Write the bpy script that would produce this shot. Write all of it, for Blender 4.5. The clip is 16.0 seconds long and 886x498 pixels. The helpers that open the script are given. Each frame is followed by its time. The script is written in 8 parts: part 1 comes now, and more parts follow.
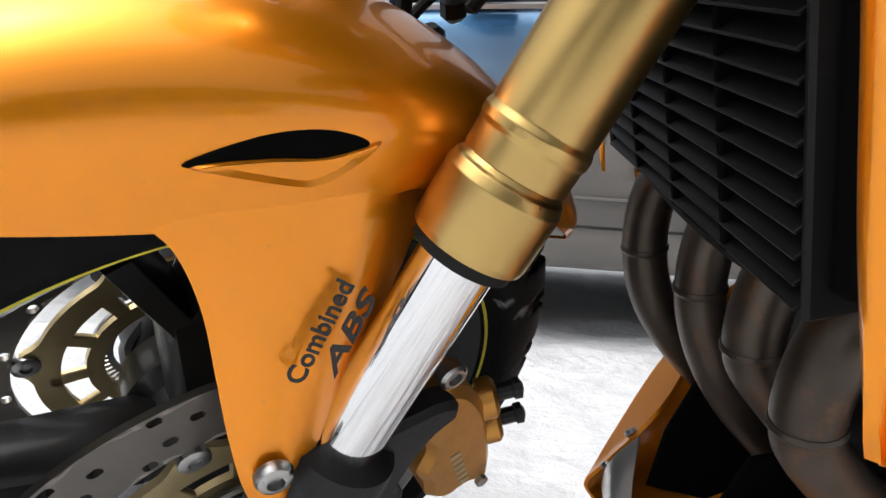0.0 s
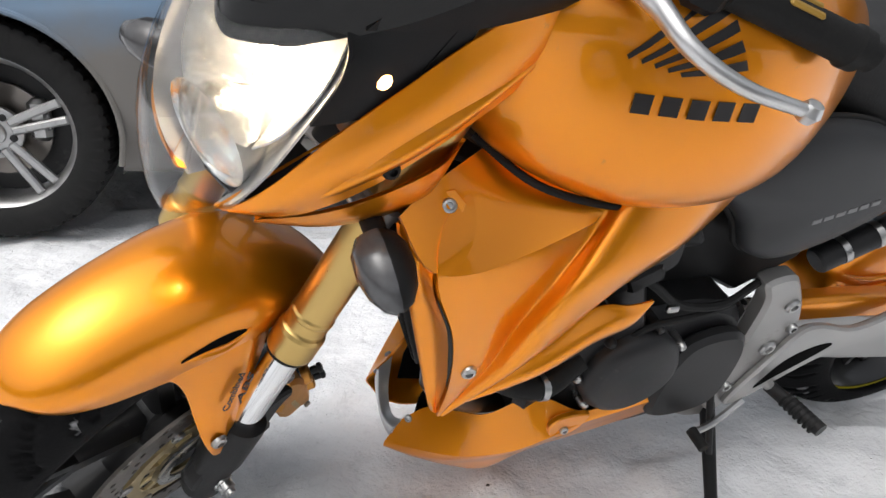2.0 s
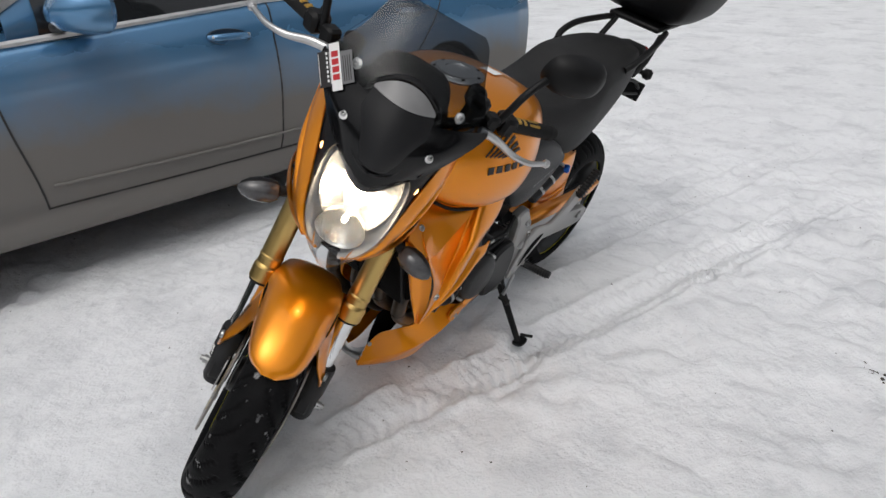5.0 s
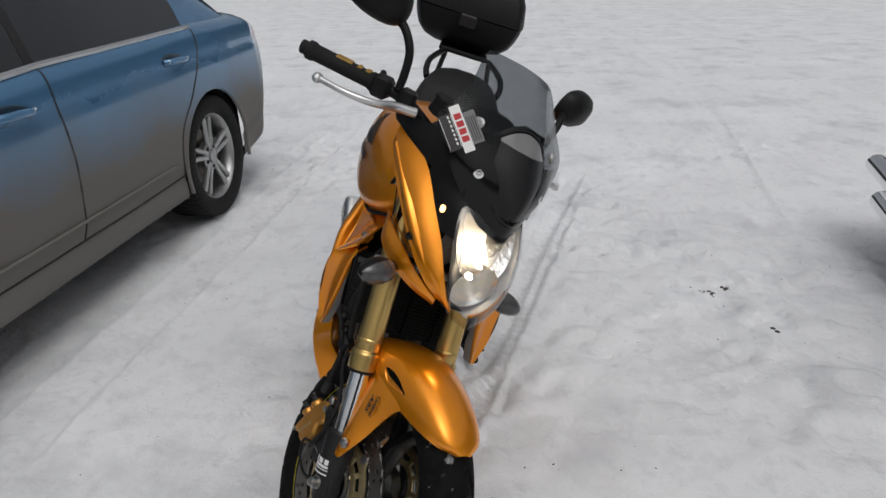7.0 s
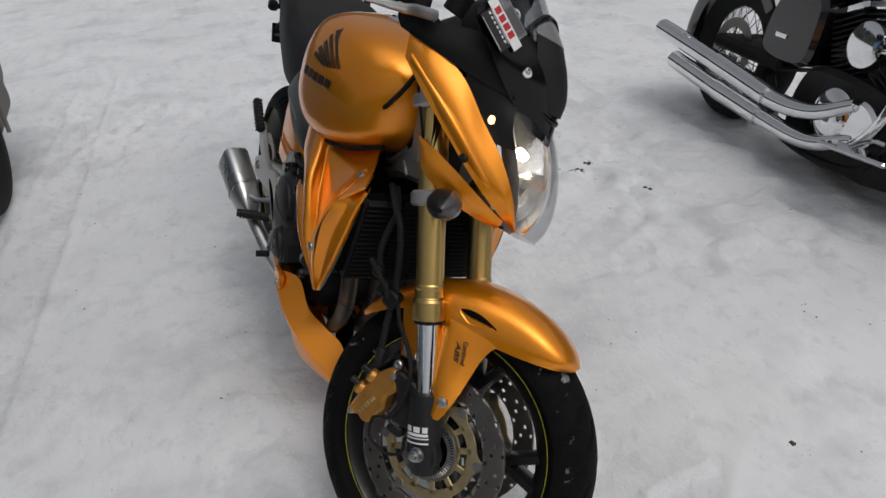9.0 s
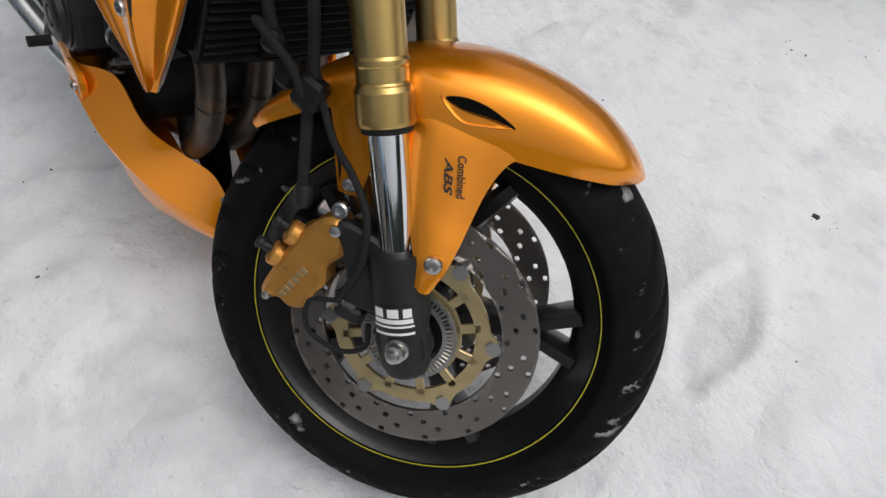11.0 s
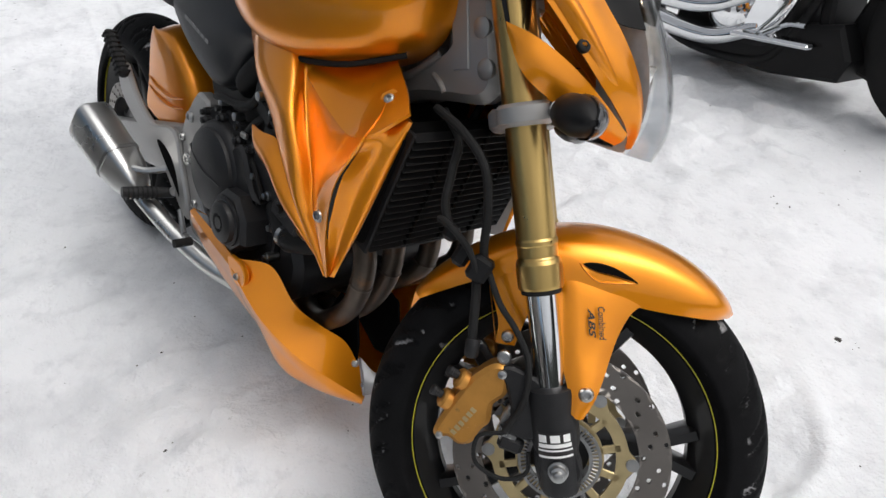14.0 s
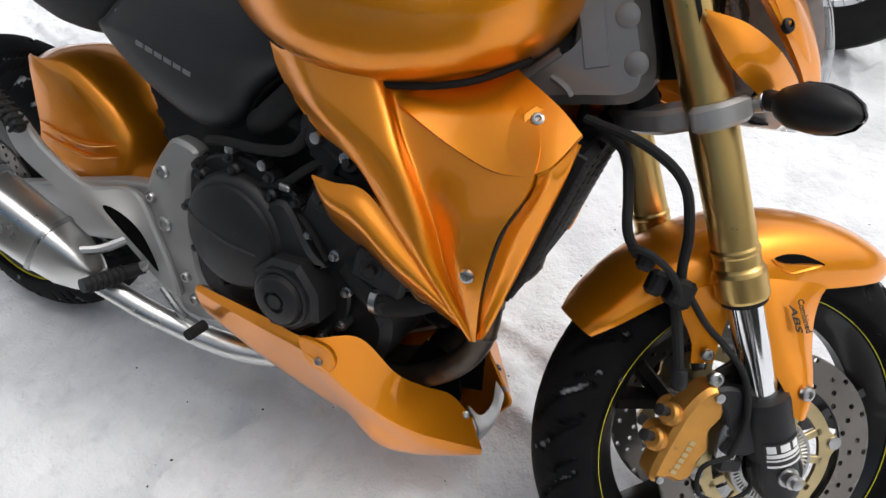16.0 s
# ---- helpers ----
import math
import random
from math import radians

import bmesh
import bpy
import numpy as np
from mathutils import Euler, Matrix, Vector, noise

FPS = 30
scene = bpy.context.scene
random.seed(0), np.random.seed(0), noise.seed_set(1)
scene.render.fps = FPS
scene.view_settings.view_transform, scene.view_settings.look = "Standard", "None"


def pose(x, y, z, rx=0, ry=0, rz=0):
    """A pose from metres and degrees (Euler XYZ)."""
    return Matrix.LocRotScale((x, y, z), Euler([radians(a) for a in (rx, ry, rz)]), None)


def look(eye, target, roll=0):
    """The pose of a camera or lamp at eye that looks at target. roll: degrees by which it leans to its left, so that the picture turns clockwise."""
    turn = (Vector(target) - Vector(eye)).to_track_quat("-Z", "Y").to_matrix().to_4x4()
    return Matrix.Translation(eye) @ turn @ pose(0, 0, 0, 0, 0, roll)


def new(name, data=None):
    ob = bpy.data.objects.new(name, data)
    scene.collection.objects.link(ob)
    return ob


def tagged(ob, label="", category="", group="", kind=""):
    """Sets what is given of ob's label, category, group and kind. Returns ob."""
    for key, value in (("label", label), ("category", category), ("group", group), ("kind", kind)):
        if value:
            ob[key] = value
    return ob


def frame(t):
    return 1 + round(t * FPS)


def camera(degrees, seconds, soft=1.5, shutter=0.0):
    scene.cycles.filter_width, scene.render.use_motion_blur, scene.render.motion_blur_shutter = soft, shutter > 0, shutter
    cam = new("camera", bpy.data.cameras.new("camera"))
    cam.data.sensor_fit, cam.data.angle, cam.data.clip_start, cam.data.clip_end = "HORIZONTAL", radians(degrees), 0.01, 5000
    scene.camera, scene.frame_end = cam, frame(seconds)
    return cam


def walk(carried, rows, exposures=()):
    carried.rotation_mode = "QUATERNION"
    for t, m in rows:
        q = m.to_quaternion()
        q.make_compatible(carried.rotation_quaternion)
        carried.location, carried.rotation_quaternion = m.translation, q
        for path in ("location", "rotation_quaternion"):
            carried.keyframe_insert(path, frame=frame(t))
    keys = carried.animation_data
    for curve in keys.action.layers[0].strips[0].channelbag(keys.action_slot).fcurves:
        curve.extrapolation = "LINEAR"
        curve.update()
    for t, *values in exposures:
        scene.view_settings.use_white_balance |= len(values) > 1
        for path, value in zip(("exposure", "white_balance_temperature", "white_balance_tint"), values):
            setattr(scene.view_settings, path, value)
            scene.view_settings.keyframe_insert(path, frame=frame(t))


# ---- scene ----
cam = camera(69.8, 16.0)
METRES, EYE, TILT, LEAN, TURN = 4.5, 0.411, -8.75, -3.41, 180.0
PATH = [
    (0, (1.281, 0.546, 0.434), (1.235, -1.443, 0.227), 3.9),
    (0.5, (1.274, 0.565, 0.419), (1.136, -1.424, 0.246), 2.8),
    (1, (1.274, 0.614, 0.462), (1.058, -1.346, 0.131), 2.6),
    (1.5, (1.270, 0.742, 0.617), (0.894, -1.086, -0.100), 0.7),
    (1.9, (1.287, 0.876, 0.765), (0.762, -0.891, -0.010), 2.6),
    (2, (1.302, 0.916, 0.800), (0.720, -0.850, 0.064), 3.9),
    (2.4, (1.390, 1.090, 0.914), (0.677, -0.608, 0.134), -0.1),
    (2.5, (1.405, 1.134, 0.942), (0.674, -0.551, 0.155), -0.6),
    (3, (1.435, 1.360, 1.028), (0.665, -0.339, 0.309), -1.4),
    (3.5, (1.512, 1.498, 1.106), (0.653, -0.155, 0.379), -1.9),
    (3.7, (1.597, 1.525, 1.117), (0.677, -0.095, 0.387), -1.6),
    (5.8, (2.259, 0.911, 1.223), (0.651, 0.088, 0.365), -1.0),
    (6, (2.287, 0.831, 1.228), (0.622, 0.087, 0.406), -1.5),
    (6.5, (2.320, 0.606, 1.252), (0.535, 0.154, 0.472), -2.0),
    (7, (2.447, 0.383, 1.263), (0.632, 0.199, 0.443), -1.3),
    (7.5, (2.533, 0.198, 1.262), (0.740, 0.309, 0.384), 1.4),
    (8, (2.469, 0.006, 1.232), (0.725, 0.269, 0.288), -2.8),
    (8.2, (2.438, -0.051, 1.234), (0.724, 0.287, 0.262), -2.7),
    (10.3, (1.891, -0.183, 1.080), (0.628, 0.554, -0.284), -5.7),
    (10.5, (1.845, -0.158, 1.032), (0.700, 0.578, -0.434), -4.5),
    (11, (1.811, -0.126, 0.927), (0.794, 0.566, -0.650), -1.1),
    (11.5, (1.804, -0.117, 0.902), (0.804, 0.570, -0.689), -0.1),
    (12, (1.812, -0.124, 0.903), (0.784, 0.545, -0.677), -0.1),
    (12.5, (1.824, -0.136, 0.922), (0.734, 0.532, -0.617), -1.5),
    (13, (1.848, -0.195, 0.981), (0.659, 0.547, -0.444), -3.3),
    (13.5, (1.873, -0.322, 1.055), (0.627, 0.572, -0.229), -2.5),
    (14, (1.791, -0.378, 1.055), (0.545, 0.602, -0.164), -2.8),
    (14.5, (1.676, -0.380, 1.037), (0.546, 0.659, -0.245), -2.4),
    (15, (1.576, -0.413, 1.042), (0.485, 0.652, -0.250), -2.7),
    (15.5, (1.453, -0.481, 1.047), (0.594, 0.702, -0.316), -2.1),
    (16, (1.341, -0.500, 1.076), (0.582, 0.740, -0.298), -3.1),
]
walk(cam, [(t, look(eye, target, roll)) for t, eye, target, roll in PATH],
     exposures=[(0.0, 0.2), (1.5, 0.15), (2.5, 0.06), (3.5, -0.13), (6.0, -0.66), (6.6, -0.68), (7.5, -0.95), (8.0, -0.96), (10.5, -0.52), (11.0, -0.40), (12.5, -0.22), (14.0, -0.1), (16.0, 0.1)])

# ---- light: an overcast winter day ----
world = bpy.data.worlds.new("sky")
scene.world = world
world.use_nodes = True
wn, wl = world.node_tree.nodes, world.node_tree.links
sky = wn.new("ShaderNodeTexSky")
sky.sky_type, sky.sun_disc = "NISHITA", False
sky.sun_elevation, sky.sun_rotation = radians(62), radians(58)
sky.air_density, sky.dust_density, sky.ozone_density = 1.0, 6.0, 1.0
grey = wn.new("ShaderNodeHueSaturation")
grey.inputs["Saturation"].default_value = 0.22
wl.new(sky.outputs[0], grey.inputs["Color"])
wl.new(grey.outputs[0], wn["Background"].inputs["Color"])
wn["Background"].inputs["Strength"].default_value = 0.158
sun = new("sun", bpy.data.lights.new("sun", "SUN"))
sun.data.energy, sun.data.angle, sun.data.color = 0.6, radians(60), (1.0, 0.98, 0.95)
sun.matrix_world = look((2.4, 1.5, 9), (0.9, 0, 0))


# ---- mesh helpers ----
def V(*a):
    return np.array(a, float)


def spline(points, n):
    """Catmull-Rom through the points, resampled to n points."""
    p = np.array(points, float)
    if len(p) == 2:
        return p[0] + np.linspace(0, 1, n)[:, None] * (p[1] - p[0])
    q = np.vstack([2 * p[0] - p[1], p, 2 * p[-1] - p[-2]])
    u = np.linspace(0, len(p) - 1, n)
    i = np.minimum(u.astype(int), len(p) - 2)
    f = (u - i)[:, None]
    a, b, c, d = q[i], q[i + 1], q[i + 2], q[i + 3]
    return 0.5 * (2 * b + (c - a) * f + (2 * a - 5 * b + 4 * c - d) * f ** 2 + (3 * b - a - 3 * c + d) * f ** 3)


def ring_spline(points, n):
    """A closed Catmull-Rom loop."""
    p = np.array(points, float)
    m = len(p)
    u = np.linspace(0, m, n, endpoint=False)
    i = u.astype(int)
    f = (u - i)[:, None]
    a, b, c, d = p[(i - 1) % m], p[i % m], p[(i + 1) % m], p[(i + 2) % m]
    return 0.5 * (2 * b + (c - a) * f + (2 * a - 5 * b + 4 * c - d) * f ** 2 + (3 * b - a - 3 * c + d) * f ** 3)


def surface(rows, nu, nv):
    """A smooth surface through a grid of control points, nu by nv points."""
    wide = [spline(r, nv) for r in rows]
    return np.stack([spline([w[j] for w in wide], nu) for j in range(nv)], axis=1)


class Geo:
    """Collects points and faces."""

    def __init__(self):
        self.v, self.f = [], []

    def add(self, verts, faces):
        k = len(self.v)
        self.v.extend([tuple(p) for p in verts])
        self.f.extend([tuple(i + k for i in f) for f in faces])
        return self

    def grid(self, g, close_u=False, close_v=False, flip=False):
        g = np.asarray(g)
        a, b = g.shape[:2]
        fs = []
        for i in range(a if close_u else a - 1):
            for j in range(b if close_v else b - 1):
                i2, j2 = (i + 1) % a, (j + 1) % b
                f = (i * b + j, i2 * b + j, i2 * b + j2, i * b + j2)
                fs.append(f[::-1] if flip else f)
        return self.add(g.reshape(-1, 3), fs)

    def loft(self, rings, caps=True):
        r = np.asarray(rings)
        self.grid(r, close_v=True)
        if caps:
            n = r.shape[1]
            k = len(self.v) - r.shape[0] * n
            self.f.append(tuple(range(k, k + n)))
            self.f.append(tuple(range(len(self.v) - n, len(self.v)))[::-1])
        return self

    def mirror_y(self):
        self.v = [(x, -y, z) for x, y, z in self.v]
        self.f = [f[::-1] for f in self.f]
        return self

    def moved(self, m):
        self.v = [tuple(m @ Vector(p)) for p in self.v]
        return self

    def join(self, other):
        return self.add(other.v, other.f)


def shell(g, thick):
    """A panel: the surface g with a thickness towards the side opposite its normals, closed round the rim."""
    g = np.asarray(g)
    a, b = g.shape[:2]
    du, dv = np.gradient(g, axis=0), np.gradient(g, axis=1)
    n = np.cross(du, dv)
    n /= np.linalg.norm(n, axis=2)[..., None] + 1e-9
    h = g - n * thick
    k = a * b
    geo = Geo()
    idx = np.arange(k).reshape(a, b)
    fs = []
    for i in range(a - 1):
        for j in range(b - 1):
            f = (idx[i, j], idx[i + 1, j], idx[i + 1, j + 1], idx[i, j + 1])
            fs.append(f)
            fs.append(tuple(k + q for q in f[::-1]))
    rim = list(idx[0, :]) + list(idx[1:, -1]) + list(idx[-1, -2::-1]) + list(idx[-2:0, 0])
    for p, q in zip(rim, rim[1:] + rim[:1]):
        fs.append((p, q, q + k, p + k))
    return geo.add(np.vstack([g.reshape(-1, 3), h.reshape(-1, 3)]), [tuple(int(c) for c in f) for f in fs])


def frame_of(d):
    d = Vector(d).normalized()
    a = d.orthogonal().normalized()
    return np.array(a), np.array(d.cross(a)), np.array(d)


def tube(points, r, seg=12, n=0, caps=True):
    """A round tube along a smooth line; r is one radius or one for each point."""
    pts = np.array(points, float)
    n = n or max(2, (len(pts) - 1) * 7 + 1) if len(pts) > 2 else 2
    rad = np.interp(np.linspace(0, 1, n), np.linspace(0, 1, len(pts)), np.broadcast_to(r, len(pts)))
    c = spline(pts, n)
    d = np.gradient(c, axis=0)
    d /= np.linalg.norm(d, axis=1)[:, None] + 1e-12
    a, _, _ = frame_of(d[0])
    rings = []
    ang = np.linspace(0, 2 * np.pi, seg, endpoint=False)
    for p, t, q in zip(c, d, rad):
        a = a - t * (a @ t)
        a /= np.linalg.norm(a)
        b = np.cross(t, a)
        rings.append(p + q * (np.cos(ang)[:, None] * a + np.sin(ang)[:, None] * b))
    return Geo().loft(rings, caps)


def lathe(profile, origin=(0, 0, 0), axis=(0, 1, 0), seg=32, closed=False):
    """Turns (radius, height) round an axis."""
    a, b, d = frame_of(axis)
    ang = np.linspace(0, 2 * np.pi, seg, endpoint=False)
    rings = [V(*origin) + d * h + r * (np.cos(ang)[:, None] * a + np.sin(ang)[:, None] * b) for r, h in profile]
    geo = Geo()
    if closed:
        return geo.grid(rings, close_u=True, close_v=True)
    return geo.loft(rings)


def slab(outline, y0, y1, bevel=0.003, smooth=0, plane="xz"):
    """A plate: the outline (two coordinates) from y0 to y1 with bevelled rims."""
    p = np.array(outline, float)
    if smooth:
        p = ring_spline(p, smooth)
    area = 0.5 * np.sum(p[:, 0] * np.roll(p[:, 1], -1) - p[:, 1] * np.roll(p[:, 0], -1))
    if area < 0:
        p = p[::-1]
    t = np.roll(p, -1, 0) - np.roll(p, 1, 0)
    t /= np.linalg.norm(t, axis=1)[:, None] + 1e-12
    inner = p + bevel * np.c_[-t[:, 1], t[:, 0]]
    s = 1 if y1 > y0 else -1
    put = {"xz": lambda q, h: np.c_[q[:, 0], np.full(len(q), h), q[:, 1]],
           "xy": lambda q, h: np.c_[q[:, 0], q[:, 1], np.full(len(q), h)],
           "yz": lambda q, h: np.c_[np.full(len(q), h), q[:, 0], q[:, 1]]}[plane]
    rings = [put(inner, y0), put(p, y0 + s * bevel), put(p, y1 - s * bevel), put(inner, y1)]
    return Geo().loft(rings)


def block(size, bevel=0.004, m=None):
    """A box with chamfered edges round its own middle."""
    x, y, z = (c / 2 for c in size)
    b = min(bevel, x * 0.9, y * 0.9, z * 0.9)
    base = [(-x + b, -y), (x - b, -y), (x, -y + b), (x, y - b), (x - b, y), (-x + b, y), (-x, y - b), (-x, -y + b)]
    g = slab(base, -z, z, b, plane="xy")
    return g.moved(m) if m is not None else g


def along(p, q, roll=0.0):
    """A pose whose z axis runs from p to q, at their middle."""
    d = Vector(q) - Vector(p)
    return Matrix.Translation((Vector(p) + Vector(q)) / 2) @ d.to_track_quat("Z", "Y").to_matrix().to_4x4() @ Matrix.Rotation(radians(roll), 4, "Z")


def mesh_of(name, geo, mat, sharp=35):
    me = bpy.data.meshes.new(name)
    if isinstance(geo, bmesh.types.BMesh):
        geo.to_mesh(me)
        geo.free()
    else:
        me.from_pydata(geo.v, [], geo.f)
    bm = bmesh.new()
    bm.from_mesh(me)
    bmesh.ops.remove_doubles(bm, verts=bm.verts, dist=1e-5)
    bmesh.ops.recalc_face_normals(bm, faces=bm.faces)
    for f in bm.faces:
        f.smooth = True
    bm.to_mesh(me)
    bm.free()
    me.set_sharp_from_angle(angle=radians(sharp))
    if mat:
        me.materials.append(mat)
    return me


def part(name, geo, mat, parent, label="", at=None, sharp=35):
    """One mesh under a thing or a part; at: its pose there."""
    ob = new(name, mesh_of(name, geo, mat, sharp))
    ob.parent = parent
    if at is not None:
        ob.matrix_basis = at
    return tagged(ob, label)


def both(name, geo, mat, parent, label="", at=None, sharp=35):
    """The part and its mirror image on the other side of the bike."""
    import_v, import_f = list(geo.v), list(geo.f)
    a = part(name, geo, mat, parent, label, at, sharp)
    twin = Geo()
    twin.v, twin.f = import_v, import_f
    return a, part(name, twin.mirror_y(), mat, parent, label, at, sharp)


def bolt_geo(r=0.007, h=0.005):
    """A button-head screw along +z with a sunk hexagon."""
    g = lathe([(r, 0), (r, h * 0.35), (r * 0.86, h * 0.8), (r * 0.6, h), (r * 0.45, h), (r * 0.4, h * 0.4)], axis=(0, 0, 1), seg=12)
    return g


def bolt(parent, at, d, mat, r=0.007, h=0.005, steer=None, name="bolt"):
    m = Matrix.Translation(at) @ Vector(d).to_track_quat("Z", "Y").to_matrix().to_4x4()
    if steer is not None:
        m = steer @ m
    key = ("bolt", r, h, mat.name)
    if key not in SHARED:
        SHARED[key] = mesh_of("bolt", bolt_geo(r, h), mat)
    ob = new(name, SHARED[key])
    ob.parent = parent
    ob.matrix_basis = m
    return ob


SHARED = {}


def thing(name, label, category, m=None, group="", kind=""):
    ob = new(name)
    ob.empty_display_size = 0.1
    if m is not None:
        ob.matrix_world = m
    return tagged(ob, label, category, group, kind)


# ---- materials ----
def material(name, base, rough=0.5, metal=0.0, coat=0.0, vary=0.12, scale=6.0, grain=0.0, grain_scale=200.0, bump=0.0, spec=0.5, dirt=None, dirt_scale=9.0, dirt_amount=0.0, rough_vary=0.1):
    """Principled with colour variation at two scales, fine grain relief and patches of dirt."""
    m = bpy.data.materials.new(name)
    m.use_nodes = True
    n, l = m.node_tree.nodes, m.node_tree.links
    p = n["Principled BSDF"]
    p.inputs["Metallic"].default_value = metal
    p.inputs["Coat Weight"].default_value = coat
    p.inputs["Coat Roughness"].default_value = 0.06
    p.inputs["Specular IOR Level"].default_value = spec
    tc = n.new("ShaderNodeTexCoord")
    big = n.new("ShaderNodeTexNoise")
    big.inputs["Scale"].default_value = scale
    big.inputs["Detail"].default_value = 5
    l.new(tc.outputs["Object"], big.inputs["Vector"])
    ramp = n.new("ShaderNodeValToRGB")
    lo = [c * (1 - vary) for c in base]
    hi = [min(1, c * (1 + vary)) for c in base]
    ramp.color_ramp.elements[0].position, ramp.color_ramp.elements[1].position = 0.3, 0.7
    ramp.color_ramp.elements[0].color, ramp.color_ramp.elements[1].color = (*lo, 1), (*hi, 1)
    l.new(big.outputs[0], ramp.inputs[0])
    colour = ramp.outputs[0]
    if dirt:
        dn = n.new("ShaderNodeTexNoise")
        dn.inputs["Scale"].default_value = dirt_scale
        dn.inputs["Detail"].default_value = 8
        dn.inputs["Roughness"].default_value = 0.7
        l.new(tc.outputs["Object"], dn.inputs["Vector"])
        dr = n.new("ShaderNodeValToRGB")
        dr.color_ramp.elements[0].position = 0.68 - 0.3 * dirt_amount
        dr.color_ramp.elements[1].position = 0.85 - 0.25 * dirt_amount
        l.new(dn.outputs[0], dr.inputs[0])
        mix = n.new("ShaderNodeMixRGB")
        l.new(dr.outputs[0], mix.inputs[0])
        l.new(colour, mix.inputs[1])
        mix.inputs[2].default_value = (*dirt, 1)
        colour = mix.outputs[0]
    l.new(colour, p.inputs["Base Color"])
    fine = n.new("ShaderNodeTexNoise")
    fine.inputs["Scale"].default_value = grain_scale
    fine.inputs["Detail"].default_value = 3
    l.new(tc.outputs["Object"], fine.inputs["Vector"])
    rr = n.new("ShaderNodeMapRange")
    rr.inputs["To Min"].default_value, rr.inputs["To Max"].default_value = max(0.02, rough - rough_vary), min(1, rough + rough_vary)
    l.new((fine if grain else big).outputs[0], rr.inputs[0])
    l.new(rr.outputs[0], p.inputs["Roughness"])
    if bump:
        b = n.new("ShaderNodeBump")
        b.inputs["Strength"].default_value = 1.0
        b.inputs["Distance"].default_value = bump
        l.new(fine.outputs[0], b.inputs["Height"])
        l.new(b.outputs[0], p.inputs["Normal"])
    return m




def candy_paint():
    """Orange metallic paint under clear lacquer: bright flakes, dust specks and a faint haze of wear."""
    m = material("candy_orange_paint", (0.86, 0.288, 0.005), 0.33, 0.76, 0.75, vary=0.04, scale=3, rough_vary=0.04, dirt=(0.42, 0.22, 0.06), dirt_scale=34, dirt_amount=0.02)
    p = m.node_tree.nodes["Principled BSDF"]
    p.inputs["Coat IOR"].default_value = 1.45
    p.inputs["Coat Roughness"].default_value = 0.02
    return m


ORANGE = candy_paint()
GOLD = material("gold_anodised", (0.56, 0.385, 0.14), 0.30, 1.0, 0.0, vary=0.06, scale=8, grain=1, grain_scale=60, rough_vary=0.06)
CALIPER = material("caliper_gold", (0.56, 0.27, 0.06), 0.40, 0.75, vary=0.12, scale=30, grain=1, dirt=(0.10, 0.08, 0.06), dirt_scale=40, dirt_amount=0.25)
CARRIER = material("pale_gold_alloy", (0.55, 0.44, 0.24), 0.38, 0.9, vary=0.1, scale=30)
CHROME = material("chrome", (0.78, 0.79, 0.80), 0.07, 1.0, vary=0.03, rough_vary=0.03)
STEEL = material("bright_steel", (0.42, 0.42, 0.415), 0.30, 1.0, vary=0.1, scale=40, rough_vary=0.1)
DISC = material("brushed_disc_steel", (0.21, 0.192, 0.175), 0.36, 1.0, vary=0.12, scale=12, grain=1, grain_scale=300, bump=0.0001)
BRUSHED = material("brushed_silencer", (0.62, 0.62, 0.61), 0.3, 1.0, vary=0.08, scale=10, dirt=(0.28, 0.26, 0.23), dirt_scale=12, dirt_amount=0.15)
ARM = material("silver_arm_paint", (0.36, 0.355, 0.345), 0.38, 0.6, 0.2, vary=0.06, scale=9, dirt=(0.2, 0.19, 0.18), dirt_scale=16, dirt_amount=0.15)
SILVER = material("grey_frame_paint", (0.33, 0.325, 0.315), 0.42, 0.55, 0.3, vary=0.1, scale=9, dirt=(0.13, 0.12, 0.11), dirt_scale=16, dirt_amount=0.2)
LEVER = material("cast_aluminium", (0.6, 0.6, 0.6), 0.33, 0.9, vary=0.06, scale=30)
BLACK = material("black_plastic", (0.006, 0.006, 0.0065), 0.5, spec=0.22, vary=0.25, scale=12, grain=1, grain_scale=700, bump=0.00015)
GLOSS = material("black_gloss_plastic", (0.006, 0.006, 0.007), 0.13, 0.0, 0.6, vary=0.2, rough_vary=0.04)
CASTING = material("dark_casting", (0.015, 0.015, 0.016), 0.5, 0.2, spec=0.35, vary=0.25, scale=18, grain=1, grain_scale=400, bump=0.0002, dirt=(0.10, 0.09, 0.08), dirt_scale=22, dirt_amount=0.12)
ENGINE = material("engine_grey_paint", (0.017, 0.017, 0.018), 0.45, 0.2, spec=0.4, vary=0.2, scale=14, grain=1, grain_scale=500, bump=0.0002, dirt=(0.11, 0.10, 0.09), dirt_scale=18, dirt_amount=0.15)
COVER = material("charcoal_side_cover", (0.019, 0.020, 0.022), 0.48, spec=0.4, vary=0.12, scale=8, grain=1, grain_scale=800, bump=0.0002)
VINYL = material("seat_vinyl", (0.012, 0.012, 0.0125), 0.58, spec=0.3, vary=0.15, scale=7, grain=1, grain_scale=520, bump=0.0006)
RUBBER = material("rubber", (0.011, 0.011, 0.011), 0.75, spec=0.25, vary=0.2, scale=25, grain=1, grain_scale=300, bump=0.0003)
HEADER = material("heat_stained_steel", (0.085, 0.068, 0.055), 0.42, 0.8, vary=0.45, scale=14, dirt=(0.20, 0.10, 0.045), dirt_scale=16, dirt_amount=0.35)
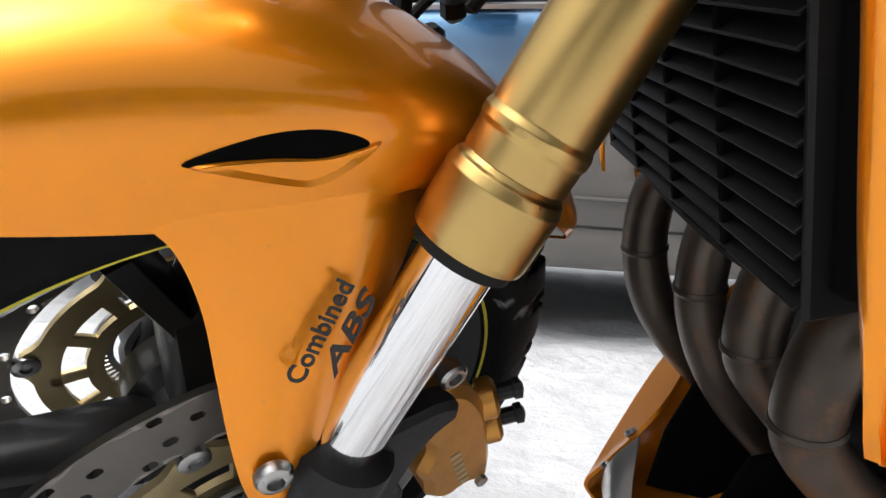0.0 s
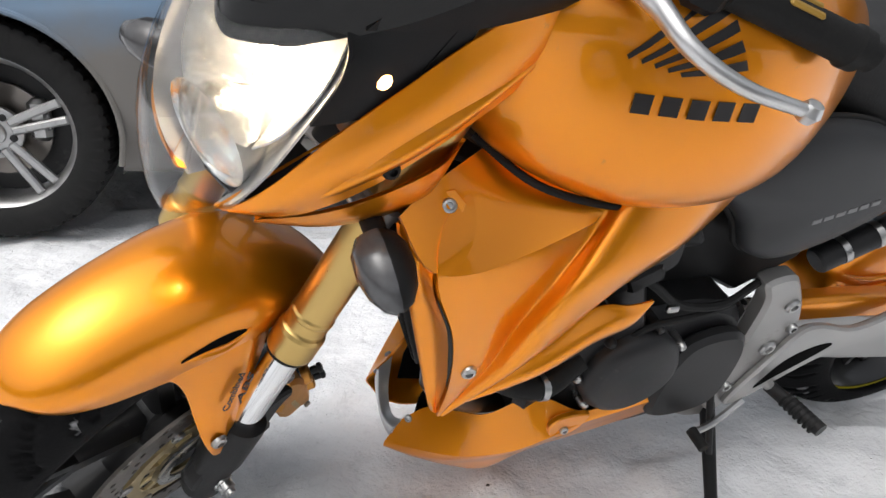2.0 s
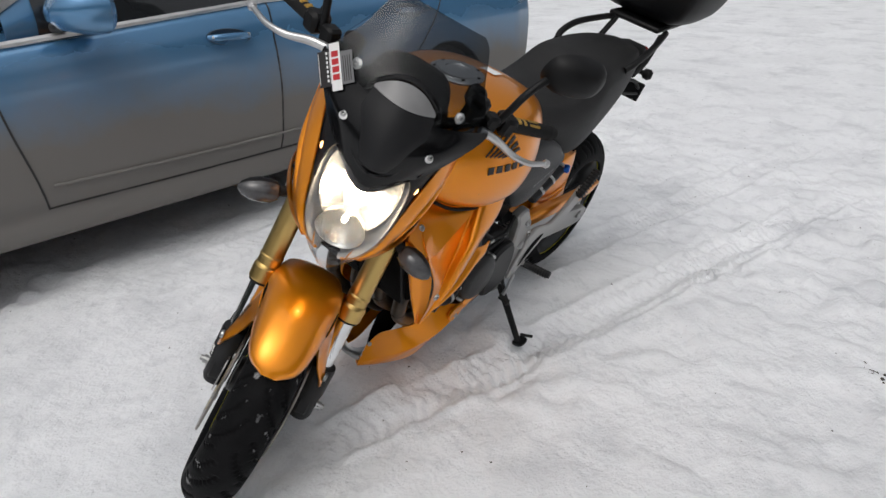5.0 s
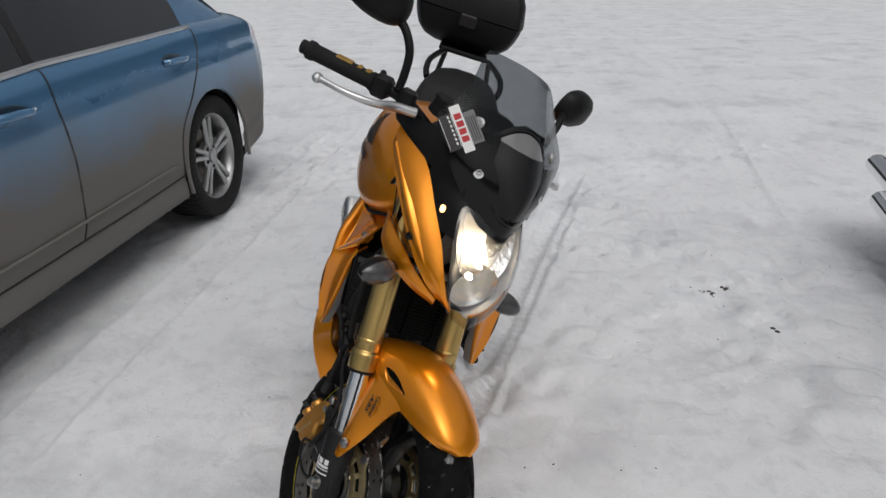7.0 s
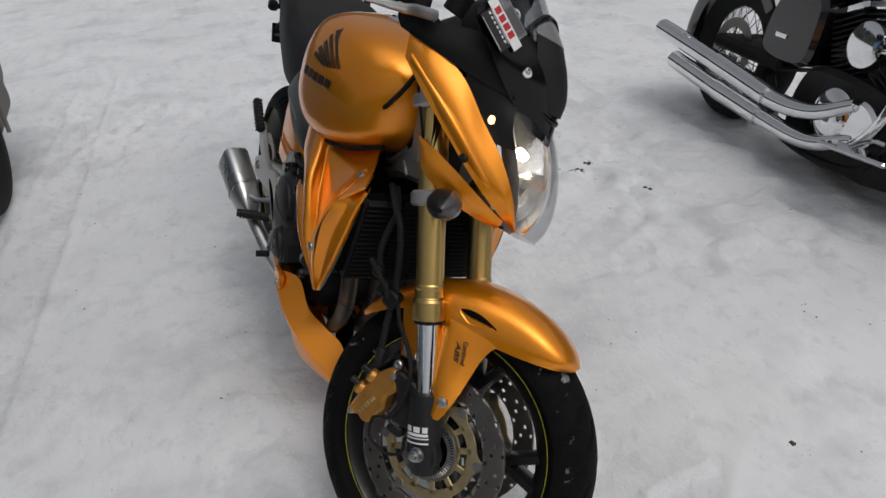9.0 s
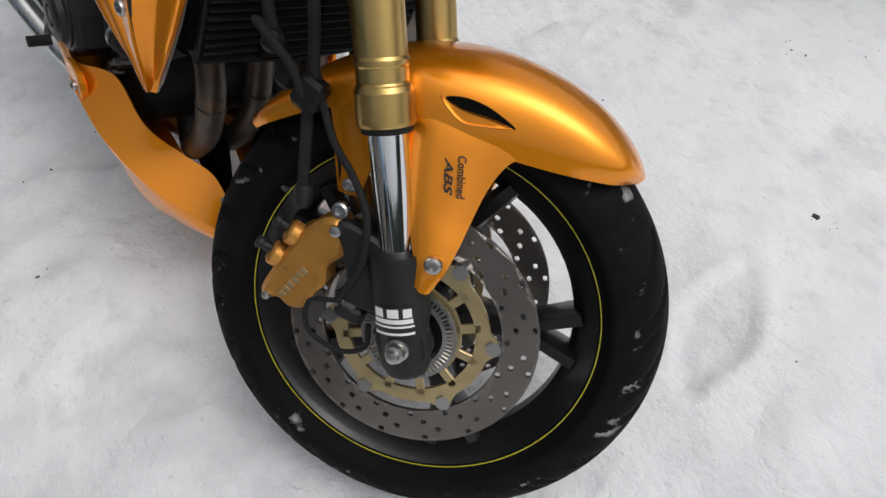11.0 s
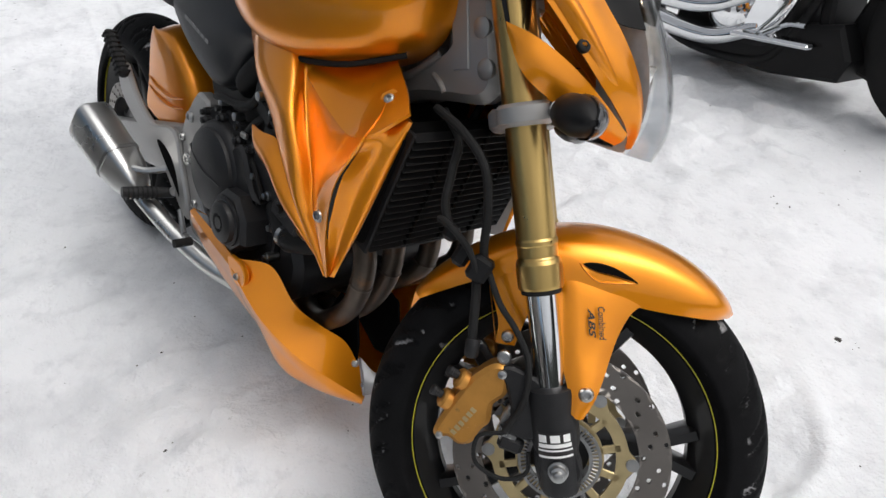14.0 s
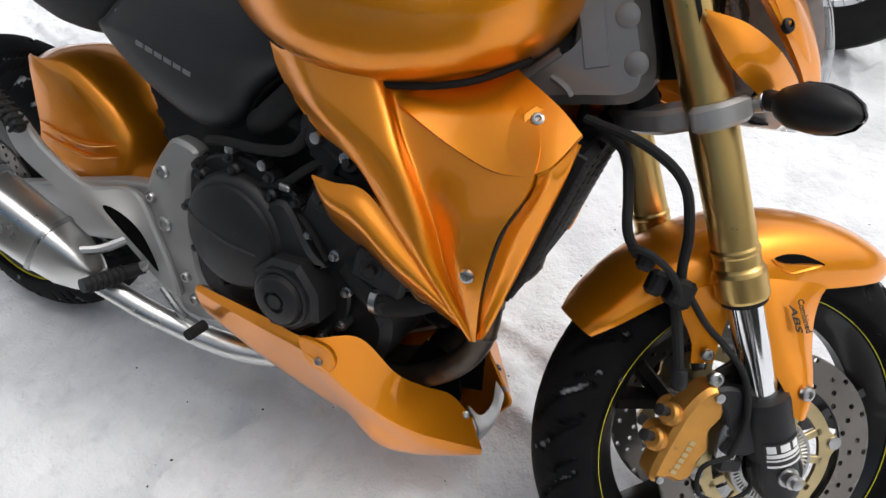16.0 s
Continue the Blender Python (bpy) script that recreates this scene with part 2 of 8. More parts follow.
RIMBLACK = material("black_rim_paint", (0.006, 0.006, 0.0065), 0.35, 0.0, 0.3, vary=0.2, scale=20, dirt=(0.08, 0.08, 0.075), dirt_scale=30, dirt_amount=0.12)
YELLOW = material("yellow_tape", (0.62, 0.56, 0.03), 0.4, vary=0.12, scale=40)
DECAL = material("dark_decal", (0.012, 0.010, 0.010), 0.35, vary=0.1)
WHITE = material("white_sticker", (0.75, 0.75, 0.74), 0.4, vary=0.04)
GREYINK = material("grey_sticker_ink", (0.16, 0.16, 0.165), 0.45, vary=0.1)
RED = material("red_ink", (0.45, 0.015, 0.02), 0.4, vary=0.1)
TAIL = material("red_lamp_plastic", (0.40, 0.02, 0.025), 0.15, 0, 0.5, vary=0.1)
BLUEANO = material("blue_anodised", (0.02, 0.10, 0.42), 0.3, 0.9, vary=0.1)
PALE = material("pale_grey_strip", (0.50, 0.49, 0.47), 0.5, vary=0.08, scale=20)
MESH = material("black_mesh", (0.02, 0.02, 0.02), 0.5, 0.5, vary=0.4, scale=300)
SIGNAL = material("smoked_signal_lens", (0.055, 0.055, 0.058), 0.22, 0, 0.3, vary=0.2, scale=60)
GRIP = material("gold_grip_inlay", (0.36, 0.21, 0.03), 0.55, 0.1, vary=0.1)


def clear(name, tint, rough=0.02, gloss=0.035):
    """A thin see-through sheet: mostly transparent, with a glossy face."""
    m = bpy.data.materials.new(name)
    m.use_nodes = True
    n, l = m.node_tree.nodes, m.node_tree.links
    out = n["Material Output"]
    n.remove(n["Principled BSDF"])
    t = n.new("ShaderNodeBsdfTransparent")
    t.inputs[0].default_value = (*tint, 1)
    g = n.new("ShaderNodeBsdfGlossy")
    g.inputs["Roughness"].default_value = rough
    lw = n.new("ShaderNodeLayerWeight")
    lw.inputs["Blend"].default_value = 0.5
    pw = n.new("ShaderNodeMath")
    pw.operation = "POWER"
    l.new(lw.outputs["Facing"], pw.inputs[0])
    pw.inputs[1].default_value = 4.0
    fr = n.new("ShaderNodeMath")
    fr.operation = "MULTIPLY_ADD"
    l.new(pw.outputs[0], fr.inputs[0])
    fr.inputs[1].default_value, fr.inputs[2].default_value = 0.8, gloss
    mix = n.new("ShaderNodeMixShader")
    l.new(fr.outputs[0], mix.inputs[0])
    l.new(t.outputs[0], mix.inputs[1])
    l.new(g.outputs[0], mix.inputs[2])
    l.new(mix.outputs[0], out.inputs[0])
    return m


SMOKE = clear("smoked_screen", (0.50, 0.515, 0.53), gloss=0.022)
SCREENBLACK = material("black_screen_print", (0.004, 0.004, 0.0045), 0.16, 0.0, 0.0, spec=0.32, vary=0.2, rough_vary=0.04)
LENS = clear("clear_lens", (0.86, 0.87, 0.88))
CARGLASS = clear("tinted_car_glass", (0.10, 0.11, 0.12))


def glow(name, colour, strength):
    m = bpy.data.materials.new(name)
    m.use_nodes = True
    n, l = m.node_tree.nodes, m.node_tree.links
    e = n.new("ShaderNodeEmission")
    e.inputs[0].default_value, e.inputs[1].default_value = (*colour, 1), strength
    l.new(e.outputs[0], n["Material Output"].inputs[0])
    return m


BULB = glow("lit_filament", (1.0, 0.78, 0.52), 230.0)
PARK = glow("lit_position_lamp", (1.0, 0.50, 0.18), 9.0)


def snow_material():
    """Trodden snow: crusty relief at three scales, with greyer, packed patches."""
    m = material("trodden_snow", (0.76, 0.775, 0.795), 0.85, vary=0.06, scale=1.3, grain=1, grain_scale=70, spec=0.2)
    n, l = m.node_tree.nodes, m.node_tree.links
    p = n["Principled BSDF"]
    tc = n.new("ShaderNodeTexCoord")
    heights = []
    for scale, detail, rough in ((9.0, 6, 0.62), (38.0, 5, 0.6), (170.0, 3, 0.6)):
        k = n.new("ShaderNodeTexNoise")
        k.inputs["Scale"].default_value, k.inputs["Detail"].default_value, k.inputs["Roughness"].default_value = scale, detail, rough
        l.new(tc.outputs["Object"], k.inputs["Vector"])
        heights.append(k.outputs[0])
    normal = None
    for h, d in zip(heights, (0.017, 0.0065, 0.0018)):
        b = n.new("ShaderNodeBump")
        b.inputs["Strength"].default_value, b.inputs["Distance"].default_value = 1.0, d
        l.new(h, b.inputs["Height"])
        if normal:
            l.new(normal, b.inputs["Normal"])
        normal = b.outputs[0]
    l.new(normal, p.inputs["Normal"])
    # packed, icy and slightly soiled patches
    old = p.inputs["Base Color"].links[0].from_socket
    for scale, lo, hi, tint, amount in ((2.2, 0.50, 0.72, (0.50, 0.515, 0.54), 0.75), (14.0, 0.54, 0.70, (0.56, 0.575, 0.60), 0.55), (46.0, 0.64, 0.72, (0.40, 0.40, 0.40), 0.45)):
        k = n.new("ShaderNodeTexNoise")
        k.inputs["Scale"].default_value, k.inputs["Detail"].default_value, k.inputs["Roughness"].default_value = scale, 8, 0.65
        l.new(tc.outputs["Object"], k.inputs["Vector"])
        r = n.new("ShaderNodeMapRange")
        r.inputs["From Min"].default_value, r.inputs["From Max"].default_value, r.inputs["To Max"].default_value = lo, hi, amount
        l.new(k.outputs[0], r.inputs[0])
        mix = n.new("ShaderNodeMixRGB")
        l.new(r.outputs[0], mix.inputs[0])
        l.new(old, mix.inputs[1])
        mix.inputs[2].default_value = (*tint, 1)
        old = mix.outputs[0]
    l.new(old, p.inputs["Base Color"])
    return m


def tyre_material(name, r):
    """Rubber, with snow packed into the grooves of the tread and dust on the flanks."""
    m = material(name, (0.0045, 0.0045, 0.005), 0.7, spec=0.10, vary=0.3, scale=30, grain=1, grain_scale=260, bump=0.0003)
    n, l = m.node_tree.nodes, m.node_tree.links
    p = n["Principled BSDF"]
    tc = n.new("ShaderNodeTexCoord")
    noise_ = n.new("ShaderNodeTexNoise")
    noise_.inputs["Scale"].default_value = 26
    noise_.inputs["Detail"].default_value = 6
    l.new(tc.outputs["Object"], noise_.inputs["Vector"])
    at = n.new("ShaderNodeAttribute")
    at.attribute_name = "groove"
    mul = n.new("ShaderNodeMath")
    mul.operation = "MULTIPLY_ADD"
    l.new(at.outputs["Fac"], mul.inputs[0])
    mul.inputs[1].default_value = 0.15
    l.new(noise_.outputs[0], mul.inputs[2])
    ramp = n.new("ShaderNodeValToRGB")
    ramp.color_ramp.elements[0].position, ramp.color_ramp.elements[1].position = 0.68, 0.80
    l.new(mul.outputs[0], ramp.inputs[0])
    mix = n.new("ShaderNodeMixRGB")
    old = p.inputs["Base Color"].links[0].from_socket
    l.new(ramp.outputs[0], mix.inputs[0])
    l.new(old, mix.inputs[1])
    mix.inputs[2].default_value = (0.34, 0.34, 0.345, 1)
    l.new(mix.outputs[0], p.inputs["Base Color"])
    return m


SNOW = snow_material()
TYRE = tyre_material("tyre_rubber_with_snow", 0.3)


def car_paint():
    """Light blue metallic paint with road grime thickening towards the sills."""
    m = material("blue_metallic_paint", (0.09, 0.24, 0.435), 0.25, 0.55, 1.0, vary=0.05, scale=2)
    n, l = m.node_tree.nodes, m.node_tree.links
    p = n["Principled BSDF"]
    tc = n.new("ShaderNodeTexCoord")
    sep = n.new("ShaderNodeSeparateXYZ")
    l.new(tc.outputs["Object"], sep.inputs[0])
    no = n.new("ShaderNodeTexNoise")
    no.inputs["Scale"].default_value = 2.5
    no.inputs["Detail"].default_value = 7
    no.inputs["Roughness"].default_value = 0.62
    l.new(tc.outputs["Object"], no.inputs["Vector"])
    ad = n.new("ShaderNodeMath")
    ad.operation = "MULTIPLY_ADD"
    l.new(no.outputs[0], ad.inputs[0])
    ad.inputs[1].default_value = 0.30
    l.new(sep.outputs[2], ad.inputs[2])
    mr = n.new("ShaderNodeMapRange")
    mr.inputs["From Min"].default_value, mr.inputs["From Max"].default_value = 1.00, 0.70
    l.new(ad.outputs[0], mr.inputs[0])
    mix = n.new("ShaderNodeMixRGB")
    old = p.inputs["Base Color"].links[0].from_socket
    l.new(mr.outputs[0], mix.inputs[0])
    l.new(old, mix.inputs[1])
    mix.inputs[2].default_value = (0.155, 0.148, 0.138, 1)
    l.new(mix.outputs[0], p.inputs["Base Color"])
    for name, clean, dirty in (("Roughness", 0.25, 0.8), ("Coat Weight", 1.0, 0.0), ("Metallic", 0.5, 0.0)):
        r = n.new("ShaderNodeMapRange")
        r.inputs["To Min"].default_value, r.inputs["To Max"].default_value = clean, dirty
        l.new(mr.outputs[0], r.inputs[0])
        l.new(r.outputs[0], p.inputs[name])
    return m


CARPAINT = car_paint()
SHADEDBLUE = material("blue_paint_in_shade", (0.012, 0.030, 0.055), 0.3, 0.2, 0.5, vary=0.1)
CARTRIM = material("black_car_trim", (0.02, 0.02, 0.021), 0.55, vary=0.2, dirt=(0.15, 0.145, 0.14), dirt_scale=6, dirt_amount=0.4)
ALLOY = material("silver_alloy", (0.42, 0.42, 0.42), 0.35, 0.85, vary=0.1, scale=14, dirt=(0.17, 0.16, 0.15), dirt_scale=10, dirt_amount=0.35)
HUTWALL = material("white_painted_panel", (0.72, 0.73, 0.74), 0.5, vary=0.05, scale=2, dirt=(0.5, 0.5, 0.48), dirt_scale=3, dirt_amount=0.1)
DARKGLASS = material("dark_window_glass", (0.02, 0.022, 0.025), 0.06, 0, 0.4, vary=0.3, scale=1.5, rough_vary=0.03)
# for black parts, and for shade painted where openings are not cut
SHADEBLACK = material("matt_black_parts_and_shade", (0.003, 0.003, 0.003), 0.9, spec=0.05, vary=0.2)
DARKRING = material("dark_reflection_ring", (0.05, 0.055, 0.05), 0.9, spec=0.1, vary=0.5, scale=0.03)
DEBRIS = material("dark_grit", (0.06, 0.055, 0.05), 0.9, vary=0.4, scale=60)


# ---- the ground: one sheet of trodden snow ----
def axis_steps(lo, hi, fine, far):
    """Fine steps between lo and hi, widening outwards to far."""
    mid = list(np.arange(lo, hi, fine))
    out, step, x = [], fine, hi
    while x < far:
        out.append(x)
        step *= 1.13
        x += step
    low, step, x = [], fine, lo - fine
    while x > -far:
        low.append(x)
        step *= 1.13
        x -= step
    return np.array(low[::-1] + mid + out)


def value_noise(x, y, scale, seed):
    """Smooth random heights, vectorised."""
    r = np.random.RandomState(seed)
    t = r.rand(256, 256)
    u, v = x / scale + 1000.0, y / scale + 1000.0
    i, j = np.floor(u).astype(int), np.floor(v).astype(int)
    f, g = u - i, v - j
    f, g = f * f * (3 - 2 * f), g * g * (3 - 2 * g)
    a, b, c, d = t[i % 256, j % 256], t[(i + 1) % 256, j % 256], t[i % 256, (j + 1) % 256], t[(i + 1) % 256, (j + 1) % 256]
    return (a * (1 - f) + b * f) * (1 - g) + (c * (1 - f) + d * f) * g - 0.5


def track(x, y, p, q, width, depth, pitch, bow=0.0):
    """The print of a tyre from p to q: a sunk band with slanted lugs."""
    d = V(*q) - V(*p)
    n = np.linalg.norm(d)
    d /= n
    u = (x - p[0]) * d[0] + (y - p[1]) * d[1]
    w = -(x - p[0]) * d[1] + (y - p[1]) * d[0] - bow * 4 * (u / n) * (1 - u / n)
    inside = 1 / (1 + np.exp((np.abs(w) - width / 2) / 0.008)) / (1 + np.exp(-u / 0.03)) / (1 + np.exp((u - n) / 0.03))
    lug = np.clip(np.sin((u + 0.6 * np.abs(w)) * 2 * np.pi / pitch) * 3.0, -1, 1)
    fade = 0.55 + 0.9 * value_noise(x, y, 0.35, 71)
    rim = np.exp(-((np.abs(w) - width / 2 - 0.015) / 0.014) ** 2) * (u > 0) * (u < n)
    return inside * (-depth + 0.5 * depth * lug * np.clip(fade, 0, 1)) + 0.5 * depth * rim


def snow_height(x, y):
    h = 0.020 * value_noise(x, y, 0.9, 1) + 0.016 * value_noise(x, y, 0.33, 2) + 0.013 * value_noise(x, y, 0.13, 3) + 0.010 * value_noise(x, y, 0.055, 4)
    lumps = value_noise(x, y, 0.075, 5)
    patches = np.clip(value_noise(x, y, 0.8, 6) * 3 + 0.25, 0, 1)
    h += 0.017 * patches * np.clip(lumps * 3, -0.6, 1)
    h += track(x, y, (1.30, 0.16), (-0.9, 0.72), 0.13, 0.018, 0.042)
    h += track(x, y, (0.62, 0.30), (-1.6, 0.86), 0.12, 0.018, 0.042, 0.02)
    h += track(x, y, (0.15, 0.02), (-2.4, 0.50), 0.14, 0.016, 0.038)
    h += track(x, y, (1.2, -1.02), (-3.0, -0.94), 0.20, 0.012, 0.05)
    h += track(x, y, (-0.6, 1.75), (-4.0, 2.3), 0.15, 0.012, 0.05)
    r = np.random.RandomState(9)
    for _ in range(150):
        cx, cy, a = r.uniform(-5, 4), r.uniform(-5, 5), r.uniform(0, 6.28)
        u, w = (x - cx) * np.cos(a) + (y - cy) * np.sin(a), -(x - cx) * np.sin(a) + (y - cy) * np.cos(a)
        s = (u / 0.145) ** 2 + (w / (0.05 + 0.012 * np.cos(u * 22))) ** 2
        h += r.uniform(0.006, 0.014) * (-np.exp(-s ** 2) + 0.5 * np.exp(-((np.sqrt(s) - 1.25) / 0.2) ** 2))
    for cx, cy, a, rad in ((0.0, -0.05, 0.04, 0.16), (1.44, 0.06, 0.65, 0.12)):
        u, w = (x - cx) * np.cos(a) + (y - cy) * np.sin(a), -(x - cx) * np.sin(a) + (y - cy) * np.cos(a)
        h -= 0.030 * np.exp(-((u / (rad * 1.4)) ** 2 + (w / (rad * 0.8)) ** 2))
    near = np.exp(-((x / 14) ** 4 + (y / 14) ** 4))
    return h * (0.25 + 0.75 * near)


def build_ground():
    xs, ys = axis_steps(-2.2, 2.9, 0.0115, 2500.0), axis_steps(-1.3, 2.4, 0.0115, 2500.0)
    gx, gy = np.meshgrid(xs, ys, indexing="ij")
    z = snow_height(gx, gy)
    # wheels and the stand have settled into the snow
    a, b = len(xs), len(ys)
    me = bpy.data.meshes.new("ground")
    me.vertices.add(a * b)
    me.vertices.foreach_set("co", np.stack([gx, gy, z], -1).astype(np.float32).ravel())
    idx = np.arange(a * b).reshape(a, b)
    q = np.stack([idx[:-1, :-1], idx[1:, :-1], idx[1:, 1:], idx[:-1, 1:]], -1).reshape(-1, 4)
    me.loops.add(q.size)
    me.loops.foreach_set("vertex_index", q.ravel().astype(np.int32))
    me.polygons.add(len(q))
    me.polygons.foreach_set("loop_start", np.arange(0, q.size, 4, dtype=np.int32))
    me.polygons.foreach_set("use_smooth", np.ones(len(q), bool))
    me.update(calc_edges=True)
    me.validate()
    me.materials.append(SNOW)
    tagged(new("ground", me), "trodden white snow with tyre tracks and footprints", "snow", kind="structure")


build_ground()


def build_grit():
    """Crumbs of dirt scattered on the snow, a few heaps among them."""
    r = random.Random(4)
    spots = [(0.03, 1.2, 0.014, 14), (0.06, 1.24, 0.024, 12), (0.0, 1.33, 0.016, 11), (0.33, 1.40, 0.01, 2), (0.83, -0.34, 0.012, 2), (1.2, 1.3, 0.02, 6), (1.6, 0.9, 0.02, 5)]
    geo = Geo()
    for cx, cy, s, k in spots:
        for _ in range(k):
            spots_at(geo, r, cx + r.gauss(0, s * 1.2), cy + r.gauss(0, s * 1.2), r.choice((0.002, 0.003, 0.004, 0.006, 0.011)))
    for _ in range(560):
        spots_at(geo, r, r.uniform(-3.5, 3.2), r.uniform(-3.0, 3.2), r.uniform(0.0012, 0.0042))
    ob = new("grit", mesh_of("grit", geo, DEBRIS))
    tagged(ob, "dark crumbs of dirt and grit on the snow", "dirt", kind="stuff")


def spots_at(geo, r, x, y, s):
    z = float(snow_height(np.array([x]), np.array([y]))[0])
    pts = [(x + s * math.cos(a) * r.uniform(0.6, 1.3), y + s * math.sin(a) * r.uniform(0.6, 1.3), z - 0.0005) for a in (0.2, 1.4, 2.7, 3.9, 5.2)]
    pts.append((x, y, z + s * r.uniform(0.5, 0.9)))
    geo.add(pts, [(i, (i + 1) % 5, 5) for i in range(5)])


build_grit()


def build_backdrop():
    """Unseen dark ring added round the open yard, to darken reflections near the horizon."""
    r = random.Random(12)
    geo = Geo()
    n = 720
    ring = []
    high = 72.0
    for i in range(n):
        a = 2 * math.pi * i / n
        high += r.uniform(-6, 6) + 0.2 * (76 - high)
        d = 360 + 30 * math.sin(3 * a + 1) + r.uniform(-3, 3)
        ring.append([((d + q) * math.cos(a), (d + q) * math.sin(a), z) for q, z in ((0, -1.5), (1, high * 0.6), (4, high), (15, high * 0.9), (20, -1.5))])
    geo.grid(ring, close_u=True)
    tagged(new("backdrop", mesh_of("backdrop", geo, DARKRING)), "unseen dark ring added round the yard for reflections", "woods", kind="structure")


build_backdrop()


# ---- the motorcycle: leaning on its stand, the bars turned to its left ----
BIKE = Matrix.Translation((-0.0008, -0.0540, 0.0014)) @ Matrix.Rotation(radians(2.42), 4, "Z") @ Matrix.Rotation(radians(0.812), 4, "Y") @ Matrix.Rotation(radians(-17.75), 4, "X")
# the fork's turn to the left round the steering head
STEER = Matrix(((0.84889, -0.52194, -0.08349, 0.23992), (0.52517, 0.81495, 0.24504, -0.81151), (-0.05986, -0.25186, 0.96591, 0.08838), (0, 0, 0, 1)))
UPPER = STEER @ Matrix.Translation((0.014, 0, 0.009))
bike = thing("motorcycle", "orange naked motorcycle with gold forks parked on snow, headlight lit", "motorcycle", BIKE)
AXF, AXR = V(1.435, 0, 0.30), V(-0.005, 0, 0.278)


def tyre_geo(r, w, rim, seg=640, grooves=True, turn=1):
    """A tyre round its own y axis, with curved grooves cut into the tread."""
    prof = []
    for a in np.linspace(-1, 1, 33):
        ang = a * 1.72
        cy = w / 2 * math.sin(ang) / 1.0
        cr = r - w * 0.47 * (1 - math.cos(ang))
        prof.append((cr, cy))
    prof = [(rim, -w * 0.36), (rim + 0.012, -w * 0.42)] + prof + [(rim + 0.012, w * 0.42), (rim, w * 0.36)]
    prof = np.array(prof)
    th = np.linspace(0, 2 * np.pi, seg, endpoint=False)
    g = np.zeros((seg, len(prof), 3))
    depth = np.zeros((seg, len(prof)))
    for j, (cr, cy) in enumerate(prof):
        s = abs(cy) / (w / 2)
        tread = grooves and 2 <= j < len(prof) - 2 and cr > r - w * 0.30
        if tread:
            side = 1 if cy > 0 else -1
            bend = turn * (0.75 * s ** 0.7)
            ph = (th * 13 / (2 * np.pi) + bend + (0.5 if side > 0 else 0.0)) % 1.0
            ph2 = (th * 13 / (2 * np.pi) + bend * 1.25 + 0.40 + (0.5 if side > 0 else 0)) % 1.0
            ph3 = (th * 26 / (2 * np.pi) + bend * 2.2 + 0.15) % 1.0
            cut = ((ph < 0.085) & (s > 0.10) & (s < 0.93)) | ((ph2 < 0.07) & (s > 0.40)) | ((ph3 < 0.10) & (s > 0.66))
            depth[:, j] = np.where(cut, 1.0, 0.0)
        rr = cr - 0.0075 * depth[:, j]
        g[:, j, 0], g[:, j, 1], g[:, j, 2] = rr * np.cos(th), cy, rr * np.sin(th)
    return g, depth


def add_tyre(parent, r, w, rim, turn=1):
    g, depth = tyre_geo(r, w, rim, turn=turn)
    geo = Geo().grid(g, close_u=True)
    me = bpy.data.meshes.new("tyre")
    me.from_pydata(geo.v, [], geo.f)
    for p in me.polygons:
        p.use_smooth = True
    me.attributes.new("groove", "FLOAT", "POINT").data.foreach_set("value", depth.ravel().astype(np.float32))
    me.materials.append(TYRE)
    ob = new("tyre", me)
    ob.parent = parent
    return tagged(ob, "black treaded tyre with snow in its grooves")


def rim_geo(r, w):
    """The rim's barrel with two lips, round the y axis."""
    p = [(r, -w / 2), (r + 0.002, -w / 2 + 0.004), (r - 0.004, -w / 2 + 0.008), (r - 0.012, -w / 2 + 0.016), (r - 0.018, -w * 0.22), (r - 0.028, -w * 0.1),
         (r - 0.028, w * 0.1), (r - 0.018, w * 0.22), (r - 0.012, w / 2 - 0.016), (r - 0.004, w / 2 - 0.008), (r + 0.002, w / 2 - 0.004), (r, w / 2),
         (r - 0.006, w / 2 - 0.001), (r - 0.02, w / 2 - 0.016), (r - 0.027, w * 0.24), (r - 0.036, w * 0.1), (r - 0.036, -w * 0.1), (r - 0.027, -w * 0.24), (r - 0.02, -w / 2 + 0.016), (r - 0.006, -w / 2 + 0.001)]
    return lathe(p, axis=(0, 1, 0), seg=72, closed=True)


def spoke_geo(ang, r0, r1, split, wide):
    """A spoke that forks into two arms towards the rim."""
    geo = Geo()
    c, s = math.cos(ang), math.sin(ang)

    def arm(p, q, w0, w1, h0, h1):
        rings = []
        for k, f in enumerate(np.linspace(0, 1, 6)):
            x, z = p[0] + f * (q[0] - p[0]), p[1] + f * (q[1] - p[1])
            w, h = w0 + f * (w1 - w0), h0 + f * (h1 - h0)
            d = np.array([q[0] - p[0], q[1] - p[1]])
            d /= np.linalg.norm(d)
            n = np.array([-d[1], d[0]])
            ring = [(x + n[0] * a * w, b * h, z + n[1] * a * w) for a, b in ((-1, -0.5), (-0.6, -1), (0.6, -1), (1, -0.5), (1, 0.5), (0.6, 1), (-0.6, 1), (-1, 0.5))]
            rings.append([(c * u - s * v, t, s * u + c * v) for u, t, v in ring])
        geo.loft(rings)

    arm((r0, 0), (split, 0), 0.017, 0.016, 0.03, 0.022)
    arm((split - 0.012, 0.004), (r1, wide), 0.011, 0.011, 0.022, 0.026)
    arm((split - 0.012, -0.004), (r1, -wide), 0.011, 0.011, 0.022, 0.026)
    return geo


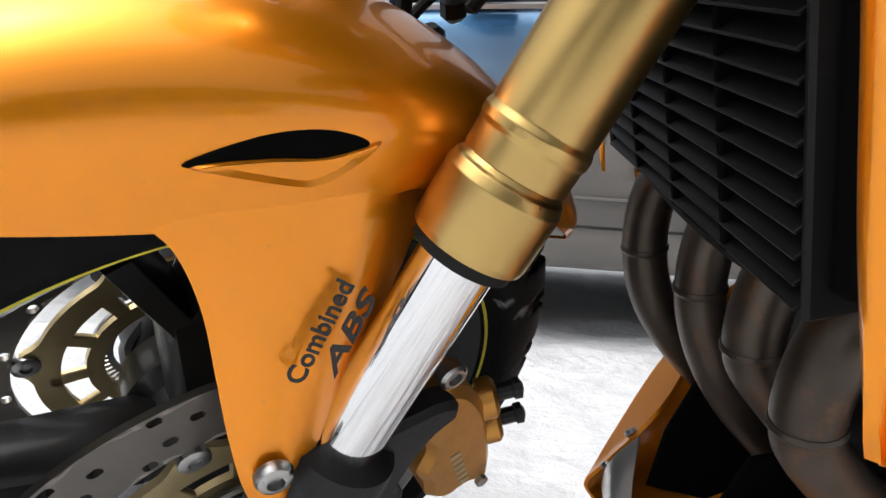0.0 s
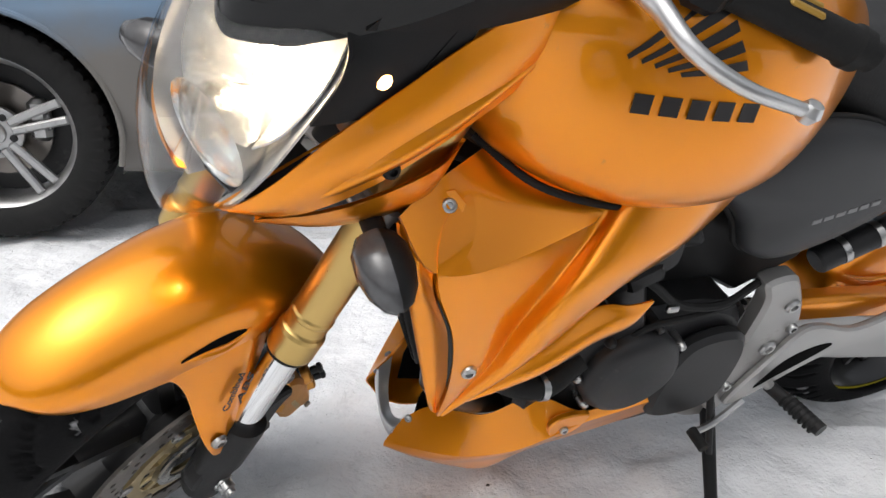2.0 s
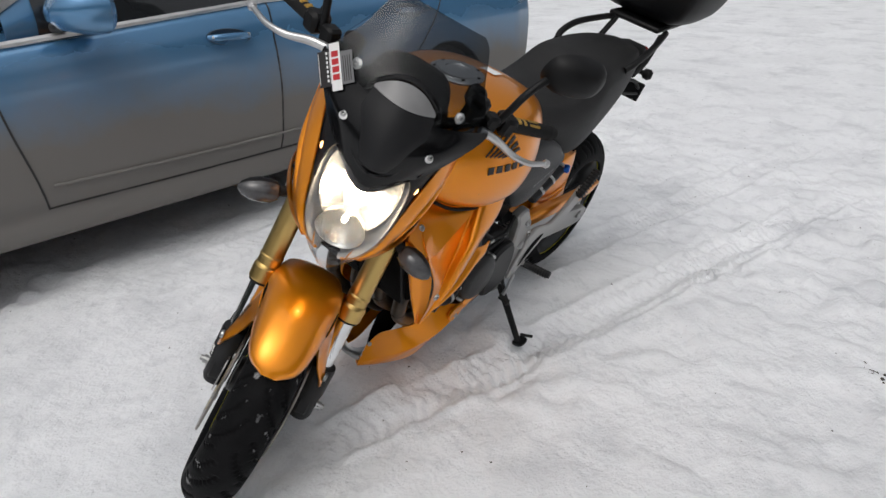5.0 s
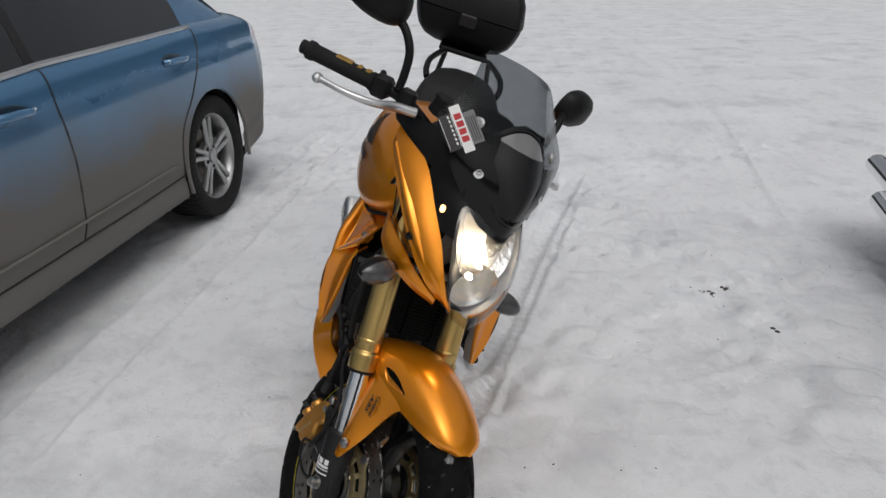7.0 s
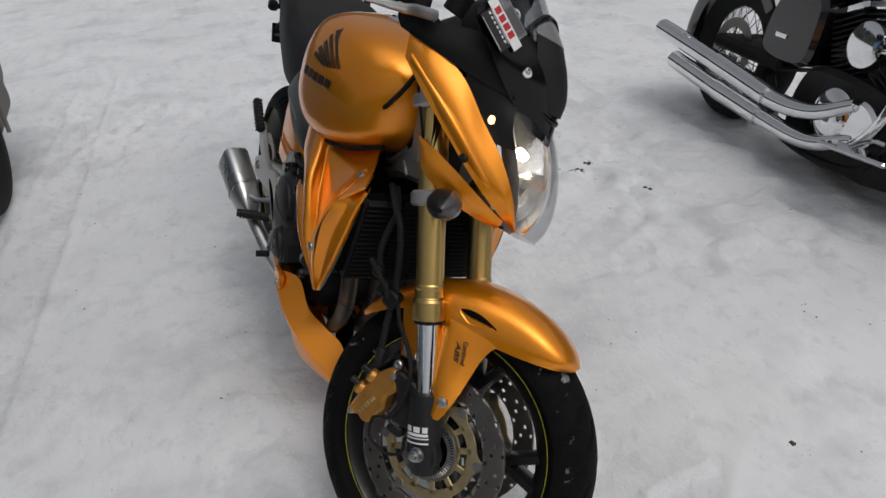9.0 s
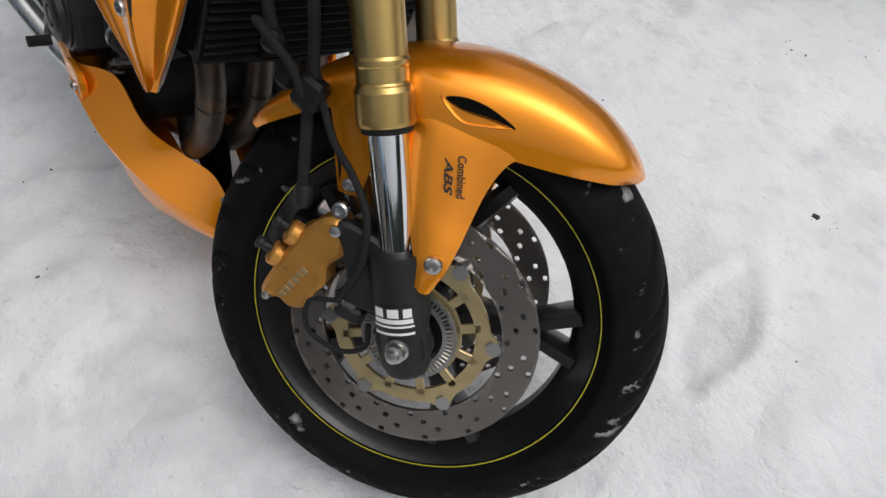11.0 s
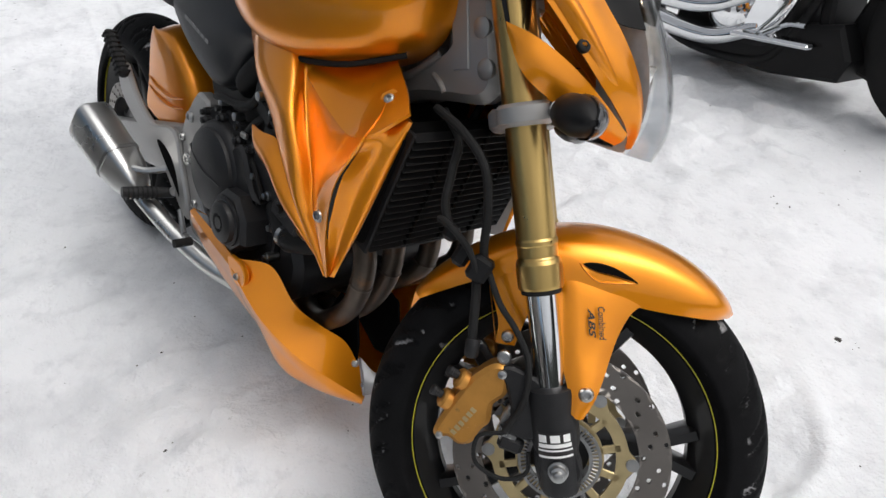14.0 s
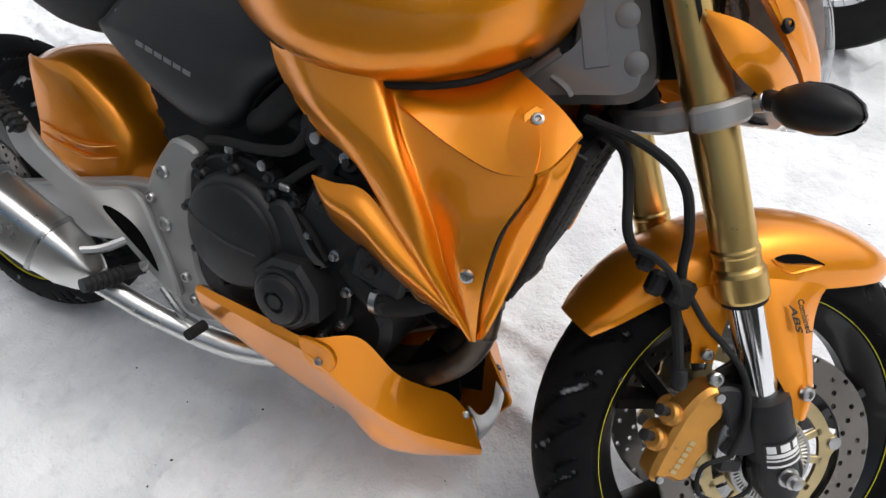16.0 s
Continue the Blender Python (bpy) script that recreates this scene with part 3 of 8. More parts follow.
def holed_disc(r0, r1, t, bands, hole, seg):
    """A flat ring of thickness t round y; bands: (inner radius, outer radius, phase); every other cell of a band has a round hole."""
    geo = Geo()
    nh = 12
    for k0, k1, phase in bands:
        for i in range(seg):
            a0, a1 = 2 * math.pi * (i + phase) / seg, 2 * math.pi * (i + 1 + phase) / seg
            am, rm = (a0 + a1) / 2, (k0 + k1) / 2
            outer = []
            for u, v in ((0, 0), (0.33, 0), (0.67, 0), (1, 0), (1, 0.33), (1, 0.67), (1, 1), (0.67, 1), (0.33, 1), (0, 1), (0, 0.67), (0, 0.33)):
                outer.append((a0 + u * (a1 - a0), k0 + v * (k1 - k0)))
            top = [(q * math.cos(a), t / 2, q * math.sin(a)) for a, q in outer]
            bot = [(x, -y, z) for x, y, z in top]
            if hole and i % 2 == 0:
                mx, mz = rm * math.cos(am), rm * math.sin(am)
                ring = []
                for x, y, z in top:
                    d = math.hypot(x - mx, z - mz)
                    ring.append((mx + (x - mx) / d * hole, y, mz + (z - mz) / d * hole))
                low = [(x, -y, z) for x, y, z in ring]
                fs = []
                for j in range(nh):
                    j2 = (j + 1) % nh
                    fs += [(j, j2, nh + j2, nh + j), (nh + j, nh + j2, 2 * nh + j2, 2 * nh + j), (2 * nh + j, 2 * nh + j2, 3 * nh + j2, 3 * nh + j)]
                geo.add(top + ring + low + bot, fs)
            else:
                geo.add(top + bot, [tuple(range(nh)), tuple(range(nh, 2 * nh))[::-1]])
    n = seg * 3
    for rr in (r0, r1):
        ring = [[(rr * math.cos(2 * math.pi * i / n), s * t / 2, rr * math.sin(2 * math.pi * i / n)) for i in range(n)] for s in (-1, 1)]
        geo.grid(ring, close_v=True)
    return geo


def carrier_geo(r_in, r_out, n, t):
    """The disc's carrier: a scalloped ring with arms to the hub."""
    geo = Geo()
    pts = []
    m = 120
    for i in range(m):
        a = 2 * math.pi * i / m
        lobe = max(0, math.cos(n * a)) ** 3
        pts.append((a, r_out - 0.013 + 0.013 * lobe))
    outer = [(q * math.cos(a), q * math.sin(a)) for a, q in pts]
    inner = [((r_out - 0.030) * math.cos(a), (r_out - 0.030) * math.sin(a)) for a, q in pts]
    rings = [[(x, s * t / 2, z) for x, z in o] for o, s in ((outer, -1), (outer, 1), (inner, 1), (inner, -1))]
    geo.grid(rings, close_u=True, close_v=True)
    return geo


def stripe_geo(r, y):
    return lathe([(r - 0.0026, y), (r + 0.0026, y), (r + 0.0026, y + 0.0008), (r - 0.0026, y + 0.0008)], seg=96, closed=True)


def front_wheel():
    at = STEER @ Matrix.Translation(AXF + V(0.001, -0.004, -0.007)) @ Matrix.Rotation(radians(-3.0), 4, "X") @ Matrix.Rotation(radians(-16), 4, "Y")
    hub = rim_geo(0.2185, 0.088)
    hubg = Geo()
    hubg.join(lathe([(0.02, -0.062), (0.042, -0.06), (0.046, -0.03), (0.036, -0.02), (0.036, 0.02), (0.046, 0.03), (0.042, 0.06), (0.02, 0.062)], seg=32))
    w = part("front_wheel", hub, RIMBLACK, bike, "black five-spoke front wheel", at)
    part("hub", hubg, RIMBLACK, w)
    for k in range(5):
        part("spoke", spoke_geo(2 * math.pi * k / 5, 0.03, 0.190, 0.138, 0.030), RIMBLACK, w)
    add_tyre(w, 0.290, 0.118, 0.211)
    for s in (-1, 1):
        part("rim_stripe", stripe_geo(0.2160, s * 0.0445), YELLOW, w, "yellow rim stripe")
        m = Matrix.Translation((0, s * 0.078, 0))
        bands = [(0.106, 0.1165, 0.0), (0.1165, 0.1270, 2 / 3), (0.1270, 0.1375, 4 / 3), (0.1375, 0.148, 2 / 3)]
        d = holed_disc(0.106, 0.148, 0.0045, bands, 0.0039, 32)
        part("brake_disc", d, DISC, w, "drilled steel brake disc", m)
        cr = part("disc_carrier", carrier_geo(0.056, 0.106, 6, 0.005), CARRIER, w, "pale gold disc carrier", m)
        part("inner_ring", lathe([(0.060, -0.0025), (0.060, 0.0025), (0.048, 0.0025), (0.048, -0.0025)], seg=40, closed=True), CARRIER, cr)
        arm = mesh_of("carrier_arm", block((0.005, 0.011, 0.030), 0.001), CARRIER)
        for k in range(12):
            q = math.pi * (k + 0.5) / 6
            ob = new("carrier_arm", arm)
            ob.parent = cr
            ob.matrix_basis = along((0.055 * math.cos(q), 0, 0.055 * math.sin(q)), (0.083 * math.cos(q), 0, 0.083 * math.sin(q)))
        for k in range(6):
            a = math.pi * (2 * k + 0.0) / 6
            q = lathe([(0.009, -0.005), (0.009, 0.005), (0.0065, 0.0062), (0.004, 0.0062), (0.0035, 0.004)], axis=(0, 1, 0), seg=16)
            part("disc_button", q, STEEL, w, "", m @ Matrix.Translation((0.0975 * math.cos(a), 0, 0.0975 * math.sin(a))))
        ring = Geo()
        for k in range(60):
            a = 2 * math.pi * k / 60
            ring.join(block((0.003, 0.0028, 0.010), 0.0004, Matrix.Rotation(a, 4, "Y") @ Matrix.Translation((0, 0, 0.0485)) @ Matrix.Rotation(radians(90), 4, "Z")))
        for r0, r1 in ((0.040, 0.0445), (0.0525, 0.0565)):
            ring.join(lathe([(r0, -0.0015), (r1, -0.0015), (r1, 0.0015), (r0, 0.0015)], seg=48, closed=True))
        part("abs_ring", ring, STEEL, w, "slotted steel sensor ring", Matrix.Translation((0, s * 0.088, 0)))


front_wheel()


def leg_point(z, y=0.0):
    return V(1.433 - 0.4663 * (z - 0.30), y, z)


LEGDIR = Vector((-0.4226, 0, 0.9063))


def leg_patch(low, r, a0, a1, h0, h1, t):
    """A sticker bent round a fork leg, a0 to a1 degrees from its outer side."""
    d, out = V(-0.4226, 0, 0.9063), V(0, -1, 0)
    fw = np.cross(out, d)
    g = [[low + d * h + r * (math.cos(radians(a)) * out + math.sin(radians(a)) * -fw) for h in (h0, h1)] for a in np.linspace(a0, a1, 10)]
    return shell(np.array(g), t)


def crisp(profile):
    """Adds rings beside each edge of a turned profile, so that its bands stay straight."""
    out = [profile[0]]
    for (r0, h0), (r1, h1) in zip(profile, profile[1:]):
        d = math.hypot(r1 - r0, h1 - h0)
        e = min(0.0006 / d, 0.3)
        out += [(r0 + (r1 - r0) * e, h0 + (h1 - h0) * e), (r1 + (r0 - r1) * e, h1 + (h0 - h1) * e), (r1, h1)]
    return out


def fork():
    for s in (-1, 1):
        y = 0.113 if s > 0 else -0.102
        low = leg_point(0.30, y)
        ln = lambda z: (z - 0.30) / 0.9063
        tubeg = lathe(crisp([(0.0235, ln(0.553)), (0.0262, ln(0.554)), (0.0262, ln(0.566)), (0.0272, ln(0.568)), (0.0272, ln(0.572)), (0.0258, ln(0.575)), (0.0258, ln(0.70)), (0.0268, ln(0.73)), (0.0268, ln(0.90)), (0.02, ln(0.906))]), low, LEGDIR, 48)
        t = part("fork_tube", tubeg, GOLD, bike, "gold anodised fork tube", STEER)
        col = lathe(crisp([(0.0225, ln(0.515)), (0.0290, ln(0.516)), (0.0298, ln(0.519)), (0.0298, ln(0.5455)), (0.0280, ln(0.5500)), (0.0265, ln(0.5515)), (0.0240, ln(0.556))]), low, LEGDIR, 48)
        part("collar", col, GOLD, t, "gold fork collar")
        part("dust_seal", lathe([(0.021, ln(0.509)), (0.0262, ln(0.510)), (0.0266, ln(0.517)), (0.021, ln(0.518))], low, LEGDIR, 32), RUBBER, t, "black rubber seal")
        part("stanchion", lathe([(0.0205, ln(0.37)), (0.0205, ln(0.53))], low, LEGDIR, 40), CHROME, t, "polished chrome fork leg")
        foot = lathe([(0.022, ln(0.398)), (0.0315, ln(0.395)), (0.0330, ln(0.388)), (0.0325, ln(0.33)), (0.0290, ln(0.315)), (0.0285, ln(0.272)), (0.0240, ln(0.262))], low, LEGDIR, 36)
        foot.join(slab([(1.405, 0.395), (1.418, 0.398), (1.428, 0.385), (1.436, 0.345), (1.468, 0.30), (1.455, 0.265), (1.425, 0.262), (1.398, 0.31)], y - 0.016, y + 0.013, 0.004, 40))
        foot.join(slab([(1.385, 0.392), (1.345, 0.405), (1.322, 0.402), (1.318, 0.388), (1.335, 0.375), (1.352, 0.340), (1.346, 0.322), (1.362, 0.315), (1.395, 0.325)], y + 0.004 * s - 0.012, y + 0.004 * s + 0.008, 0.004, 40))
        f = part("fork_bottom", foot, CASTING, bike, "black cast fork bottom", STEER)
        nut = lathe([(0.0135, 0), (0.0135, 0.003), (0.0105, 0.0035), (0.0105, 0.013), (0.007, 0.014), (0.0068, 0.020), (0.004, 0.021)], (1.434, y + s * 0.0270, 0.299), (0, s, 0), 24)
        part("axle_nut", nut, STEEL, f, "bright steel axle nut")
        # sticker low on the right leg, its wording as bars
        if s < 0:
            st = part("sticker", leg_patch(low, 0.0331, -42, 42, ln(0.348), ln(0.316), 0.0006), DECAL, f, "black and white sticker")
            for a0, a1, h0, h1 in ((-36, -18, 0.3455, 0.3365), (-9, 12, 0.3455, 0.3365), (20, 36, 0.3455, 0.3365), (-38, 38, 0.3345, 0.3300), (-40, 40, 0.3275, 0.3255), (-40, 40, 0.3200, 0.3175)):
                part("print", leg_patch(low, 0.0338, a0, a1, ln(h0), ln(h1), 0.0005), WHITE, st)


fork()


def caliper(s):
    y = s * 0.096
    body = slab([(1.332, 0.392), (1.322, 0.404), (1.305, 0.396), (1.288, 0.372), (1.278, 0.345), (1.268, 0.312), (1.262, 0.282), (1.270, 0.272), (1.284, 0.279), (1.300, 0.274), (1.316, 0.283), (1.322, 0.305), (1.330, 0.322), (1.326, 0.345), (1.338, 0.366)], y - s * 0.018, y + s * 0.022, 0.006, 70)
    c = part("brake_caliper", body, CALIPER, bike, "gold brake caliper", STEER)
    for p in ((1.301, 0.352), (1.289, 0.318)):
        part("piston_boss", lathe([(0.0165, 0), (0.0165, 0.012), (0.013, 0.016), (0.008, 0.017)], (p[0] - 0.006, y - s * 0.02, p[1]), (-0.35, -s, 0.1), 24), CALIPER, c)
        part("piston_boss", lathe([(0.0145, 0), (0.0145, 0.010), (0.011, 0.013), (0.005, 0.0135)], (p[0] - 0.020, y + s * 0.006, p[1] + 0.006), (-1, 0.4 * s, 0.35), 20), CALIPER, c)
        part("bleed_screw", lathe([(0.006, 0), (0.006, 0.01), (0.0075, 0.011), (0.0075, 0.016), (0.003, 0.018)], (p[0] - 0.032, y + s * 0.010, p[1] + 0.012), (-1, 0.4 * s, 0.35), 10), CASTING, c)
    for p in ((1.324, 0.392, 0.006), (1.272, 0.280, 0.005)):
        part("bolt", lathe([(p[2], 0), (p[2], 0.004), (p[2] * 0.6, 0.005)], (p[0], y + s * 0.022, p[1]), (0, s, 0), 10), STEEL, c)
    # bars for the maker's name cast in the caliper
    u = V(0.36, 0.93)
    o = V(1.288, 0.288)
    n = V(-0.93, 0.36)
    for k in range(6):
        q = o + u * (0.0085 * k)
        quad = [tuple(q + u * a + n * b) for a, b in ((0, -0.004), (0.0055, -0.004), (0.0055, 0.004), (0, 0.004))]
        part("raised_letter_bar", slab(quad, y + s * 0.0222, y + s * 0.0227, 0.0001), CARRIER, c)
    for p in ((1.354, 0.348), (1.319, 0.412)):
        part("mounting_bolt", lathe([(0.0095, 0), (0.0095, 0.007), (0.0075, 0.009), (0.005, 0.009), (0.0045, 0.005)], (p[0], s * 0.1060, p[1]), (0, s, 0), 14), STEEL, c)
    return c


for side in (-1, 1):
    caliper(side)


# ---- front mudguard ----
FENDER = [(58, 0.300, 0.290, 0.016), (62, 0.306, 0.274, 0.046), (68, 0.310, 0.256, 0.061), (76, 0.312, 0.239, 0.069), (86, 0.312, 0.228, 0.076), (98, 0.312, 0.226, 0.084), (110, 0.310, 0.248, 0.086), (122, 0.308, 0.256, 0.080), (134, 0.306, 0.264, 0.074), (146, 0.304, 0.276, 0.066), (153, 0.302, 0.286, 0.05)]
FENDER_CUT = [(1.0, 0.0), (0.97, 0.32), (0.88, 0.62), (0.70, 0.86), (0.40, 0.98), (0.0, 1.0)]


def fender_side(x, z):
    """The mudguard's half width at a place on its flank."""
    a, r = math.degrees(math.atan2(z - AXF[2], x - AXF[0])), math.hypot(x - AXF[0], z - AXF[2])
    d = [f[0] for f in FENDER]
    rc, re, hw = (np.interp(a, d, [f[i] for f in FENDER]) for i in (1, 2, 3))
    q = (r - re) / (rc - re)
    return hw * np.interp(q, [0, 0.40, 0.70, 0.88, 0.97, 1], [1.0, 0.98, 0.86, 0.62, 0.32, 0])


def mudguard():
    ax = AXF
    rows = []
    for deg, rc, re, hw in FENDER:
        a = radians(deg)
        row = []
        for q, fr in FENDER_CUT[:0:-1]:
            row.append((ax[0] + (re + (rc - re) * q) * math.cos(a), -hw * fr, ax[2] + (re + (rc - re) * q) * math.sin(a)))
        for q, fr in [(1.0, 0.0)] + FENDER_CUT[1:]:
            row.append((ax[0] + (re + (rc - re) * q) * math.cos(a), hw * fr, ax[2] + (re + (rc - re) * q) * math.sin(a)))
        rows.append(row)
    g = surface(rows, 56, 41)
    fender = part("front_mudguard", shell(g[:, ::-1], 0.003), ORANGE, bike, "glossy orange front mudguard", STEER)
    # the blades that reach down in front of the fork legs
    face = [
        [(1.352, 0.072, 0.560), (1.385, 0.076, 0.568), (1.425, 0.073, 0.568), (1.466, 0.067, 0.562)],
        [(1.352, 0.080, 0.548), (1.385, 0.081, 0.548), (1.425, 0.078, 0.545), (1.470, 0.071, 0.541)],
        [(1.366, 0.088, 0.526), (1.392, 0.089, 0.524), (1.422, 0.085, 0.522), (1.456, 0.077, 0.520)],
        [(1.380, 0.097, 0.492), (1.402, 0.097, 0.491), (1.426, 0.093, 0.490), (1.449, 0.084, 0.490)],
        [(1.394, 0.105, 0.458), (1.412, 0.106, 0.456), (1.431, 0.103, 0.455), (1.448, 0.095, 0.455)],
        [(1.406, 0.113, 0.430), (1.420, 0.115, 0.429), (1.435, 0.113, 0.428), (1.448, 0.107, 0.428)],
        [(1.417, 0.121, 0.403), (1.426, 0.123, 0.402), (1.437, 0.122, 0.401), (1.446, 0.118, 0.402)],
        [(1.426, 0.126, 0.376), (1.430, 0.127, 0.374), (1.436, 0.126, 0.374), (1.440, 0.124, 0.376)]]
    back = (0.004, 0.018, 0.034, 0.034, 0.026, 0.016, 0.008, 0.003)
    blade = surface([[(r[0][0] - q, r[0][1] - 0.35 * q, r[0][2] + 0.1 * q)] + r for r, q in zip(face, back)], 44, 24)
    both("mudguard_blade", shell(blade[::-1], 0.004), ORANGE, fender, "orange mudguard blade")
    tab = surface([[(1.262, 0.073, 0.50), (1.29, 0.080, 0.515), (1.325, 0.086, 0.525)], [(1.278, 0.077, 0.475), (1.30, 0.083, 0.482), (1.330, 0.088, 0.490)],
                   [(1.296, 0.080, 0.445), (1.312, 0.084, 0.450), (1.328, 0.087, 0.455)], [(1.301, 0.081, 0.418), (1.313, 0.084, 0.420), (1.327, 0.086, 0.424)]], 14, 10)
    both("mudguard_tab", shell(tab[::-1], 0.004), ORANGE, fender)
    # slot in the flank: shade painted as a black sheet, dished orange lip below
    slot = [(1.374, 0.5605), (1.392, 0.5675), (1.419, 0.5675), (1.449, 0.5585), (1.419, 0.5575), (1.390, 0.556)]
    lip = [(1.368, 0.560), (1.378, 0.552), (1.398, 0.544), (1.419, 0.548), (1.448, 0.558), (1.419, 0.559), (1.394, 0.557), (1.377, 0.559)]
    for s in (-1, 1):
        for name, line, mat, off, lab in (("slot_shade", slot, SHADEBLACK, 0.0018, "black sheet painted for the shaded slot in the mudguard"), ("slot_lip", lip, ORANGE, 0.0010, "orange lip of the slot")):
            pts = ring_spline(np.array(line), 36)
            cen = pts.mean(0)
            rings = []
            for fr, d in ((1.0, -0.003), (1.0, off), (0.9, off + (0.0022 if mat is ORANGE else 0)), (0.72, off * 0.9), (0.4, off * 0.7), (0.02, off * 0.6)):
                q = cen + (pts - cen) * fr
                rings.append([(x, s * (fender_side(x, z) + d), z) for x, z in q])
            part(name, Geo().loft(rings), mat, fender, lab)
        bolt(bike, (1.432, s * 0.1225, 0.408), (0.15, s, 0.1), STEEL, 0.0100, 0.007, STEER)
        bolt(bike, (1.314, s * 0.0885, 0.434), (0, s, 0), STEEL, 0.0085, 0.006, STEER)
    return fender


def word(text, size, m, mat, parent, name="lettering", shear=0.0):
    """Letters of the built-in font as a thin mesh."""
    cu = bpy.data.curves.new(name, "FONT")
    cu.body, cu.size, cu.extrude, cu.shear = text, size, 0.0003, shear
    cu.offset = size * 0.022
    tmp = bpy.data.objects.new(name, cu)
    scene.collection.objects.link(tmp)
    me = bpy.data.meshes.new_from_object(tmp.evaluated_get(bpy.context.evaluated_depsgraph_get()))
    bpy.data.objects.remove(tmp)
    me.materials.clear()
    me.materials.append(mat)
    ob = new(name, me)
    ob.parent = parent
    ob.matrix_basis = m
    return ob


fender = mudguard()


def plane_pose(o, x, y):
    """A pose with the given origin, x axis and (roughly) y axis."""
    x = Vector(x).normalized()
    z = x.cross(Vector(y)).normalized()
    y = z.cross(x)
    m = Matrix((x, y, z)).transposed().to_4x4()
    m.translation = o
    return m


for s in (-1, 1):
    if s > 0:
        u, v = V(-0.56, -0.22, 0.80), V(0.80, -0.10, 0.56)
        o1, o2 = V(1.4150, 0.1140, 0.4560), V(1.3990, 0.1160, 0.4560)
        xa, ya = u, v
    else:
        u, v = V(0.38, -0.24, -0.90), V(0.92, 0.18, 0.36)
        o1, o2 = V(1.4090, -0.0955, 0.5160), V(1.3980, -0.0985, 0.5090)
        xa, ya = u, v
    k = 1.0 if s > 0 else 0.80
    word("Combined", 0.0150 * k, plane_pose(o1, xa, ya) @ Matrix.Diagonal((0.84, 1, 1, 1)), DECAL, fender, shear=0.1)
    word("ABS", 0.0150 * k, plane_pose(o2, xa, ya) @ Matrix.Diagonal((1.65, 1, 1, 1)), DECAL, fender, shear=0.35)


# ---- headlight, cowl, screen and bars, all turning with the fork ----
def headlight():
    # outline of the lens, top to bottom: (x, z, half width)
    prof = [(1.292, 0.905, 0.086), (1.318, 0.875, 0.092), (1.345, 0.835, 0.090), (1.365, 0.795, 0.082), (1.376, 0.760, 0.068), (1.378, 0.728, 0.048), (1.372, 0.703, 0.022)]
    rows = []
    for x, z, w in prof:
        row = []
        for f in (-1, -0.8, -0.45, 0, 0.45, 0.8, 1):
            row.append((x + 0.030 * (1 - f * f) - 0.006 * (abs(f) > 0.9), w * f, z))
        rows.append(row)
    g = surface(rows, 30, 25)
    h = part("headlight", shell(g[::-1], 0.0025), LENS, bike, "clear headlight with a glowing reflector", UPPER)
    h.visible_shadow = False
    # grey housing behind the clear cover, a bright bowl above, a round projector below
    back = []
    for x, z, w in prof:
        back.append([(x - 0.010 - 0.062 * (1 - f * f), w * 0.97 * f, z) for f in (-1, -0.7, -0.35, 0, 0.35, 0.7, 1)])
    part("housing", shell(surface(back, 24, 25)[::-1], -0.002), HOUSING, h, "grey lamp housing")
    bright = []
    for x, z, w in ((1.286, 0.903, 0.070), (1.306, 0.876, 0.078), (1.326, 0.845, 0.076), (1.342, 0.815, 0.066), (1.352, 0.792, 0.048)):
        bright.append([(x - 0.004 - 0.058 * (1 - f * f) + 0.0015 * (k % 2), w * f, z) for k, f in enumerate((-1, -0.7, -0.35, 0, 0.35, 0.7, 1))])
    part("reflector", shell(surface(bright, 20, 25)[::-1], -0.002), REFLECTOR, h, "bright faceted reflector")
    bowl = [(0.012, 0.0), (0.030, 0.010), (0.044, 0.028), (0.050, 0.048), (0.052, 0.050), (0.046, 0.028), (0.031, 0.008), (0.012, -0.003)]
    part("projector_ring", lathe(bowl, (1.308, 0, 0.778), (0.94, 0, -0.12), 40), REFLECTOR, h, "round lower reflector")
    lens = lathe([(0.0485, 0.0), (0.044, 0.009), (0.032, 0.016), (0.016, 0.020), (0.001, 0.021)], (1.347, 0, 0.774), (0.94, 0, -0.12), 36)
    q = part("projector_lens", lens, LENS, h, "round lower lens")
    q.visible_shadow = False
    part("bulb", lathe([(0.001, 0.0), (0.008, 0.004), (0.010, 0.014), (0.007, 0.026), (0.001, 0.028)], (1.290, 0.004, 0.842), (0.9, 0, -0.2), 16), BULB, h, "lit bulb")
    part("low_bulb", lathe([(0.001, 0.0), (0.005, 0.003), (0.006, 0.010), (0.004, 0.016), (0.001, 0.017)], (1.318, 0, 0.780), (0.94, 0, -0.12), 16), BULB, h, "lit lower bulb")
    for s in (-1, 1):
        part("position_lamp", lathe([(0.009, 0.0), (0.0095, 0.003), (0.006, 0.0065), (0.0005, 0.0075)], (1.2690, s * 0.0985, 0.876), (0.75, s * 0.6, 0.15), 14), PARK, h, "small lit position lamp")
        # black cheek between lens and cowl
        cheek = surface([[(1.205, s * 0.128, 0.960), (1.255, s * 0.108, 0.935), (1.296, s * 0.078, 0.912)], [(1.205, s * 0.130, 0.925), (1.255, s * 0.110, 0.900), (1.300, s * 0.088, 0.895)],
                         [(1.225, s * 0.124, 0.885), (1.270, s * 0.104, 0.868), (1.312, s * 0.092, 0.870)], [(1.262, s * 0.112, 0.848), (1.300, s * 0.099, 0.842), (1.330, s * 0.092, 0.845)]], 14, 12)
        part("headlight_cheek", shell(cheek if s < 0 else cheek[::-1], 0.003), BLACK, h, "black cheek beside the lens")
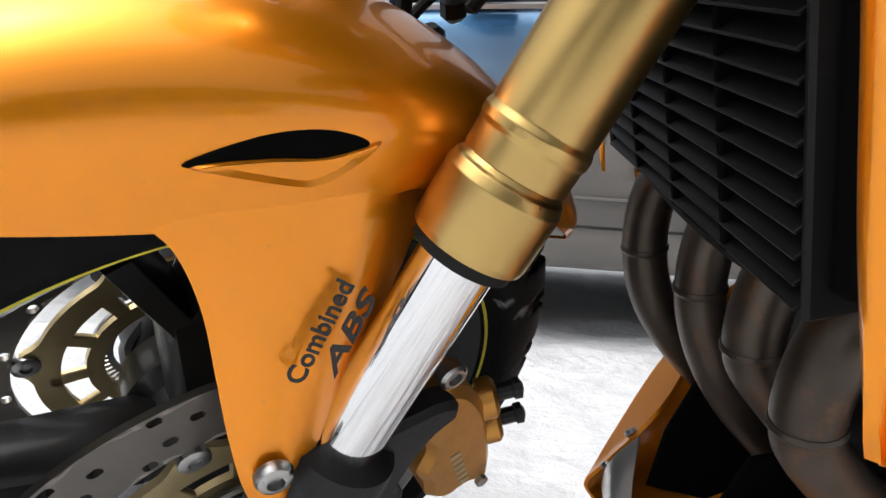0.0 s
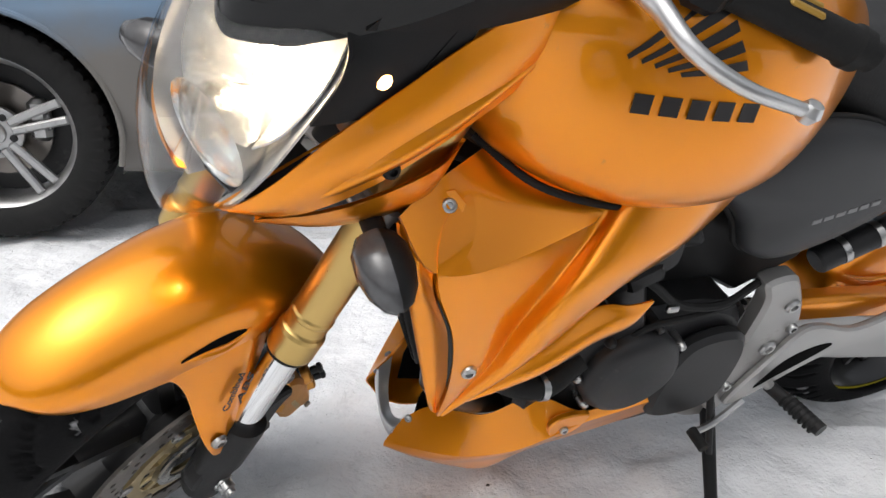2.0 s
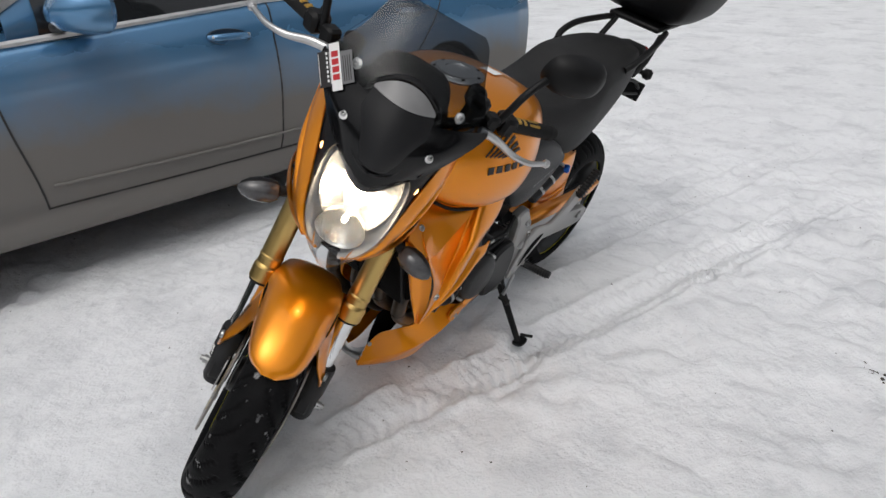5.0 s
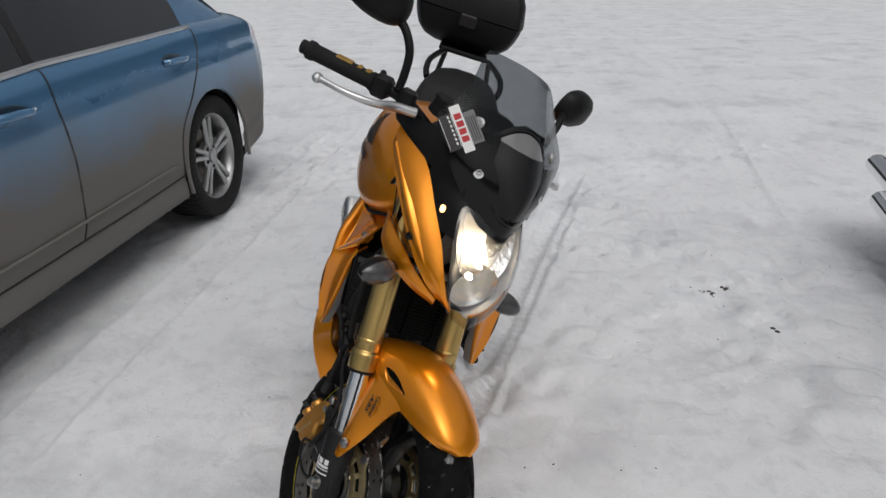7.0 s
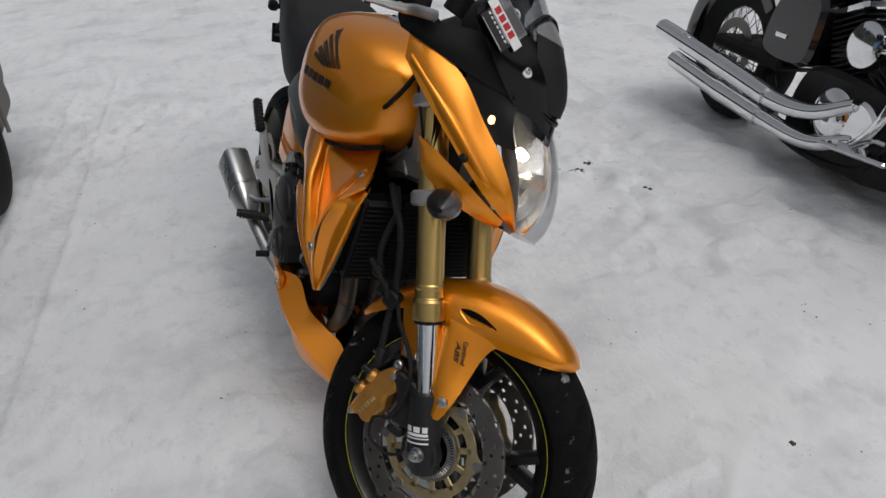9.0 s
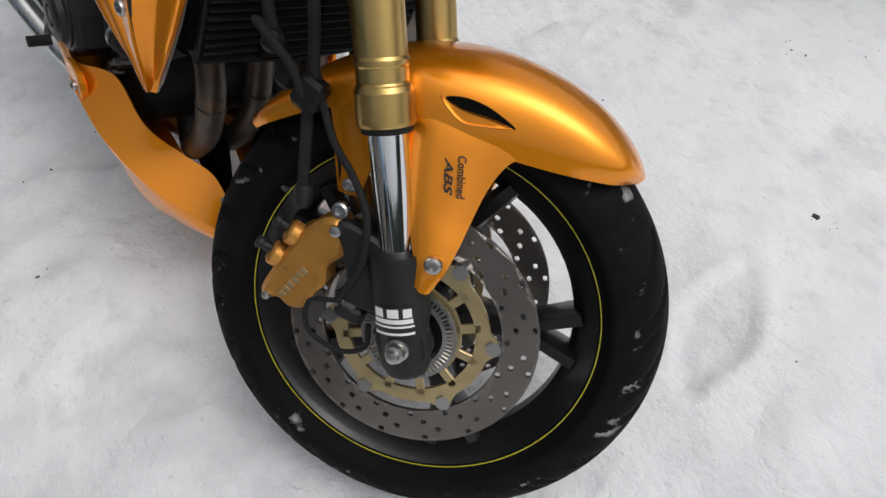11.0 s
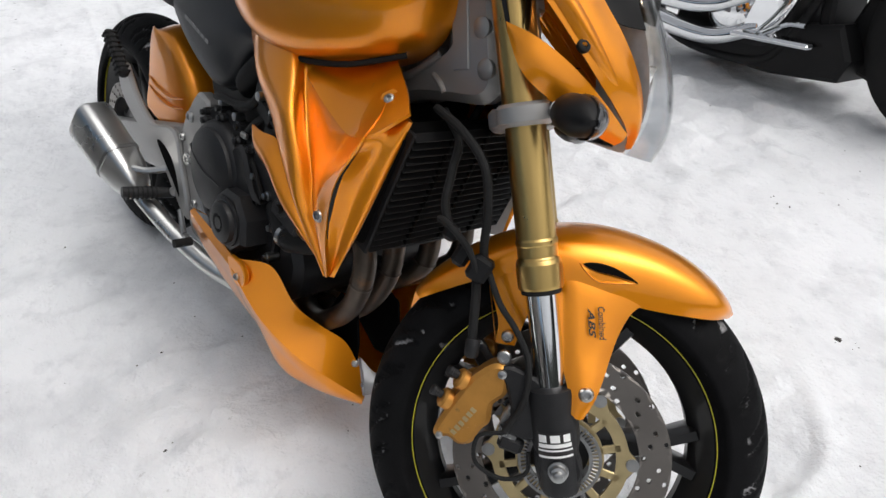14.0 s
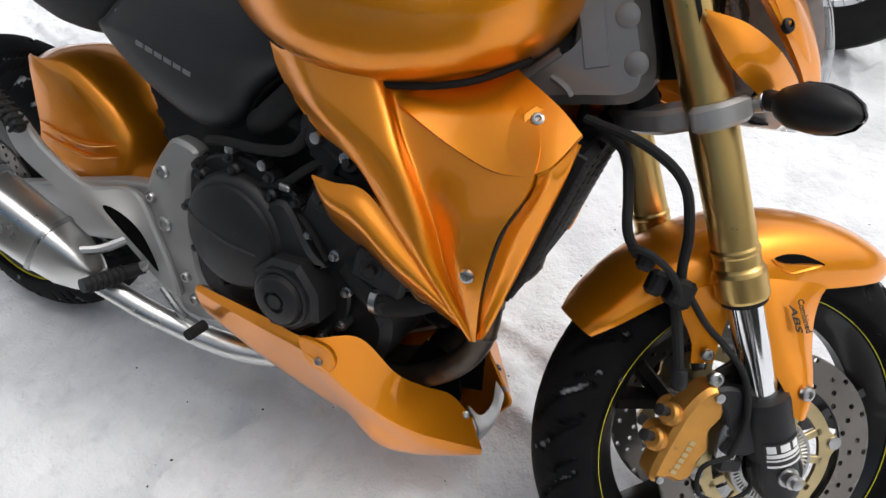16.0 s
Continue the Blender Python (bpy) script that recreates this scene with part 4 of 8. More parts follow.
    return h


FACET = material("plastic_with_painted_sky_sheen", (0.17, 0.17, 0.172), 0.32, vary=0.1, scale=20)
SCREENMATT = material("matt_black_panel", (0.010, 0.010, 0.011), 0.42, spec=0.3, vary=0.15, scale=20)
HOUSING = material("grey_lamp_housing", (0.52, 0.51, 0.50), 0.5, 0.3, vary=0.15, scale=60, grain=1, grain_scale=160, bump=0.0006)
REFLECTOR = material("faceted_reflector", (0.86, 0.86, 0.85), 0.22, 0.95, vary=0.05, scale=120, grain=1, grain_scale=120, bump=0.0012)
headlight()


def cowl():
    rows = [
        [(1.085, 0.158, 0.962), (1.093, 0.165, 0.940), (1.098, 0.163, 0.912)],
        [(1.148, 0.148, 0.948), (1.160, 0.160, 0.905), (1.160, 0.160, 0.868)],
        [(1.208, 0.132, 0.918), (1.222, 0.146, 0.868), (1.222, 0.148, 0.825)],
        [(1.262, 0.113, 0.868), (1.280, 0.126, 0.822), (1.278, 0.130, 0.784)],
        [(1.312, 0.098, 0.826), (1.330, 0.104, 0.784), (1.322, 0.106, 0.752)],
        [(1.348, 0.084, 0.784), (1.358, 0.084, 0.754), (1.347, 0.080, 0.733)],
        [(1.366, 0.064, 0.748), (1.368, 0.058, 0.730), (1.358, 0.050, 0.720)],
        [(1.370, 0.036, 0.716), (1.369, 0.030, 0.710), (1.362, 0.026, 0.706)]]
    g = surface(rows, 44, 14)
    a, b = both("headlight_cowl", shell(g, 0.003), ORANGE, bike, "orange headlight cowl", UPPER)
    rib = surface([[(1.110, 0.163, 0.925), (1.112, 0.168, 0.918), (1.112, 0.164, 0.908)], [(1.225, 0.146, 0.858), (1.230, 0.153, 0.845), (1.226, 0.148, 0.830)],
                   [(1.300, 0.117, 0.798), (1.306, 0.120, 0.785), (1.300, 0.115, 0.770)], [(1.352, 0.080, 0.748), (1.354, 0.078, 0.742), (1.350, 0.074, 0.736)]], 26, 8)
    both("cowl_rib", shell(rib, 0.004), ORANGE, bike, "", UPPER)
    wing = surface([[(1.172, 0.142, 0.800), (1.174, 0.142, 0.796), (1.176, 0.140, 0.790)], [(1.215, 0.150, 0.792), (1.215, 0.152, 0.770), (1.210, 0.148, 0.750)],
                    [(1.265, 0.138, 0.774), (1.265, 0.138, 0.748), (1.258, 0.132, 0.728)], [(1.315, 0.110, 0.748), (1.315, 0.106, 0.728), (1.306, 0.100, 0.712)], [(1.355, 0.070, 0.724), (1.352, 0.066, 0.714), (1.345, 0.060, 0.706)]], 30, 10)
    both("cowl_wing", shell(wing, 0.004), ORANGE, bike, "orange lower wing of the cowl", UPPER)
    chin = surface([[(1.345, y, 0.708) for y in (-0.03, 0, 0.03)], [(1.31, y, 0.706) for y in (-0.05, 0, 0.05)], [(1.25, y, 0.715) for y in (-0.07, 0, 0.07)]], 10, 10)
    part("chin_panel", shell(chin[::-1], 0.003), BLACK, bike, "black underside of the headlight", UPPER)
    for s in (-1, 1):
        bolt(bike, (1.266, s * 0.133, 0.800), (0.3, s, 0.3), BLACK, 0.009, 0.006, UPPER)
    inner = surface([[(1.09, y, 0.955) for y in (-0.15, 0, 0.15)], [(1.18, y, 0.86) for y in (-0.14, 0, 0.14)], [(1.21, y, 0.74) for y in (-0.12, 0, 0.12)]], 10, 12)
    part("headlight_back", shell(inner, 0.006), BLACK, bike, "black back of the headlight shell", UPPER)


cowl()


def screen():
    half = [
        [(1.134, 0.086, 1.174), (1.147, 0.045, 1.178), (1.152, 0, 1.180)],
        [(1.148, 0.104, 1.158), (1.170, 0.055, 1.159), (1.178, 0, 1.158)],
        [(1.188, 0.128, 1.105), (1.220, 0.068, 1.103), (1.232, 0, 1.100)],
        [(1.212, 0.160, 1.060), (1.250, 0.102, 1.056), (1.280, 0, 1.052)],
        [(1.214, 0.176, 1.030), (1.270, 0.098, 1.026), (1.303, 0, 1.020)],
        [(1.245, 0.150, 0.990), (1.300, 0.089, 0.981), (1.332, 0, 0.978)],
        [(1.285, 0.105, 0.940), (1.325, 0.055, 0.935), (1.348, 0, 0.928)],
        [(1.328, 0.045, 0.893), (1.348, 0.022, 0.886), (1.356, 0, 0.880)]]
    g = surface([[(x, -y, z) for x, y, z in r] + r[-2::-1] for r in half], 50, 30)
    w = part("windscreen", shell(g[:27], -0.003), SMOKE, bike, "smoked clear windscreen", STEER)
    w.visible_shadow = False
    part("screen_base", shell(g[26:], -0.003), SCREENBLACK, w, "glossy black lower screen")
    # raised middle: a matt face, above it a facet painted pale for sky reflection
    face = [(1.046, 1.275, 0.062, 1.301), (1.005, 1.297, 0.067, 1.330), (0.965, 1.318, 0.053, 1.350), (0.934, 1.336, 0.032, 1.354)]
    bulge = surface([[(x, -y, z), (m - 0.3 * (m - x), -y * 0.5, z), (m, 0, z), (m - 0.3 * (m - x), y * 0.5, z), (x, y, z)] for z, x, y, m in face], 24, 24)
    part("screen_bulge", shell(bulge, -0.003), SCREENMATT, w, "black raised middle of the screen")
    facet = surface([[(1.268, -0.060, 1.0510), (1.268, -0.032, 1.0720), (1.266, 0, 1.0790), (1.268, 0.032, 1.0720), (1.268, 0.060, 1.0510)],
                     [(1.2755, -0.062, 1.0465), (1.2938, -0.031, 1.0470), (1.3015, 0, 1.0470), (1.2938, 0.031, 1.0470), (1.2755, 0.062, 1.0465)]], 10, 24)
    rim = [(1.262, -0.068, 1.050), (1.262, -0.034, 1.078), (1.260, 0, 1.086), (1.262, 0.034, 1.078), (1.262, 0.068, 1.050), (1.290, 0.074, 1.003), (1.313, 0.060, 0.962), (1.334, 0.036, 0.930), (1.352, 0, 0.922), (1.334, -0.036, 0.930), (1.313, -0.060, 0.962), (1.290, -0.074, 1.003), (1.262, -0.068, 1.050)]
    part("bulge_rim", tube(rim, 0.006, 10), SCREENBLACK, w, "glossy black rim of the raised middle")
    part("bulge_top", shell(facet, -0.003), FACET, w, "top edge of the raised middle, painted grey for its sky reflection")
    hood = surface([[(1.160, -0.095, 0.985), (1.188, -0.055, 1.028), (1.205, 0, 1.040), (1.188, 0.055, 1.028), (1.160, 0.095, 0.985)],
                    [(1.110, -0.098, 0.985), (1.125, -0.055, 1.030), (1.130, 0, 1.045), (1.125, 0.055, 1.030), (1.110, 0.098, 0.985)],
                    [(1.085, -0.092, 0.975), (1.090, -0.055, 1.012), (1.092, 0, 1.022), (1.090, 0.055, 1.012), (1.085, 0.092, 0.975)]], 16, 24)
    part("instrument_hood", shell(hood, 0.003), BLACK, bike, "black hood over the instruments", STEER)
    front = surface([[(1.160, y, 0.985 + 0.055 * (1 - (y / 0.095) ** 2)) for y in (-0.095, -0.055, 0, 0.055, 0.095)], [(1.20, y, 0.95) for y in (-0.1, -0.055, 0, 0.055, 0.1)]], 8, 20)
    part("instrument_face", shell(front, 0.003), BLACK, bike, "black front of the instruments", STEER)
    wing = surface([[(1.245, 0.110, 0.990), (1.20, 0.130, 1.000), (1.12, 0.160, 0.985), (1.055, 0.172, 0.985)], [(1.270, 0.105, 0.955), (1.21, 0.135, 0.960), (1.13, 0.162, 0.958), (1.06, 0.172, 0.968)],
                    [(1.290, 0.090, 0.920), (1.22, 0.130, 0.928), (1.14, 0.155, 0.942), (1.07, 0.168, 0.955)]], 16, 24)
    both("screen_wing", shell(wing, 0.003), BLACK, w, "black side wing under the screen", Matrix.Translation((0.014, 0, 0.009)))
    for s in (-1, 1):
        for p in ((1.300, 0.089, 0.981), (1.246, 0.108, 1.056)):
            m = STEER @ Matrix.Translation((p[0], s * p[1], p[2])) @ Vector((0.72, s * 0.5, 0.45)).to_track_quat("Z", "Y").to_matrix().to_4x4()
            b = part("screen_bolt", lathe([(0.011, -0.003), (0.011, 0.0015), (0.0075, 0.003), (0.001, 0.003)], axis=(0, 0, 1), seg=24), WHITE, bike, "screen bolt with a pale washer", m)
            part("bolt_head", bolt_geo(0.0068, 0.006), STEEL, b, "steel bolt head")
    # maker's stickers on the screen's right side: white, red and grey shapes
    base = plane_pose(Vector((1.2525, -0.1400, 1.0330)), (0.060, 0.047, -0.054), (0.05, 0.075, -0.006))
    st = part("screen_sticker", block((0.090, 0.021, 0.0006), 0.0002), WHITE, bike, "white sticker with a red mark", STEER @ base)
    for k in range(4):
        part("red_bar", block((0.011, 0.014, 0.0006), 0.0002), RED, st, "", Matrix.Translation((-0.024 + 0.0145 * k, 0, 0.0008)))
    part("grey_label", block((0.062, 0.024, 0.0006), 0.0002), GREYINK, st, "grey information label", Matrix.Translation((0.004, 0.0225, -0.0012)))
    part("black_label", block((0.068, 0.026, 0.0006), 0.0002), DECAL, st, "black information label", Matrix.Translation((0.0, -0.0235, -0.0012)))
    for k in range(7):
        part("print_bar", block((0.005, 0.0035, 0.0006), 0.0001), WHITE, st, "", Matrix.Translation((-0.028 + 0.0085 * k, -0.0175, -0.0006)))
    for k in range(2):
        part("print_bar", block((0.060, 0.0009, 0.0006), 0.0001), WHITE, st, "", Matrix.Translation((0, -0.0345 + 0.0225 * k, -0.0006)))
    for k in range(4):
        part("print_bar", block((0.048, 0.0016, 0.0006), 0.0001), DECAL, st, "", Matrix.Translation((0.006, 0.0155 + 0.0045 * k, -0.0006)))
    # instrument pod behind the screen
    pod = slab([(-0.07, 0.0), (0.07, 0.0), (0.085, 0.04), (0.05, 0.085), (-0.05, 0.085), (-0.085, 0.04)], -0.022, 0.022, 0.008, 40, "xy")
    part("instrument_pod", pod, BLACK, bike, "black instrument pod", UPPER @ plane_pose((1.165, 0, 0.985), (0, 1, 0), (-0.55, 0, 0.83)))


screen()


def bars():
    pts = [(1.120, 0, 0.935), (1.125, 0.05, 0.938), (1.118, 0.12, 0.975), (1.085, 0.19, 1.000), (1.020, 0.27, 0.992), (0.955, 0.352, 0.984)]
    left = tube(pts, 0.011, 14)
    part("handlebar", left.join(tube([(x, -y, z) for x, y, z in pts], 0.011, 14)), BLACK, bike, "black tubular handlebar", UPPER)
    a, b = V(1.046, 0.238, 0.997), V(0.957, 0.349, 0.984)
    d = (b - a) / np.linalg.norm(b - a)
    for s in (-1, 1):
        f = V(1, s, 1)
        n = np.linalg.norm(b - a)
        g = lathe([(0.0185, 0), (0.0195, 0.004), (0.0165, 0.010), (0.0168, n - 0.016), (0.0195, n - 0.012), (0.019, n), (0.014, n + 0.002), (0.014, n + 0.014), (0.010, n + 0.016)], a * f, d * f, 28)
        gr = part("grip", g, RUBBER, bike, "black rubber grip with gold inlays", UPPER)
        up = V(0.25, 0, 0.97)
        for k, (p0, p1) in enumerate(((0.014, 0.026), (0.034, 0.044), (0.054, 0.090), (0.054, 0.090))):
            for sg in ((-1, 1) if k < 2 else ((1,) if k == 2 else (-1,))):
                q = a + d * (p0 + p1) / 2
                side = np.cross(d, up) * (0.006 * sg if k >= 2 else 0.0)
                mm = plane_pose(Vector((q + up * 0.0158 + side) * f), Vector(d * f), Vector(np.cross(up, d) * f))
                if k < 2 and sg < 0:
                    continue
                part("grip_inlay", block((p1 - p0, 0.018 if k < 2 else 0.007, 0.005), 0.002), GRIP, gr, "gold inlay", mm)
        # switch housing
        sw = a - d * 0.018
        part("switch_housing", block((0.040, 0.045, 0.050), 0.008), BLACK, bike, "black switch housing", UPPER @ plane_pose(Vector(sw * f), Vector(d * f), Vector((0, 0, 1))))
        part("switch_button", block((0.012, 0.010, 0.012), 0.003), CASTING, bike, "", UPPER @ plane_pose(Vector((sw + V(-0.02, 0, 0.022)) * f), Vector(d * f), Vector((0, 0, 1))))
        # clamp and reservoir of the lever
        cl = V(1.098, 0.185, 1.004)
        part("lever_clamp", block((0.035, 0.040, 0.035), 0.006), BLACK, bike, "black lever clamp", UPPER @ plane_pose(Vector(cl * f), Vector(d * f), Vector((0, 0, 1))))
        lever = tube([(1.128, 0.172, 0.992), (1.120, 0.215, 0.985), (1.128, 0.262, 0.976), (1.110, 0.308, 0.968), (1.066, 0.351, 0.962)], [0.010, 0.0095, 0.0075, 0.0065, 0.006], 12, 30)
        lever.join(lathe([(0.001, -0.0105), (0.007, -0.008), (0.0105, 0), (0.007, 0.008), (0.001, 0.0105)], (1.062, 0.3545, 0.9615), (0, 0, 1), 16))
        if s < 0:
            lever.mirror_y()
        part("lever", lever, LEVER, bike, "silver hand lever with a ball end", UPPER)
        if s > 0:
            for dx, dy in ((0.0, 0.0), (0.034, 0.012)):
                part("reservoir_box", block((0.030, 0.040, 0.044), 0.008), BLACK, bike, "black square fluid reservoir", UPPER @ Matrix.Translation((1.105 + dx, 0.130 + dy, 1.045)) @ Matrix.Rotation(radians(-25), 4, "Z"))
        res = lathe([(0.017, 0), (0.020, 0.002), (0.020, 0.030), (0.022, 0.031), (0.022, 0.037), (0.018, 0.040)], V(1.135, 0.135, 1.010) * f, (0.2, 0, 1), 24)
        part("reservoir", res, BLACK, bike, "black fluid reservoir", UPPER)
        # mirror
        stem = tube([(1.085, 0.205, 1.012), (1.088, 0.212, 1.045), (1.082, 0.222, 1.085), (1.060, 0.240, 1.115), (1.030, 0.262, 1.130)], [0.009, 0.0085, 0.0085, 0.0085, 0.010], 12)
        if s < 0:
            stem.mirror_y()
        mi = part("mirror", stem, BLACK, bike, "black mirror on a curved stem", UPPER)
        out = ring_spline([(-0.072, -0.012), (-0.060, 0.030), (-0.010, 0.046), (0.055, 0.042), (0.078, 0.012), (0.068, -0.030), (0.010, -0.046), (-0.050, -0.038)], 40)
        rings = []
        for q, h in ((0.93, -0.020), (1.0, -0.016), (0.99, -0.004), (0.90, 0.012), (0.62, 0.026), (0.2, 0.031)):
            rings.append([(x * q, y * q, h) for x, y in out])
        m = plane_pose(Vector((1.015, 0.305 * s, 1.146)), Vector((-0.42, 0.90 * s, 0.06)) if s > 0 else Vector((0.62, 0.75, -0.08)), Vector((0.1, 0, 1)))
        if s < 0:
            m = plane_pose(Vector((1.015, -0.305, 1.146)), Vector((0.62, 0.75, -0.08)), Vector((0.1, 0, 1)))
            rings = [[(-x, y, z) for x, y, z in r] for r in rings]
        part("mirror_housing", Geo().loft(rings), BLACK, mi, "black oval mirror housing", m)
        gl = Geo().add([(x * 0.9, y * 0.9, -0.0185) for x, y in (out if s > 0 else out * [-1, 1])], [tuple(range(40))])
        gl.add([(x * 0.9, y * 0.9, -0.0205) for x, y in (out if s > 0 else out * [-1, 1])], [tuple(range(40))[::-1]])
        part("mirror_glass", gl, CHROME, mi, "mirror glass", m)
        # turn signal: a long drop on a short stalk, its front half a smoked lens
        out_, fw = Vector((0.40, s * 0.90, -0.10)).normalized(), Vector((0.93, -0.40 * s, 0.12)).normalized()
        m = plane_pose(Vector((1.262, s * 0.122, 0.727)), fw, out_.cross(fw))
        shape = ((0.0, 0.012, 0.011), (0.024, 0.012, 0.011), (0.030, 0.019, 0.017), (0.044, 0.026, 0.023), (0.066, 0.027, 0.024), (0.086, 0.022, 0.020), (0.101, 0.013, 0.012), (0.107, 0.004, 0.004))
        rings = [[(a0 * math.cos(t), b0 * math.sin(t), h) for t in np.linspace(0, 2 * math.pi, 24, endpoint=False)] for h, a0, b0 in shape]
        ts = part("turn_signal", Geo().loft(rings), BLACK, bike, "black turn signal with a smoked lens", UPPER @ m)
        lens = np.array([[(0.001 + a0 * 1.10 * math.cos(t), b0 * 1.02 * math.sin(t), 0.031 + (h - 0.031) * 1.01) for t in np.linspace(-1.30, 1.30, 14)] for h, a0, b0 in shape[2:]])
        part("signal_lens", shell(lens, 0.002), SIGNAL, ts, "smoked grey lens")
    # yokes
    for z, mat, lab in ((0.715, SILVER, "grey lower fork yoke"), (0.872, SILVER, "grey upper fork yoke")):
        c = leg_point(z)
        out = [(-0.066, -0.030), (-0.050, 0.06), (-0.026, 0.098), (-0.034, 0.122), (-0.010, 0.140), (0.024, 0.136), (0.036, 0.110), (0.020, 0.07), (-0.012, 0.03)]
        out = [(x, y) for x, y in out if y > 0]
        full = out + [(x, -y) for x, y in out[::-1]]
        m = STEER @ plane_pose(Vector(c), Vector((0.9063, 0, 0.4226)), Vector((0, 1, 0)))
        y = part("fork_yoke", slab(full, -0.014, 0.014, 0.005, 90, "xy"), mat, bike, lab, m)
        if z < 0.8:
            for s in (-1, 1):
                part("pinch_bolt", lathe([(0.011, -0.024), (0.011, 0.024), (0.007, 0.026), (0.006, 0.034), (0.003, 0.035)], (0.034, s * 0.112, 0), (0.35, 0.9 * s, 0), 14), STEEL, y, "steel pinch bolt")
    part("steering_stem", lathe([(0.02, 0), (0.02, 0.2)], leg_point(0.70) - V(0.03, 0, 0), LEGDIR, 20), CASTING, bike, "", STEER)
    for s in (-1, 1):
        part("bar_riser", block((0.03, 0.03, 0.06), 0.005), BLACK, bike, "black handlebar riser", STEER @ Matrix.Translation((1.122, 0.045 * s, 0.912)))


bars()


def hoses():
    for pts, r in (
        ([(1.120, -0.050, 0.690), (1.172, -0.100, 0.672), (1.215, -0.120, 0.640), (1.236, -0.118, 0.590), (1.246, -0.106, 0.540), (1.256, -0.098, 0.515)], 0.0060),
        ([(1.130, -0.045, 0.690), (1.165, -0.070, 0.660), (1.172, -0.085, 0.620), (1.178, -0.092, 0.575), (1.195, -0.094, 0.548)], 0.0060),
        ([(1.195, -0.094, 0.548), (1.180, -0.110, 0.558), (1.196, -0.124, 0.556), (1.228, -0.120, 0.535), (1.250, -0.112, 0.505)], 0.0045),
        ([(1.246, -0.100, 0.510), (1.258, -0.104, 0.470), (1.268, -0.106, 0.430), (1.276, -0.106, 0.398)], 0.0065),
        ([(1.262, -0.104, 0.512), (1.290, -0.110, 0.478), (1.322, -0.112, 0.452), (1.350, -0.118, 0.420), (1.362, -0.124, 0.370), (1.352, -0.126, 0.320)], 0.0042),
        ([(1.10, 0.08, 0.95), (1.14, 0.10, 0.85), (1.16, 0.07, 0.72), (1.13, 0.03, 0.60)], 0.006),
        ([(1.11, -0.09, 0.93), (1.08, -0.085, 0.86), (1.03, -0.06, 0.80)], 0.005),
        ([(1.13, 0.15, 1.0), (1.17, 0.10, 0.96), (1.17, 0.03, 0.90)], 0.004), ([(1.13, -0.15, 1.0), (1.17, -0.10, 0.96), (1.17, -0.03, 0.90)], 0.004)):
        part("brake_hose", tube(pts, r, 10), RUBBER, bike, "black hose", STEER)
    for p, size in (((1.250, -0.104, 0.512), (0.030, 0.026, 0.034)), ((1.222, -0.100, 0.520), (0.022, 0.020, 0.030)), ((1.200, -0.108, 0.545), (0.020, 0.018, 0.022))):
        part("hose_clip", block(size, 0.005), BLACK, bike, "black hose clip", STEER @ Matrix.Translation(p) @ Matrix.Rotation(radians(14), 4, "Y"))
    part("hose_end", lathe([(0.008, 0), (0.010, 0.004), (0.010, 0.022), (0.0075, 0.026)], (1.272, -0.106, 0.420), (0.2, 0, -1), 14), CASTING, bike, "black hose end", STEER)
    part("mudguard_screw", bolt_geo(0.009, 0.005), STEEL, bike, "steel screw", STEER @ Matrix.Translation((1.318, -0.064, 0.560)) @ Vector((-0.3, -0.8, 0.5)).to_track_quat("Z", "Y").to_matrix().to_4x4())
    wire = tube([(1.352, -0.126, 0.320), (1.322, -0.122, 0.300), (1.330, -0.118, 0.262), (1.370, -0.116, 0.252), (1.398, -0.116, 0.272), (1.392, -0.112, 0.300)], 0.003, 8)
    part("sensor_wire", wire, RUBBER, bike, "black sensor wire", STEER)
    part("sensor", block((0.035, 0.02, 0.022), 0.005), CASTING, bike, "black wheel sensor", STEER @ Matrix.Translation((1.366, -0.104, 0.300)))
    part("sensor_bracket", slab([(1.345, 0.352), (1.362, 0.356), (1.372, 0.318), (1.362, 0.296), (1.344, 0.312)], -0.112, -0.106, 0.001, 24), STEEL, bike, "steel sensor bracket", STEER)


hoses()


